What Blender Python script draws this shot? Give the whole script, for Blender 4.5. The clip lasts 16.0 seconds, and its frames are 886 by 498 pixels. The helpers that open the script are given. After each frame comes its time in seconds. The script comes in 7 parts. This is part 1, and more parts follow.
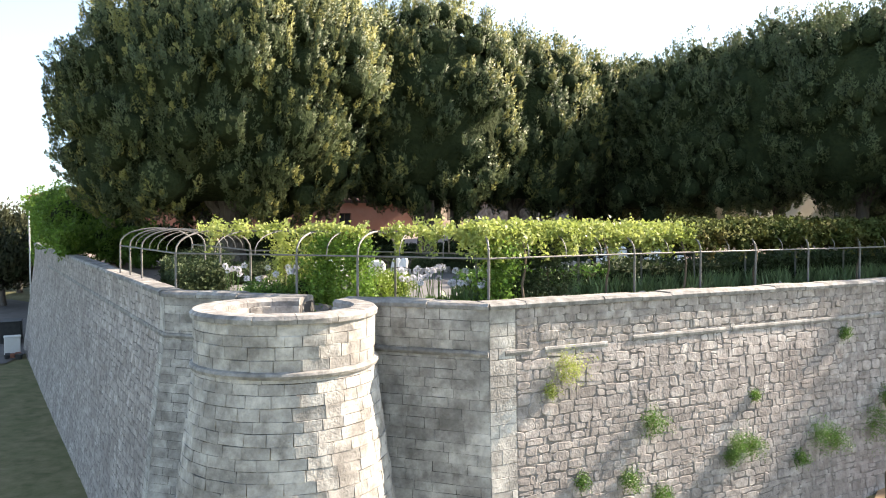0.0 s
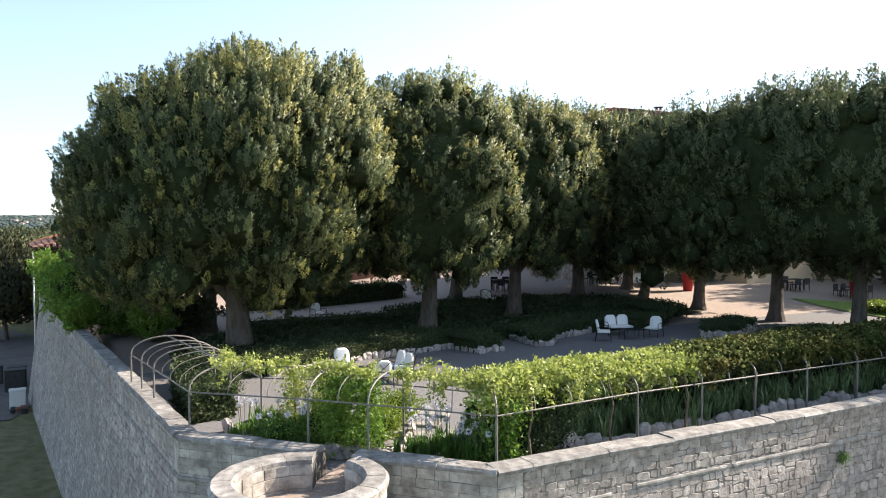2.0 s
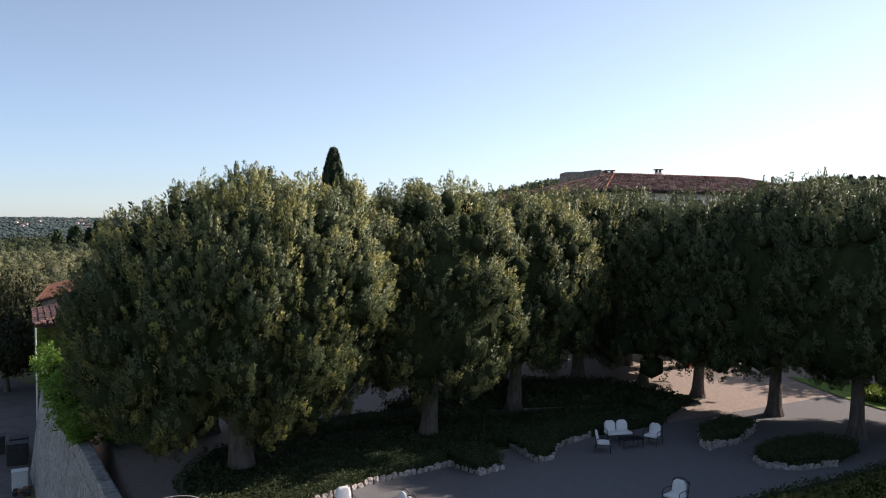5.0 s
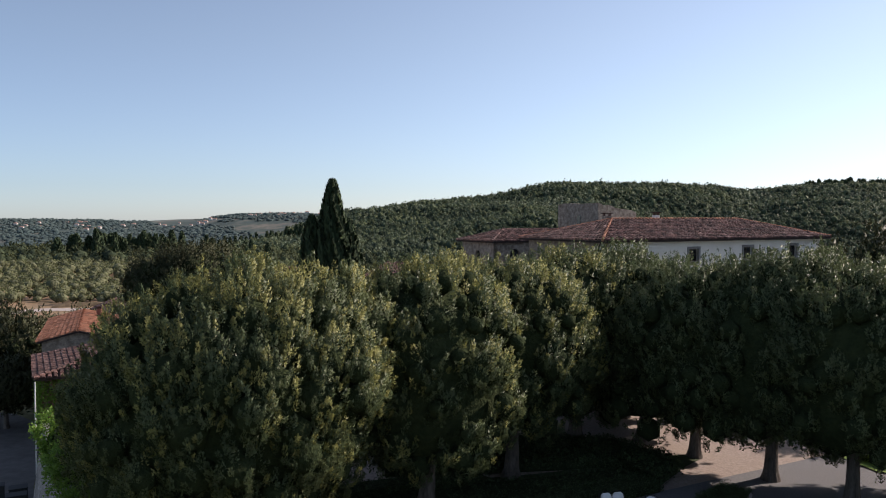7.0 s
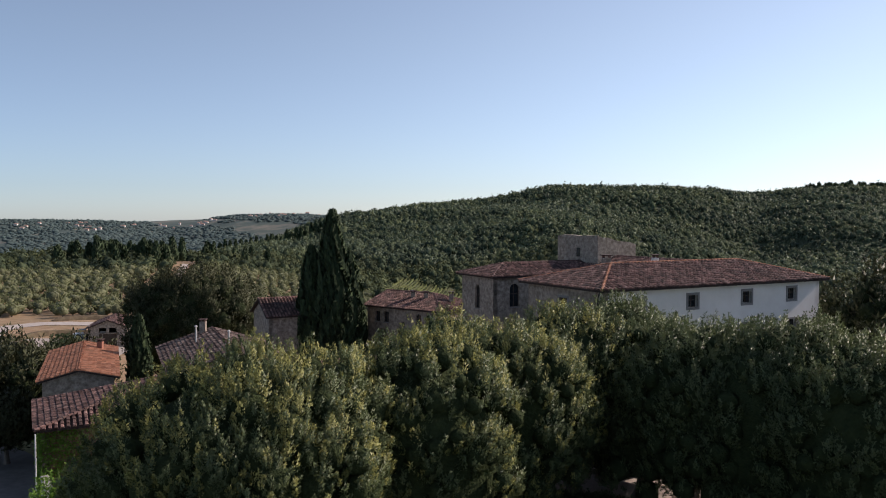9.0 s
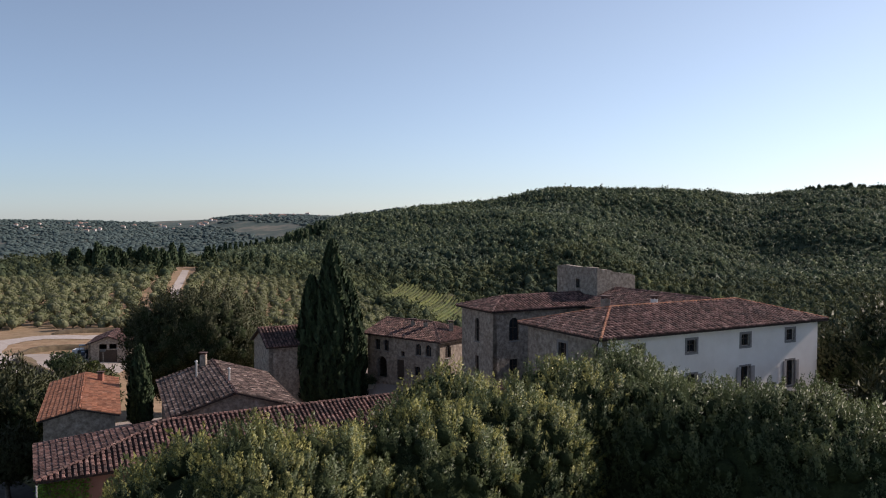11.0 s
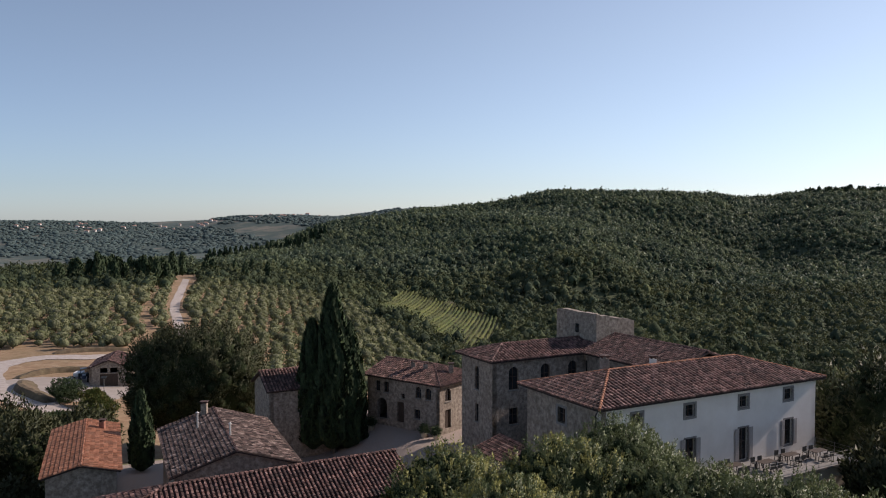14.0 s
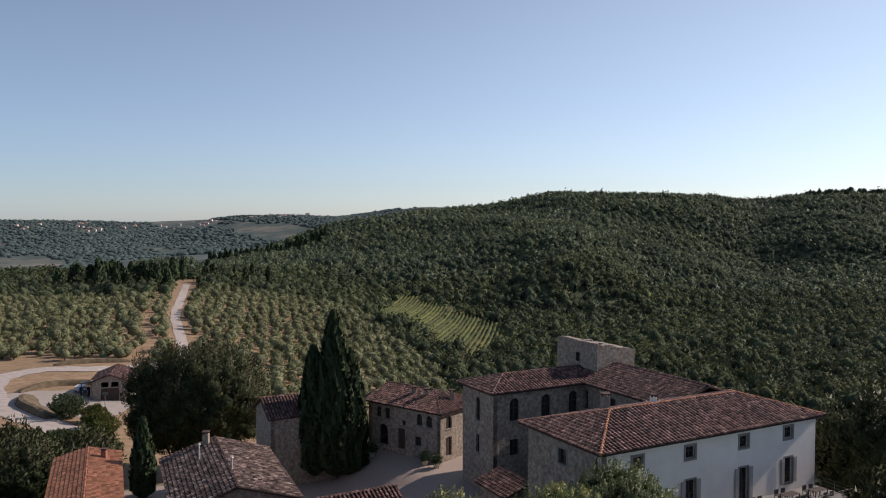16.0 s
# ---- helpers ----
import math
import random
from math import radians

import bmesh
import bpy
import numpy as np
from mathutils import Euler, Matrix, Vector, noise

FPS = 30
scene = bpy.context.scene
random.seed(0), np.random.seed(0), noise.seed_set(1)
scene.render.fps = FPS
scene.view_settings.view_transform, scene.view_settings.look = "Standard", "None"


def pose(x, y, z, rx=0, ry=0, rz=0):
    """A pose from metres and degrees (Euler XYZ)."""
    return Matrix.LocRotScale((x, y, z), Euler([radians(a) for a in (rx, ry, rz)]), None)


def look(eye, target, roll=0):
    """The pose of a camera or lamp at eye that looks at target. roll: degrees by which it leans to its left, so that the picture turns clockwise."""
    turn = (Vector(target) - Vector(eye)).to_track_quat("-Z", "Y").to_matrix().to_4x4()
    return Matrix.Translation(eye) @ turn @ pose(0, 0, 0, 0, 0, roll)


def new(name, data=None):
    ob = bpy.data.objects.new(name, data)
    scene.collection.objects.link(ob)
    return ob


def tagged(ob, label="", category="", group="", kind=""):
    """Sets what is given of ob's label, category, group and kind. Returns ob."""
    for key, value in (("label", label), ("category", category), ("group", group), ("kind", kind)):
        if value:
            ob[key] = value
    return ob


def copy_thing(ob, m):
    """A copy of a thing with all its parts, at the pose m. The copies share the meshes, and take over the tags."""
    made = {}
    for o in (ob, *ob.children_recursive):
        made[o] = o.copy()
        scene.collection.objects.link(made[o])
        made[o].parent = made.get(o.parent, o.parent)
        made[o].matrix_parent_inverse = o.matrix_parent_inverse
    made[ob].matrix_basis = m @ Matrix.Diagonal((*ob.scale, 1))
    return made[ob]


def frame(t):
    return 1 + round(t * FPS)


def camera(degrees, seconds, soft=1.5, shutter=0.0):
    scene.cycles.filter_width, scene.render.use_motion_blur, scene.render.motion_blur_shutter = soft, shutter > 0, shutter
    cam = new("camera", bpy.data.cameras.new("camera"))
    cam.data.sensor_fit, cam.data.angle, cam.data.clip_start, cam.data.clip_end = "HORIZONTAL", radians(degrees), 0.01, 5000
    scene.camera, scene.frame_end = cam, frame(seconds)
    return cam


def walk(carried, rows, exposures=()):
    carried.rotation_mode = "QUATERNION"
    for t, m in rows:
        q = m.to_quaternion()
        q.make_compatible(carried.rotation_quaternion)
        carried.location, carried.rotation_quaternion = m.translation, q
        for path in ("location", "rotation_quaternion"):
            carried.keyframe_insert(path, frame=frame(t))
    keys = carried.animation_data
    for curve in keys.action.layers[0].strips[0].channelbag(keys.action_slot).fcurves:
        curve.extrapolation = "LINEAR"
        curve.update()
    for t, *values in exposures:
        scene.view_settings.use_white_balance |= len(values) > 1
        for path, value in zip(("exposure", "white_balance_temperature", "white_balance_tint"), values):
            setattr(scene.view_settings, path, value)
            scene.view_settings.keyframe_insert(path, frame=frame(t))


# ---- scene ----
cam = camera(59.2, 16.0, soft=1.05)
# seconds, eye, yaw, pitch, roll
PATH = [
    (0, (0.000, -0.000, 2.047), 0.000, -2.316, 0.018),
    (0.5, (-0.037, -0.066, 2.885), -0.019, -2.336, -0.015),
    (1, (-0.088, -0.141, 3.724), -0.066, -2.351, -0.070),
    (1.5, (-0.153, -0.221, 4.564), -0.108, -2.347, -0.108),
    (2, (-0.223, -0.289, 5.404), -0.142, -2.359, -0.100),
    (2.5, (-0.279, -0.348, 6.232), -0.169, -2.326, -0.052),
    (3, (-0.304, -0.361, 7.066), -0.164, -2.251, -0.037),
    (3.5, (-0.308, -0.346, 7.899), -0.158, -2.252, 0.024),
    (4, (-0.302, -0.334, 8.741), -0.147, -2.268, 0.013),
    (6.5, (-0.158, -0.374, 13.157), -0.160, -2.205, -0.030),
    (7, (-0.134, -0.381, 14.053), -0.161, -2.205, -0.035),
    (7.5, (-0.113, -0.388, 14.949), -0.158, -2.212, -0.025),
    (8, (-0.094, -0.389, 15.841), -0.162, -2.200, 0.009),
    (8.5, (-0.090, -0.382, 16.720), -0.154, -2.194, 0.009),
    (9, (-0.091, -0.377, 17.595), -0.149, -2.177, 0.034),
    (9.5, (-0.091, -0.387, 18.473), -0.148, -2.167, 0.072),
    (12, (-0.051, -0.524, 22.873), -0.149, -2.203, 0.029),
    (12.5, (-0.043, -0.546, 23.743), -0.149, -2.217, -0.012),
    (13, (-0.034, -0.561, 24.618), -0.156, -2.220, -0.044),
    (13.5, (-0.026, -0.575, 25.499), -0.150, -2.235, -0.018),
    (14, (-0.026, -0.590, 26.369), -0.138, -2.248, -0.022),
    (14.5, (-0.036, -0.609, 27.221), -0.136, -2.257, 0.001),
    (15, (-0.060, -0.634, 28.055), -0.130, -2.257, 0.041),
    (15.5, (-0.096, -0.660, 28.875), -0.124, -2.272, 0.068),
    (16, (-0.143, -0.683, 29.689), -0.124, -2.271, 0.088),
]
walk(cam, [(t, pose(*eye, 90 + pitch, 0, yaw) @ pose(0, 0, 0, 0, 0, roll)) for t, eye, yaw, pitch, roll in PATH],
     exposures=[(0.0, 2.02, 7150, 18), (1.0, 1.9, 7050, 16), (2.0, 1.6, 6900, 17), (3.0, 1.22, 6800, 21), (4.0, 0.88, 6700, 24), (5.2, 0.6, 6650, 24), (6.5, 0.42, 6600, 24), (9.5, 0.28, 6600, 24), (16.0, 0.15, 6600, 24)])
# ---------------------------------------------------------------- light
SUN_AZ, SUN_EL = 24.0, 31.0        # degrees from +x towards +y, and above the horizon
world = bpy.data.worlds.new("sky")
scene.world = world
world.use_nodes = True
_nt = world.node_tree
_sky = _nt.nodes.new("ShaderNodeTexSky")
_sky.sky_type = "NISHITA"
_sky.sun_disc = False
_sky.sun_elevation = radians(SUN_EL)
_sky.sun_rotation = radians(90.0 - SUN_AZ)
_sky.altitude = 700
_sky.air_density, _sky.dust_density, _sky.ozone_density = 1.0, 0.35, 4.5
_nt.nodes["Background"].inputs[1].default_value = 0.11
_hs = _nt.nodes.new("ShaderNodeHueSaturation")       # a hazy summer sky: paler, with a clean horizon
_hs.inputs["Saturation"].default_value = 0.74
_mx = _nt.nodes.new("ShaderNodeMixRGB")
_mx.blend_type = "MULTIPLY"
_mx.inputs[0].default_value = 1.0
_tc = _nt.nodes.new("ShaderNodeTexCoord")            # summer haze cools the lowest degrees of the sky
_sz = _nt.nodes.new("ShaderNodeSeparateXYZ")
_el = _nt.nodes.new("ShaderNodeMapRange")
_el.inputs["From Max"].default_value = 0.22
_tint = _nt.nodes.new("ShaderNodeMixRGB")
_tint.inputs[1].default_value = (0.925, 0.945, 1.05, 1)
_tint.inputs[2].default_value = (1.0, 1.0, 1.0, 1)
_nt.links.new(_tc.outputs["Generated"], _sz.inputs[0])
_nt.links.new(_sz.outputs["Z"], _el.inputs["Value"])
_nt.links.new(_el.outputs[0], _tint.inputs[0])
_nt.links.new(_tint.outputs[0], _mx.inputs[2])
_dp = _nt.nodes.new("ShaderNodeVectorMath")          # the whitish glow of the haze on the sun's side
_dp.operation = "DOT_PRODUCT"
_dp.inputs[1].default_value = (math.cos(radians(SUN_AZ)) * math.cos(radians(SUN_EL)), math.sin(radians(SUN_AZ)) * math.cos(radians(SUN_EL)), math.sin(radians(SUN_EL)))
_nt.links.new(_tc.outputs["Generated"], _dp.inputs[0])
_gl = _nt.nodes.new("ShaderNodeMapRange")
_gl.inputs["From Min"].default_value, _gl.inputs["From Max"].default_value = -0.1, 0.85
_nt.links.new(_dp.outputs["Value"], _gl.inputs["Value"])
_side = _nt.nodes.new("ShaderNodeMixRGB")
_side.inputs[1].default_value = (0.785, 0.905, 0.895, 1)
_side.inputs[2].default_value = (1.10, 1.145, 1.03, 1)
_nt.links.new(_gl.outputs[0], _side.inputs[0])
_my = _nt.nodes.new("ShaderNodeMixRGB")
_my.blend_type = "MULTIPLY"
_my.inputs[0].default_value = 1.0
_nt.links.new(_side.outputs[0], _my.inputs[2])
_nt.links.new(_sky.outputs[0], _hs.inputs["Color"])
_nt.links.new(_hs.outputs[0], _mx.inputs[1])
_nt.links.new(_mx.outputs[0], _my.inputs[1])
_nt.links.new(_my.outputs[0], _nt.nodes["Background"].inputs[0])
_sl = bpy.data.lights.new("sun", "SUN")
_sl.energy, _sl.angle, _sl.color = 4.6, radians(0.55), (1.0, 0.93, 0.80)
sun = new("sun", _sl)
_d = Vector((math.cos(radians(SUN_AZ)) * math.cos(radians(SUN_EL)), math.sin(radians(SUN_AZ)) * math.cos(radians(SUN_EL)), math.sin(radians(SUN_EL))))
sun.matrix_world = look(_d * 60, (0, 0, 0))

# ---------------------------------------------------------------- materials
def material(name, colors, scale=3.0, rough=0.85, bump=0.3, bump_scale=None, island=0.0, objrand=0.0, detail=6.0, metal=0.0, stain=0.0,
             stain_scale=0.4, stain_color=(0.05, 0.05, 0.045), translucent=0.0, spec=0.3, stretch=(1, 1, 1), bump_dist=0.02):
    """Noise-driven surface: a ramp through colors, a bump, optional large stains and a variation from piece to piece."""
    m = bpy.data.materials.new(name)
    m.use_nodes = True
    nt = m.node_tree
    nodes, link = nt.nodes, nt.links.new
    bsdf = nodes["Principled BSDF"]
    geo = nodes.new("ShaderNodeNewGeometry")
    mp = nodes.new("ShaderNodeMapping")
    mp.inputs["Scale"].default_value = stretch
    link(geo.outputs["Position"], mp.inputs["Vector"])
    no = nodes.new("ShaderNodeTexNoise")
    no.inputs["Scale"].default_value = scale
    no.inputs["Detail"].default_value = detail
    no.inputs["Roughness"].default_value = 0.65
    link(mp.outputs[0], no.inputs["Vector"])
    ramp = nodes.new("ShaderNodeValToRGB")
    el = ramp.color_ramp.elements
    n = len(colors)
    while len(el) < n:
        el.new(0.5)
    for i, c in enumerate(colors):
        el[i].position = 0.28 + 0.44 * i / max(1, n - 1)
        el[i].color = (*c, 1)
    link(no.outputs["Fac"], ramp.inputs[0])
    out = ramp.outputs[0]
    for amount, source in ((island, geo.outputs["Random Per Island"]), (objrand, None)):
        if amount:
            if source is None:
                source = nodes.new("ShaderNodeObjectInfo").outputs["Random"]
            mr = nodes.new("ShaderNodeMapRange")
            mr.inputs["To Min"].default_value = 1 - amount
            mr.inputs["To Max"].default_value = 1 + amount
            link(source, mr.inputs["Value"])
            hs = nodes.new("ShaderNodeHueSaturation")
            link(mr.outputs[0], hs.inputs["Value"])
            link(out, hs.inputs["Color"])
            out = hs.outputs[0]
    if stain:
        n2 = nodes.new("ShaderNodeTexNoise")
        n2.inputs["Scale"].default_value = stain_scale
        n2.inputs["Detail"].default_value = 5
        n2.inputs["Roughness"].default_value = 0.7
        link(geo.outputs["Position"], n2.inputs["Vector"])
        r2 = nodes.new("ShaderNodeMapRange")
        r2.inputs["From Min"].default_value, r2.inputs["From Max"].default_value = 0.45, 0.7
        r2.inputs["To Max"].default_value = stain
        link(n2.outputs["Fac"], r2.inputs["Value"])
        mx = nodes.new("ShaderNodeMixRGB")
        mx.inputs[2].default_value = (*stain_color, 1)
        link(r2.outputs[0], mx.inputs[0])
        link(out, mx.inputs[1])
        out = mx.outputs[0]
    link(out, bsdf.inputs["Base Color"])
    bsdf.inputs["Roughness"].default_value = rough
    bsdf.inputs["Metallic"].default_value = metal
    bsdf.inputs["Specular IOR Level"].default_value = spec
    if bump:
        nb = no
        if bump_scale:
            nb = nodes.new("ShaderNodeTexNoise")
            nb.inputs["Scale"].default_value = bump_scale
            nb.inputs["Detail"].default_value = 4
            link(mp.outputs[0], nb.inputs["Vector"])
        bp = nodes.new("ShaderNodeBump")
        bp.inputs["Strength"].default_value = bump
        bp.inputs["Distance"].default_value = bump_dist
        link(nb.outputs["Fac"], bp.inputs["Height"])
        link(bp.outputs[0], bsdf.inputs["Normal"])
    if translucent:
        tr = nodes.new("ShaderNodeBsdfTranslucent")
        link(out, tr.inputs["Color"])
        ms = nodes.new("ShaderNodeMixShader")
        ms.inputs[0].default_value = translucent
        link(bsdf.outputs[0], ms.inputs[1])
        link(tr.outputs[0], ms.inputs[2])
        link(ms.outputs[0], nodes["Material Output"].inputs["Surface"])
    return m


M_ASHLAR = material("pale_ashlar", [(0.17, 0.158, 0.142), (0.39, 0.366, 0.33), (0.57, 0.54, 0.49)], 3.2, 0.9, 0.9, 22, island=0.15, objrand=0.18, stain=0.85, stain_scale=0.9, stain_color=(0.15, 0.138, 0.124))
M_RUBBLE = material("rubble_stone", [(0.19, 0.165, 0.148), (0.35, 0.312, 0.284), (0.53, 0.485, 0.44)], 4.2, 0.92, 0.9, 16, island=0.17, objrand=0.17, stain=0.7, stain_scale=0.55, stain_color=(0.175, 0.15, 0.135))
M_MORTAR = material("lime_mortar", [(0.10, 0.09, 0.082), (0.19, 0.172, 0.156), (0.33, 0.305, 0.275)], 2.6, 0.95, 0.6, 25, stain=0.6, stain_scale=0.9, stain_color=(0.09, 0.08, 0.072))
M_JOINT = material("dark_recessed_joint", [(0.05, 0.046, 0.042), (0.14, 0.13, 0.118)], 2.5, 0.95, 0.5, 25)
M_COPING = material("coping_stone", [(0.12, 0.115, 0.107), (0.27, 0.257, 0.238), (0.43, 0.415, 0.385)], 4.5, 0.9, 0.8, 22, island=0.12, objrand=0.14, stain=0.75, stain_scale=1.2, stain_color=(0.13, 0.122, 0.113))
M_GRAVEL = material("grey_gravel", [(0.105, 0.104, 0.108), (0.158, 0.156, 0.158), (0.225, 0.222, 0.224)], 14, 0.95, 0.6, 40, stain=0.35, stain_scale=0.25, stain_color=(0.15, 0.138, 0.127))
M_PINK = material("warm_gravel", [(0.225, 0.174, 0.145), (0.31, 0.248, 0.21), (0.395, 0.33, 0.283)], 7, 0.95, 0.5, 30, stain=0.4, stain_scale=0.4, stain_color=(0.33, 0.26, 0.20))
M_EARTH = material("dry_earth", [(0.19, 0.115, 0.065), (0.27, 0.175, 0.102), (0.34, 0.245, 0.155)], 0.5, 0.95, 0.4, 5, stain=0.5, stain_scale=0.08, stain_color=(0.13, 0.115, 0.05))
M_BANK = material("brown_earth_bank", [(0.075, 0.052, 0.032), (0.125, 0.090, 0.055), (0.19, 0.145, 0.085)], 0.7, 0.95, 0.5, 5, stain=0.5, stain_scale=0.2, stain_color=(0.060, 0.058, 0.028))
# the haze of distance is put into these colours as a blue-green cast
M_FIELDS = material("hazed_distant_fields", [(0.034, 0.058, 0.052), (0.062, 0.084, 0.070), (0.25, 0.205, 0.155)], 0.007, 0.95, 0.0, stain=0.7, stain_scale=0.003, stain_color=(0.040, 0.064, 0.060))
M_FLOOR = material("forest_floor", [(0.035, 0.048, 0.022), (0.065, 0.080, 0.036)], 0.3, 0.95, 0.3, 3)
M_VERGE = material("mown_verge", [(0.085, 0.095, 0.038), (0.17, 0.155, 0.075), (0.24, 0.21, 0.115)], 1.5, 0.95, 0.5, 12, stain=0.6, stain_scale=0.3, stain_color=(0.075, 0.105, 0.032))
M_ROAD = material("white_gravel_road", [(0.28, 0.235, 0.205), (0.38, 0.33, 0.295), (0.46, 0.41, 0.37)], 0.8, 0.95, 0.3, 6, stain=0.3, stain_scale=0.1, stain_color=(0.28, 0.22, 0.17))
M_LEAF = material("holm_oak_leaf", [(0.060, 0.087, 0.037), (0.108, 0.138, 0.061), (0.160, 0.187, 0.084)], 0.9, 0.5, 0, island=0.12, translucent=0.28, spec=0.3)
M_LEAF_OLD = material("dull_old_oak_leaf", [(0.030, 0.037, 0.018), (0.054, 0.060, 0.029), (0.085, 0.088, 0.042)], 0.6, 0.6, 0, island=0.2, translucent=0.15, spec=0.15)
M_LEAF2 = material("olive_green_leaf", [(0.18, 0.195, 0.066), (0.29, 0.29, 0.10), (0.39, 0.375, 0.145)], 0.9, 0.5, 0, island=0.12, translucent=0.33, spec=0.25)
# very dark green: the shade inside crowns, shrubs and hedges, put into the colour
M_CORE_SHADE = material("inner_foliage", [(0.018, 0.026, 0.012), (0.040, 0.052, 0.022)], 3, 0.95, 0.8, 6, bump_dist=0.2, spec=0.05)
M_BARK = material("oak_bark", [(0.05, 0.042, 0.034), (0.11, 0.09, 0.075), (0.16, 0.14, 0.12)], 6, 0.95, 0.9, 14, stretch=(1, 1, 0.25), bump_dist=0.05)
M_VINE = material("vine_leaf", [(0.19, 0.245, 0.055), (0.33, 0.385, 0.10), (0.47, 0.50, 0.19)], 1.5, 0.5, 0, island=0.2, translucent=0.4)
M_IVY = material("ivy_leaf", [(0.07, 0.15, 0.02), (0.14, 0.25, 0.04), (0.21, 0.32, 0.055)], 2, 0.5, 0, island=0.3, translucent=0.4)
M_CYP = material("cypress_foliage", [(0.012, 0.026, 0.010), (0.030, 0.052, 0.020), (0.055, 0.080, 0.030)], 2, 0.8, 0.6, 9, island=0.3, bump_dist=0.1)
M_FOREST = material("woodland_foliage", [(0.028, 0.042, 0.026), (0.056, 0.072, 0.038), (0.100, 0.112, 0.052)], 0.05, 0.9, 1.0, 1.6, island=0.4, detail=4.0, bump_dist=0.5, spec=0.05, stain=0.5, stain_scale=0.006, stain_color=(0.036, 0.052, 0.045))
# grey-blue base: distance haze painted into the colour of the trees
M_FARWOOD = material("hazed_far_woodland", [(0.036, 0.060, 0.058), (0.066, 0.092, 0.082)], 0.004, 0.9, 0, island=0.3)
M_OLEAF = material("olive_leaf", [(0.085, 0.100, 0.046), (0.135, 0.148, 0.068), (0.20, 0.205, 0.105)], 0.25, 0.75, 0, island=0.18, translucent=0.3, spec=0.15)
# far belts: the haze of distance is put into this paler, bluer green
M_WLEAF_HAZE = material("hazed_woodland_leaf", [(0.049, 0.074, 0.050), (0.096, 0.128, 0.073), (0.173, 0.195, 0.098)], 0.05, 0.7, 0, island=0.12, detail=4.0, translucent=0.25, spec=0.25, stain=0.5, stain_scale=0.006, stain_color=(0.054, 0.075, 0.064))
# near belts: the valley's shade is put into this darker green
M_VALLEY_SHADE = material("valley_shade_leaf", [(0.030, 0.043, 0.025), (0.060, 0.074, 0.035), (0.118, 0.124, 0.052)], 0.05, 0.8, 0, island=0.12, detail=4.0, translucent=0.22, spec=0.1, stain=0.4, stain_scale=0.012, stain_color=(0.035, 0.046, 0.034))
M_OLIVE = material("olive_foliage", [(0.075, 0.080, 0.040), (0.12, 0.125, 0.064), (0.16, 0.162, 0.092)], 0.3, 0.9, 0.9, 2.5, island=0.3, bump_dist=0.5)
M_TILE = material("terracotta_tile", [(0.045, 0.025, 0.023), (0.125, 0.066, 0.055), (0.30, 0.195, 0.16)], 2.5, 0.9, 0.3, 20, island=0.65, stain=0.65, stain_scale=0.9, stain_color=(0.058, 0.046, 0.043))
M_TILE_OLD = material("weathered_brown_tile", [(0.035, 0.024, 0.022), (0.115, 0.075, 0.062), (0.42, 0.32, 0.265)], 1.5, 0.92, 0.3, 20, island=0.75, stain=0.6, stain_scale=0.8, stain_color=(0.045, 0.038, 0.034))
M_FLUE = material("pale_metal_flue", [(0.40, 0.39, 0.37), (0.55, 0.53, 0.50)], 5, 0.6, 0, metal=0.2)
# shade in the channels between tile rows, painted as a dark colour
M_CHANNEL = material("shaded_channel_tile", [(0.030, 0.022, 0.020), (0.062, 0.042, 0.036)], 2.5, 0.95, 0.4, 14)
M_TILE_NEW = material("orange_roof_tile", [(0.20, 0.075, 0.042), (0.30, 0.125, 0.070), (0.38, 0.20, 0.125)], 2.5, 0.9, 0.3, 20, island=0.4, stain=0.35, stain_scale=0.7, stain_color=(0.20, 0.12, 0.08))
M_STONEWALL = material("house_stone", [(0.11, 0.088, 0.069), (0.265, 0.217, 0.173), (0.45, 0.39, 0.32)], 2.6, 0.92, 0.8, 5, stain=0.4, stain_scale=0.35, stain_color=(0.15, 0.118, 0.093), bump_dist=0.06)
M_PLASTER = material("white_plaster", [(0.67, 0.62, 0.56), (0.74, 0.69, 0.63), (0.78, 0.74, 0.69)], 0.5, 0.85, 0.15, 15, stain=0.18, stain_scale=0.35, stain_color=(0.50, 0.45, 0.39))
M_REDWASH = material("faded_red_limewash", [(0.22, 0.105, 0.075), (0.30, 0.155, 0.115)], 0.8, 0.9, 0.2, 12, stain=0.4, stain_scale=0.5, stain_color=(0.20, 0.14, 0.11))
M_CREAM = material("cream_plaster", [(0.56, 0.47, 0.34), (0.64, 0.55, 0.41)], 0.7, 0.85, 0.15, 15, stain=0.2, stain_scale=0.5, stain_color=(0.44, 0.36, 0.26))

# ---------------------------------------------------------------- plan
# The walls, the houses and the villa stand square to one another, 28 degrees off the camera's axis:
# u runs along the front wall, v into the garden.
CA, SA = math.cos(radians(28)), math.sin(radians(28))


def W(u, v, z=0.0):
    return Vector((u * CA - v * SA, u * SA + v * CA, z))


def UV(x, y):
    return x * CA + y * SA, -x * SA + y * CA


def ss(a, b, x):
    t = np.clip((np.asarray(x, dtype=float) - a) / (b - a), 0, 1)
    return t * t * (3 - 2 * t)




def wobble(x, y, s, seed=0.0):
    """Cheap smooth undulation, -1..1."""
    return (np.sin(x / s + 1.3 * seed) * np.cos(y / (s * 1.17) + 2.1 * seed) + 0.6 * np.sin(x / (s * 0.47) + y / (s * 0.61) + seed)) / 1.6


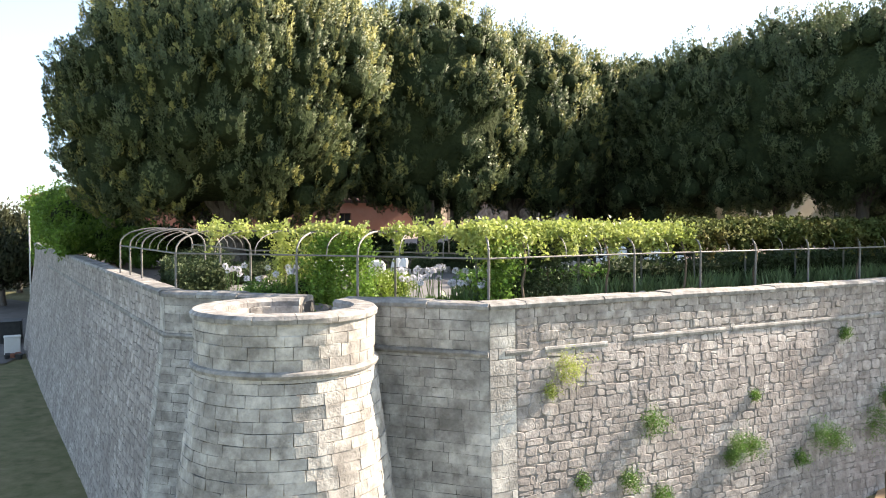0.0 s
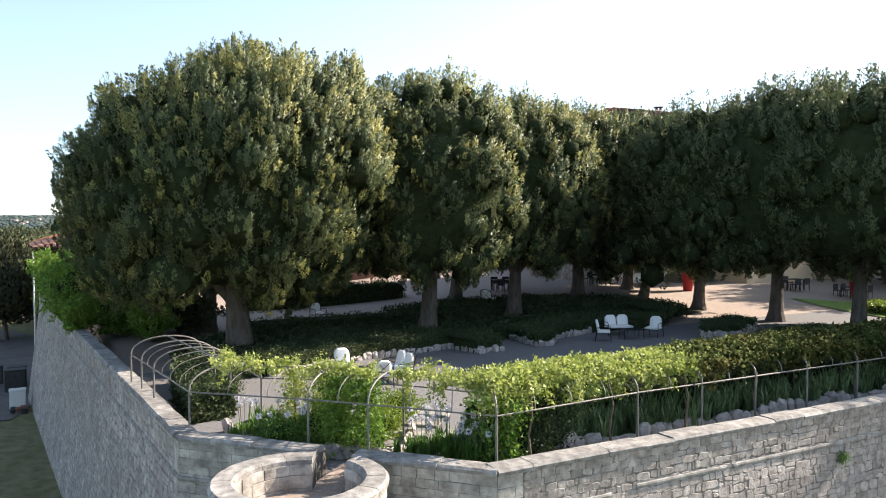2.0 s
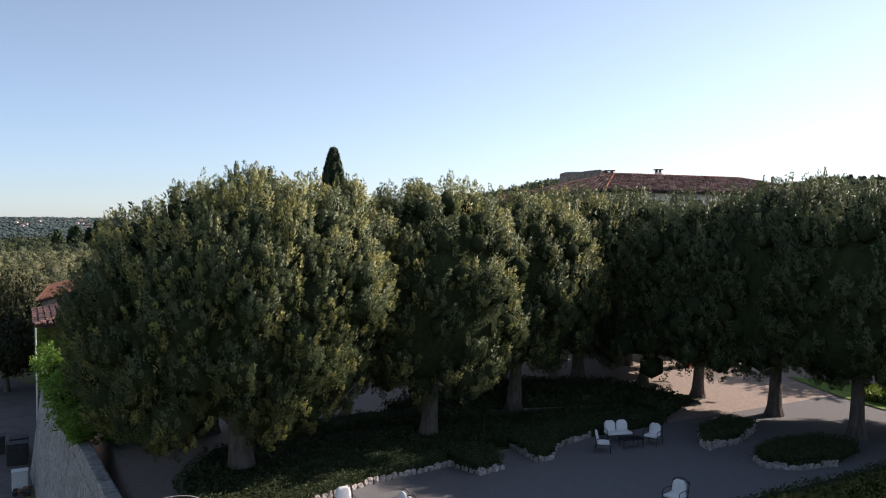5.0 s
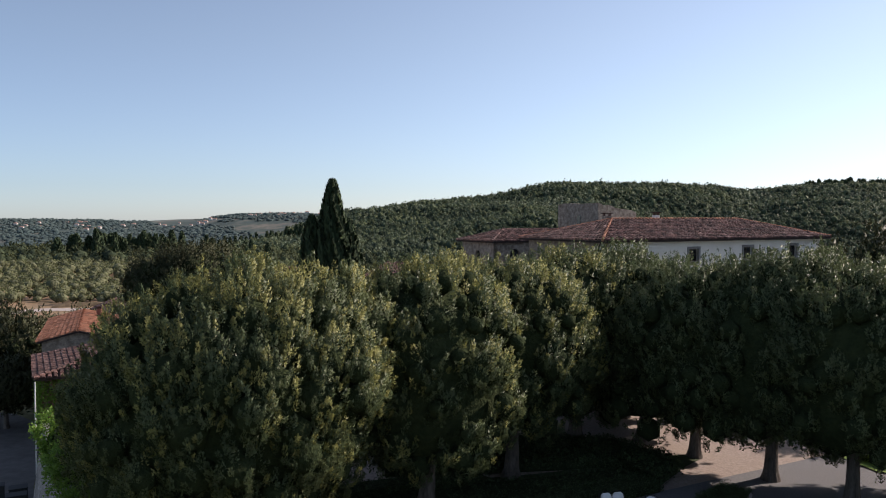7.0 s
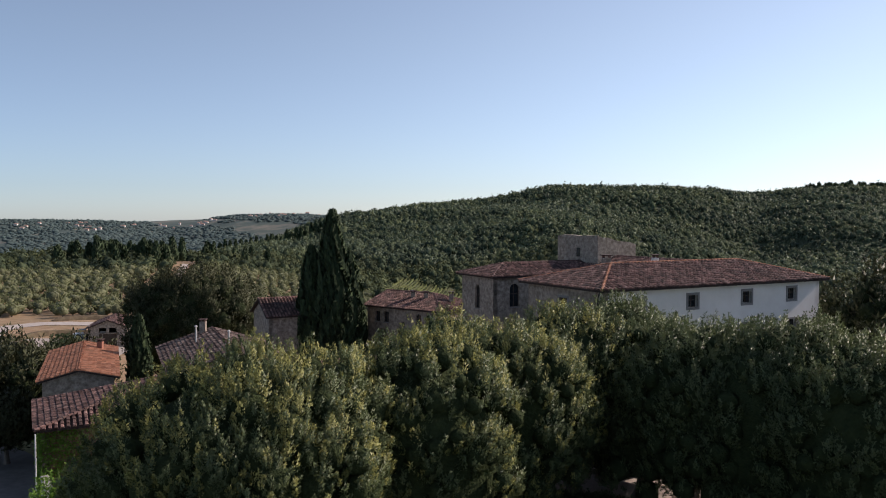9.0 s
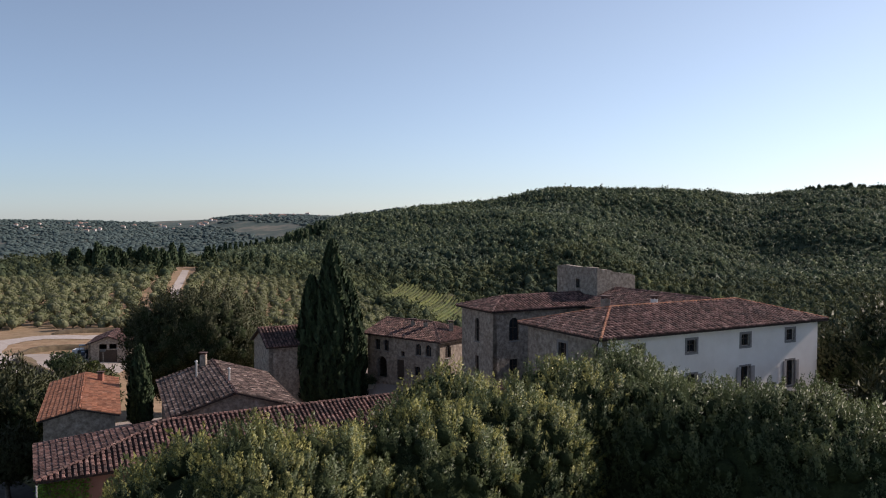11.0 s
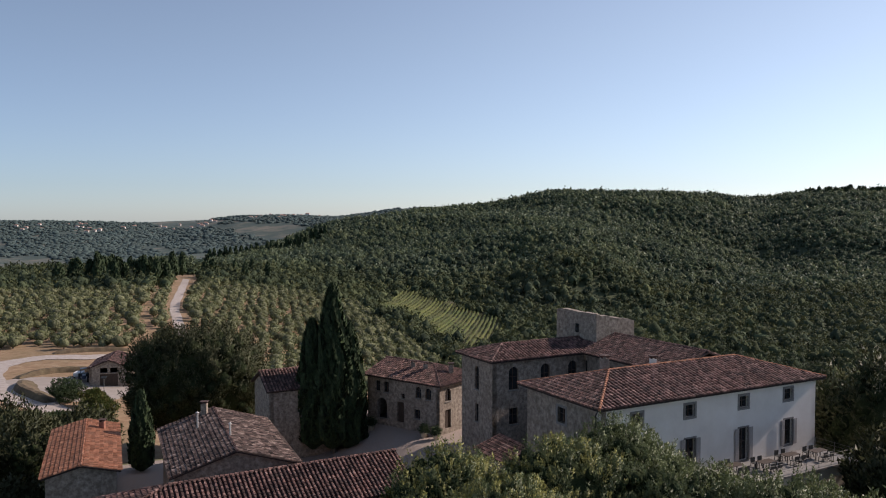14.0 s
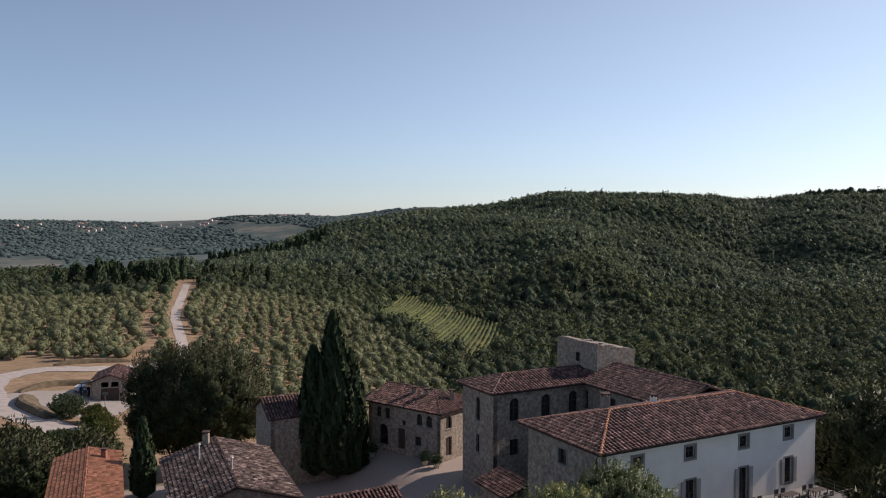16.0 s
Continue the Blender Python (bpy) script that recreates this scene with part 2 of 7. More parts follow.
def ridge_height(x):
    xs = [-900, -420, -250, -166, -29, 80, 172, 420, 480, 640, 1200, 3000]
    zs = [-30, -26, -4, 14, 38, 44, 64, 62, 52, 70, 84, 60]
    return np.interp(x, xs, zs)


def inside(u, v):
    """Distance inside the garden walls: left wall, front wall, and the cut corner between."""
    d1 = u - 2.75
    d2 = v - 13.0
    nx, ny = 5.6, 5.1
    d3 = ((u - 2.7) * nx + (v - 18.4) * ny) / math.hypot(nx, ny)
    return np.minimum(np.minimum(d1, d2), d3)


def ground_z(x, y):
    x, y = np.asarray(x, dtype=float), np.asarray(y, dtype=float)
    u, v = UV(x, y)
    # the low ground outside the walls
    low = -6.6 + 1.9 * ss(5, 23, u) * ss(40, 10, v) + 0.12 * wobble(x, y, 6)
    # the farmland on the spine to the north-west, and the valley beside it
    spine_x = -70 - (y - 120) * 0.22
    side = ss(-15, 170, x - spine_x)
    spine = -8.5 + 2.6 * ss(180, 420, y) - 26 * ss(-60, -420, x - spine_x) - 30 * ss(420, 900, y)
    farm = spine * (1 - side) + (-29.5) * side + 1.0 * wobble(x, y, 45, 2)
    hill = ss(430, 1230, y - 0.16 * np.abs(x)) * (ridge_height(x) + 30) + (13 * wobble(x, y, 120, 1) + 5 * wobble(x, y, 48, 7)) * ss(430, 700, y) * ss(1350, 1050, y)
    gully = x - 270 - 0.37 * (y - 650)                       # a wooded gully and the spur beyond it
    hill = hill + (11 * np.exp(-((gully - 120) / 75) ** 2) - 17 * np.exp(-(gully / 50) ** 2)) * ss(520, 760, y) * ss(1230, 1000, y)
    hill = hill + 12 * np.exp(-((x - 40 - 0.12 * (y - 600)) / 85) ** 2) * ss(560, 720, y) * ss(1150, 900, y)
    hill = hill + 24 * np.exp(-((x - 92 - 0.1 * (y - 520)) / 46) ** 2) * ss(440, 530, y) * ss(780, 640, y)
    back = hill * ss(-380, -150, x)
    drop = ss(1350, 2000, y)
    country = farm + back - drop * (back * 0.9 + 40 * ss(0, -600, x)) 
    far = ss(2400, 4150, y) * (108 + 9 * wobble(x, y, 260, 3)) - 20 * wobble(x, y, 340, 5) * ss(1300, 2300, y) * ss(4300, 3900, y)
    country = country + far
    k = ss(88, 150, y)
    out = low * (1 - k) + country * k
    # the terrace on which garden and houses stand
    top = -0.3 + 0.8 * ss(28, 42, v) * ss(14, 32, u) + 0.6 * ss(54, 66, v) - 3.0 * ss(39, 30, u) * ss(67, 78, v)
    edge = (inside(u, v) > 0.12).astype(float) * ss(112, 96, v) * ss(92, 72, u)
    return out * (1 - edge) + top * edge


def gz(x, y):
    return float(ground_z(x, y))


def put(ob, mats):
    for m in mats if isinstance(mats, (list, tuple)) else [mats]:
        ob.data.materials.append(m)
    return ob


def mesh_from(name, verts, faces, mats, mat_index=None, smooth=False, normals=None):
    me = bpy.data.meshes.new(name)
    if isinstance(faces, np.ndarray):
        n, k = faces.shape
        me.vertices.add(len(verts))
        me.vertices.foreach_set("co", np.asarray(verts, dtype=np.float32).ravel())
        me.loops.add(n * k)
        me.loops.foreach_set("vertex_index", faces.astype(np.int32).ravel())
        me.polygons.add(n)
        me.polygons.foreach_set("loop_start", np.arange(0, n * k, k, dtype=np.int32))
        me.update(calc_edges=True)
    else:
        me.from_pydata([tuple(v) for v in verts], [], faces)
    if mat_index is not None:
        me.polygons.foreach_set("material_index", np.asarray(mat_index, dtype=np.int32))
    if smooth:
        me.polygons.foreach_set("use_smooth", np.ones(len(me.polygons), dtype=bool))
    for m in mats if isinstance(mats, (list, tuple)) else [mats]:
        me.materials.append(m)
    me.validate()
    if normals is not None:
        me.polygons.foreach_set("use_smooth", np.ones(len(me.polygons), dtype=bool))
        at = me.attributes.new("custom_normal", "FLOAT_VECTOR", "POINT")
        at.data.foreach_set("vector", np.asarray(normals, dtype=np.float32).ravel())
    return me


def leaf_mesh(name, v, out, mats, mat_index=None, keep=0.18):
    """Leaves (n,3,3) whose shading follows the rounded clump that they clothe; out: its outward direction at each leaf."""
    n = len(v)
    g = np.cross(v[:, 1] - v[:, 0], v[:, 2] - v[:, 0])
    g /= np.linalg.norm(g, axis=1, keepdims=True) + 1e-12
    flip = np.sum(g * out, axis=1) < 0
    g[flip] *= -1
    f = np.arange(n * 3).reshape(n, 3)
    f[flip] = f[flip][:, [0, 2, 1]]
    w = g * keep + out * (1 - keep)
    w /= np.linalg.norm(w, axis=1, keepdims=True) + 1e-12
    return mesh_from(name, v.reshape(-1, 3), f, mats, mat_index, normals=np.repeat(w, 3, axis=0))


def part(name, data, mat, parent, label=""):
    """Links a bmesh or a mesh as one mesh object under parent (or at top level)."""
    if isinstance(data, bmesh.types.BMesh):
        me = bpy.data.meshes.new(name)
        data.to_mesh(me)
        data.free()
        for m in mat if isinstance(mat, (list, tuple)) else [mat]:
            me.materials.append(m)
    else:
        me = data
    ob = new(name, me)
    ob.parent = parent
    if label:
        ob["label"] = label
    return ob


def empty(name, m, label, category, group="", kind=""):
    e = new(name)
    e.empty_display_size = 0.2
    e.matrix_world = m
    return tagged(e, label, category, group, kind)


def box(bm, x0, x1, y0, y1, z0, z1, m=None, bevel=0.0):
    vs = [bm.verts.new((x, y, z)) for z in (z0, z1) for y in (y0, y1) for x in (x0, x1)]
    fs = [bm.faces.new([vs[i] for i in f]) for f in ((0, 2, 3, 1), (4, 5, 7, 6), (0, 1, 5, 4), (1, 3, 7, 5), (3, 2, 6, 7), (2, 0, 4, 6))]
    if bevel:
        es = list({e for f in fs for e in f.edges})
        r = bmesh.ops.bevel(bm, geom=es, offset=bevel, segments=1, affect="EDGES")
        vs = list({v for f in r["faces"] for v in f.verts} | {v for v in vs if v.is_valid})
    if m is not None:
        bmesh.ops.transform(bm, matrix=m, verts=vs)
    return vs


def tube(bm, points, radii, sides=8, cap=True):
    """A round bar along points."""
    rings = []
    n = len(points)
    if not isinstance(radii, (list, tuple)):
        radii = [radii] * n
    pts = [Vector(p) for p in points]
    for i, p in enumerate(pts):
        d = (pts[min(i + 1, n - 1)] - pts[max(i - 1, 0)]).normalized()
        a = d.orthogonal().normalized() if i == 0 else (prev - d * prev.dot(d)).normalized()
        prev = a
        b = d.cross(a)
        rings.append([bm.verts.new(p + radii[i] * (math.cos(2 * math.pi * k / sides) * a + math.sin(2 * math.pi * k / sides) * b)) for k in range(sides)])
    for r, s in zip(rings, rings[1:]):
        for k in range(sides):
            bm.faces.new((r[k], r[(k + 1) % sides], s[(k + 1) % sides], s[k]))
    if cap:
        bm.faces.new(rings[0][::-1])
        bm.faces.new(rings[-1])
    return rings


def structure(name, data, mats, label, category):
    ob = part(name, data, mats, None, label)
    return tagged(ob, label, category, kind="structure")


# ---------------------------------------------------------------- ground, one sheet to the horizon
def spaced(stops):
    """Grid lines: (from, to, step) stretches."""
    out = []
    for a, b, s in stops:
        out += list(np.arange(a, b, s))
    return np.array(out + [stops[-1][1]])


gu = spaced([(-3600, -1200, 120), (-1200, -400, 40), (-400, -60, 10), (-60, -4, 2), (-4, 10, 0.25), (10, 90, 2), (90, 400, 10), (400, 1200, 40), (1200, 4200, 120)])
gv = spaced([(-260, -20, 20), (-20, 10, 2), (10, 20, 0.25), (20, 120, 2), (120, 480, 8), (480, 1600, 40), (1600, 4800, 100)])
gU, gV = np.meshgrid(gu, gv, indexing="ij")
gX, gY = gU * CA - gV * SA, gU * SA + gV * CA
gZ = ground_z(gX, gY)
nu, nv = gU.shape
idx = np.arange(nu * nv).reshape(nu, nv)
quads = np.stack([idx[:-1, :-1], idx[1:, :-1], idx[1:, 1:], idx[:-1, 1:]], -1).reshape(-1, 4)
cx, cy = [(a[:-1, :-1] + a[1:, 1:]).ravel() / 2 for a in (gX, gY)]
cu, cv = UV(cx, cy)
zone = np.full(len(cx), 3)                                   # woodland floor
sp = cx - (-70 - (cy - 120) * 0.22)
zone[(sp < 75) & (cy > 80) & (cy < 520)] = 2                 # earth of the olive groves
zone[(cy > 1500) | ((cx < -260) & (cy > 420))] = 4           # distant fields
zone[cy < 100] = 5                                           # verge outside the walls
ins = inside(cu, cv) > 0
zone[ins & (cv < 31) & (cu < 70)] = 0
zone[ins & (cv >= 31) & (cv < 98) & (cu < 80)] = 1
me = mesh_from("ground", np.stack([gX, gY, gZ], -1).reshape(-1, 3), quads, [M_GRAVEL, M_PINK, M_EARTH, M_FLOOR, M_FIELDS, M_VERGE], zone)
structure("ground", me, [], "gravelled garden terrace, dry farmland and wooded hills", "ground")

# ---------------------------------------------------------------- masonry
TILT = random.Random(99)


def piece_mesh(quad, normal, proud, chamfer, tilt=0.15, deep=0.05):
    """One block with any number of corners: its back in the bed, its face proud and chamfered."""
    m = len(quad)
    c = sum(quad, Vector()) / m
    back = [p - normal * deep for p in quad]
    mid = [p + normal * (proud - chamfer * 0.6) for p in quad]
    front = []
    for p in quad:
        d = (c - p)
        front.append(p + d.normalized() * min(chamfer, d.length * 0.4) + normal * (proud + TILT.uniform(-tilt, tilt) * proud))
    vs = back + mid + front
    fs = []
    for a, b in ((0, m), (m, 2 * m)):
        for i in range(m):
            j = (i + 1) % m
            fs.append((a + i, a + j, b + j, b + i))
    fs.append(tuple(range(2 * m, 3 * m)))
    return vs, fs


class Masonry:
    """Lays courses of blocks on a surface f(s, z) -> (point, normal); the first ones as objects, the rest joined."""

    def __init__(self, parent, mat, name, limit):
        self.parent, self.mat, self.name, self.left = parent, mat, name, limit
        self.vs, self.fs = [], []

    def block(self, f, s0, s1, z0, z1, gap, proud, jitter, rnd, single, cut=0.0):
        q = []
        edge = []
        for s, z in ((s0 + gap, z0 + gap), (s1 - gap, z0 + gap), (s1 - gap, z1 - gap), (s0 + gap, z1 - gap)):
            edge.append((s + rnd.uniform(-jitter, jitter), z + rnd.uniform(-jitter, jitter)))
        for i in range(4):
            a, b = edge[i], edge[(i + 1) % 4]
            for t in ((rnd.uniform(0.06, cut), 1 - rnd.uniform(0.06, cut)) if cut else (0.0,)):
                q.append(f(a[0] + (b[0] - a[0]) * t, a[1] + (b[1] - a[1]) * t)[0])
        _, n = f((s0 + s1) / 2, (z0 + z1) / 2)
        self.put(*piece_mesh(q, n, proud * rnd.uniform(0.5, 1.4), 0.014 if cut else 0.009, 0.3 if cut else 0.1, 0.09), single)

    def put(self, vs, fs, single):
        if single and self.left > 0:
            self.left -= 1
            me = bpy.data.meshes.new(self.name)
            me.from_pydata([tuple(v) for v in vs], [], fs)
            me.materials.append(self.mat)
            ob = new(self.name, me)
            ob.parent = self.parent
        else:
            k = len(self.vs)
            self.vs += vs
            self.fs += [tuple(i + k for i in g) for g in fs]

    def lay(self, f, s0, s1, z0, z1, course, length, gap=0.004, proud=0.012, jitter=0.003, seed=1, single=lambda s, z: True, split=0.0, cut=0.0):
        rnd = random.Random(seed)
        z = z1
        row = 0
        while z > z0 + 0.03:
            h = min(rnd.uniform(*course), z - z0)
            s = s0 - (rnd.uniform(0, length[0]) if row % 2 else 0)
            while s < s1 - 0.02:
                w = rnd.uniform(*length)
                a, b = max(s, s0), min(s + w, s1)
                if s1 - b < 0.12:
                    b = s1
                if b - a > 0.05:
                    if rnd.random() < split and h > 0.2:
                        k = rnd.uniform(0.35, 0.65)
                        self.block(f, a, b, z - h, z - h * k, gap, proud, jitter, rnd, single(a, z), cut)
                        self.block(f, a, b, z - h * k, z, gap, proud, jitter, rnd, single(a, z), cut)
                    else:
                        self.block(f, a, b, z - h, z, gap, proud, jitter, rnd, single(a, z), cut)
                if b == s1:
                    break
                s += w
            z -= h
            row += 1

    def close(self, label=""):
        if self.vs:
            me = bpy.data.meshes.new("masonry")
            me.from_pydata([tuple(v) for v in self.vs], [], self.fs)
            me.materials.append(self.mat)
            ob = new("masonry", me)
            ob.parent = self.parent
            ob["kind"] = "stuff"


TOPZ, BANDZ, BATTER = 0.26, -0.55, 0.13


def flat_face(a, b, batter=BATTER, e0=0.0, e1=0.0):
    """Outer face of a straight wall from a to b (outside on its right hand), battered below the band."""
    a, b = Vector((a[0], a[1], 0)), Vector((b[0], b[1], 0))
    d = (b - a).normalized()
    n = Vector((d.y, -d.x, 0))
    length = (b - a).length

    def f(s, z):
        out = max(0.0, BANDZ - z) * batter
        p = a + d * (s + out * (e1 * s / length - e0 * (1 - s / length))) + n * out
        return Vector((p.x, p.y, z)), (n + Vector((0, 0, batter if z < BANDZ else 0))).normalized()
    return f, (b - a).length, d, n


def wall_core(bm, a, b, thick, z0, z1, ext0=0.0, ext1=0.0, e0=0.0, e1=0.0):
    """Mortar body of a wall: vertical parapet above the band, battered below."""
    f, L, d, n = flat_face(a, b, e0=e0, e1=e1)
    prof = [(z0, f(0, z0)), (BANDZ, f(0, BANDZ)), (z1, f(0, z1))]
    rings = []
    for s in (-ext0, L + ext1):
        ring = [bm.verts.new(f(s, z)[0]) for z in (z0, BANDZ, z1)]
        ring += [bm.verts.new(Vector((f(s, z1)[0].x, f(s, z1)[0].y, z)) - n * thick) for z in (z1, z0)]
        rings.append(ring)
    for i in range(5):
        j = (i + 1) % 5
        bm.faces.new((rings[0][i], rings[1][i], rings[1][j], rings[0][j]))
    bm.faces.new(rings[0][::-1])
    bm.faces.new(rings[1])


def coping(parent, pts, width, z, mat, seed, length=(0.7, 1.25), over=0.05, thick=0.13):
    """Coping slabs along a polyline (outer edge on the right hand), each a part with a worn, rounded top."""
    rnd = random.Random(seed)
    for a, b in zip(pts, pts[1:]):
        a, b = Vector((a[0], a[1], 0)), Vector((b[0], b[1], 0))
        L = (b - a).length
        d = (b - a).normalized()
        n = Vector((d.y, -d.x, 0))
        s = 0.0
        while s < L - 0.02:
            w = min(rnd.uniform(*length), L - s)
            if L - s - w < 0.25:
                w = L - s
            t = thick * rnd.uniform(0.9, 1.1)
            o, i = over + rnd.uniform(-0.015, 0.02), width + rnd.uniform(-0.02, 0.03)
            prof = [(o, 0), (o + 0.01, t * 0.6), (o - 0.05, t), (-i + 0.06, t * 1.04), (-i, t * 0.6), (-i, 0)]
            vs = []
            for q in (s + 0.005, s + w - 0.005):
                for off, h in prof:
                    p = a + d * q + n * off
                    vs.append((p.x, p.y, z + h + rnd.uniform(-0.006, 0.006)))
            k = len(prof)
            fs = [(j, k + j, k + (j + 1) % k, (j + 1) % k) for j in range(k)] + [tuple(range(k))[::-1], tuple(range(k, 2 * k))]
            me = bpy.data.meshes.new("coping_stone")
            me.from_pydata(vs, [], fs)
            me.materials.append(mat)
            ob = new("coping_stone", me)
            ob.parent = parent
            s += w


def band(bm, path, z, n_out=0.07, h=0.13):
    """String course: a rounded moulding swept along (point, normal) pairs."""
    rings = []
    for p, n in path:
        n = Vector((n.x, n.y, 0)).normalized()
        prof = [(-0.05, -h), (n_out * 0.7, -h * 0.85), (n_out, -h * 0.4), (n_out * 0.75, -0.01), (-0.05, 0.03)]
        rings.append([bm.verts.new((p.x + n.x * o, p.y + n.y * o, z + q)) for o, q in prof])
    for r, s in zip(rings, rings[1:]):
        for i in range(4):
            bm.faces.new((r[i], s[i], s[i + 1], r[i + 1]))
    bm.faces.new(rings[0])
    bm.faces.new(rings[-1][::-1])


CL, CR = (-6.27, 17.52), (0.89, 14.97)                 # the two corners of the bastion
WL_END = tuple(W(0.35, 58.0)[:2])                      # the long left wall meets the house
WR_END = tuple(W(75, 12.9)[:2])
GAP_A, GAP_B = (-2.95, 16.34), (-2.12, 16.04)          # opening into the turret
TC, TR = Vector((-2.95, 14.55, 0)), 1.66
ZB = -7.6


def turret_face(s, z):
    """s: metres round the turret from its back, clockwise seen from above."""
    a = math.atan2(CR[1] - CL[1], CR[0] - CL[0]) + math.pi / 2 - s / TR
    r = TR + max(0.0, BANDZ - z) * 0.14
    n = Vector((math.cos(a), math.sin(a), 0))
    return Vector((TC.x + n.x * r, TC.y + n.y * r, z)), (n + Vector((0, 0, 0.14 if z < BANDZ else 0))).normalized()


def build_walls():
    # front wall (rubble), corner piece (ashlar) and left wall (rubble)
    front = new("wall_front")
    tagged(front, "long battered rubble stone retaining wall with pale coping", "retaining wall", kind="structure")
    bm = bmesh.new()
    wall_core(bm, CR, WR_END, 0.55, ZB, TOPZ, e0=0.441)
    part("wall_body", bm, M_MORTAR, front)
    f, L, d, n = flat_face(CR, WR_END, e0=0.441)
    bm = bmesh.new()
    for a, b in ((0.35, 1.0), (1.3, 2.9), (3.6, 6.4), (6.6, 11.5), (11.7, 30.0)):
        band(bm, [f(a, BANDZ), f(b, BANDZ)], BANDZ + 0.07 * (a > 3), 0.05)
    part("string_course", bm, M_COPING, front, "worn broken string course")
    coping(front, [CR, tuple(Vector((*CR, 0)) + d * 30)[:2]], 0.5, TOPZ, M_COPING, 3)
    near = lambda s, z: s < 9.5 and z > -3.6
    ms = Masonry(front, M_RUBBLE, "stone", 300)
    ms.lay(f, 0.61, 34, ZB + 0.6, TOPZ, (0.12, 0.29), (0.10, 0.46), gap=0.004, proud=0.013, jitter=0.03, seed=11, split=0.42, single=near, cut=0.3)
    ms.close()
    mq = Masonry(front, M_ASHLAR, "quoin", 60)
    mq.lay(f, 0.0, 0.6, ZB + 0.6, TOPZ, (0.22, 0.3), (0.35, 0.62), seed=5)
    mq.close()

    left = new("wall_left")
    tagged(left, "long battered rubble stone retaining wall beside the track", "retaining wall", kind="structure")
    bm = bmesh.new()
    wall_core(bm, WL_END, CL, 0.55, ZB, TOPZ, e1=0.388)
    part("wall_body", bm, M_MORTAR, left)
    f, L, d, n = flat_face(WL_END, CL, e1=0.388)
    bm = bmesh.new()
    band(bm, [f(10, BANDZ), f(L - 0.02, BANDZ)], BANDZ, 0.06)
    part("string_course", bm, M_COPING, left)
    coping(left, [WL_END, CL], 0.5, TOPZ, M_COPING, 4, (0.8, 1.4))
    ms = Masonry(left, M_RUBBLE, "stone", 300)
    ms.lay(f, 0.1, L - 0.5, ZB + 0.6, TOPZ, (0.13, 0.30), (0.12, 0.48), gap=0.004, proud=0.013, jitter=0.03, seed=21, split=0.4, single=lambda s, z: s > L - 10, cut=0.3)
    ms.close()
    mq = Masonry(left, M_ASHLAR, "quoin", 60)
    mq.lay(f, L - 0.5, L, ZB + 0.6, TOPZ, (0.22, 0.3), (0.3, 0.5), seed=6)
    mq.close()

    corner = new("wall_corner")
    tagged(corner, "dressed pale ashlar corner wall of the bastion", "retaining wall", kind="structure")
    for a, b, e0, e1 in ((CL, GAP_A, 0.388, 0.0), (GAP_B, CR, 0.0, 0.441)):
        bm = bmesh.new()
        wall_core(bm, a, b, 0.5, ZB, TOPZ, e0=e0, e1=e1)
        part("wall_body", bm, M_JOINT, corner)
        f, L, d, n = flat_face(a, b, e0=e0, e1=e1)
        ms = Masonry(corner, M_ASHLAR, "ashlar_block", 150)
        ms.lay(f, 0, L, ZB + 2, TOPZ, (0.175, 0.225), (0.28, 0.6), gap=0.003, proud=0.011, jitter=0.006, seed=int(31 + L * 10))
        ms.close()
        bm = bmesh.new()
        band(bm, [f(0, BANDZ), f(L, BANDZ)], BANDZ, 0.07)
        part("string_course", bm, M_COPING, corner)
        coping(corner, [a, b], 0.48, TOPZ, M_COPING, 7)

    tower = new("wall_turret")
    tagged(tower, "round battered ashlar turret with open top and string course", "turret", kind="structure")
    circ = 2 * math.pi * TR
    gap = 0.52
    bm = bmesh.new()
    N = 56
    rows_ = []
    for zz in (ZB, -4.0, BANDZ, TOPZ):
        rows_.append([bm.verts.new(turret_face(gap + (circ - 2 * gap) * i / N, zz)[0] - turret_face(gap + (circ - 2 * gap) * i / N, TOPZ)[1] * 0.035) for i in range(N + 1)])
    for inner_z in (TOPZ, -0.32):
        rows_.append([bm.verts.new(Vector((TC.x, TC.y, inner_z)) + (turret_face(gap + (circ - 2 * gap) * i / N, TOPZ)[0] - Vector((TC.x, TC.y, TOPZ))) * ((TR - 0.42) / TR)) for i in range(N + 1)])
    for r, s in zip(rows_, rows_[1:]):
        for i in range(N):
            bm.faces.new((r[i], s[i], s[i + 1], r[i + 1]))
    for e in (0, N):
        bm.faces.new([r[e] for r in rows_[2:]])
    c = bm.verts.new((TC.x, TC.y, -0.32))
    for i in range(N):
        bm.faces.new((rows_[-1][i], c, rows_[-1][i + 1]))
    part("turret_body", bm, M_JOINT, tower)
    bm = bmesh.new()
    ring = [bm.verts.new((TC.x + (TR - 0.44) * math.cos(2 * math.pi * i / 40), TC.y + (TR - 0.44) * math.sin(2 * math.pi * i / 40), -0.297)) for i in range(40)]
    bm.faces.new(ring)
    mid = Vector(((GAP_A[0] + GAP_B[0]) / 2, (GAP_A[1] + GAP_B[1]) / 2, 0))
    dirn = Vector((CR[0] - CL[0], CR[1] - CL[1], 0)).normalized()
    inw = Vector((-dirn.y, dirn.x, 0))
    bm.faces.new([bm.verts.new((mid + dirn * a + inw * b + Vector((0, 0, -0.290)))[:]) for a, b in ((-0.41, -0.6), (0.41, -0.6), (0.41, 1.3), (-0.41, 1.3))])
    part("turret_floor", bm, M_PINK, tower, "pale gravel floor of the turret")
    ms = Masonry(tower, M_ASHLAR, "ashlar_block", 300)
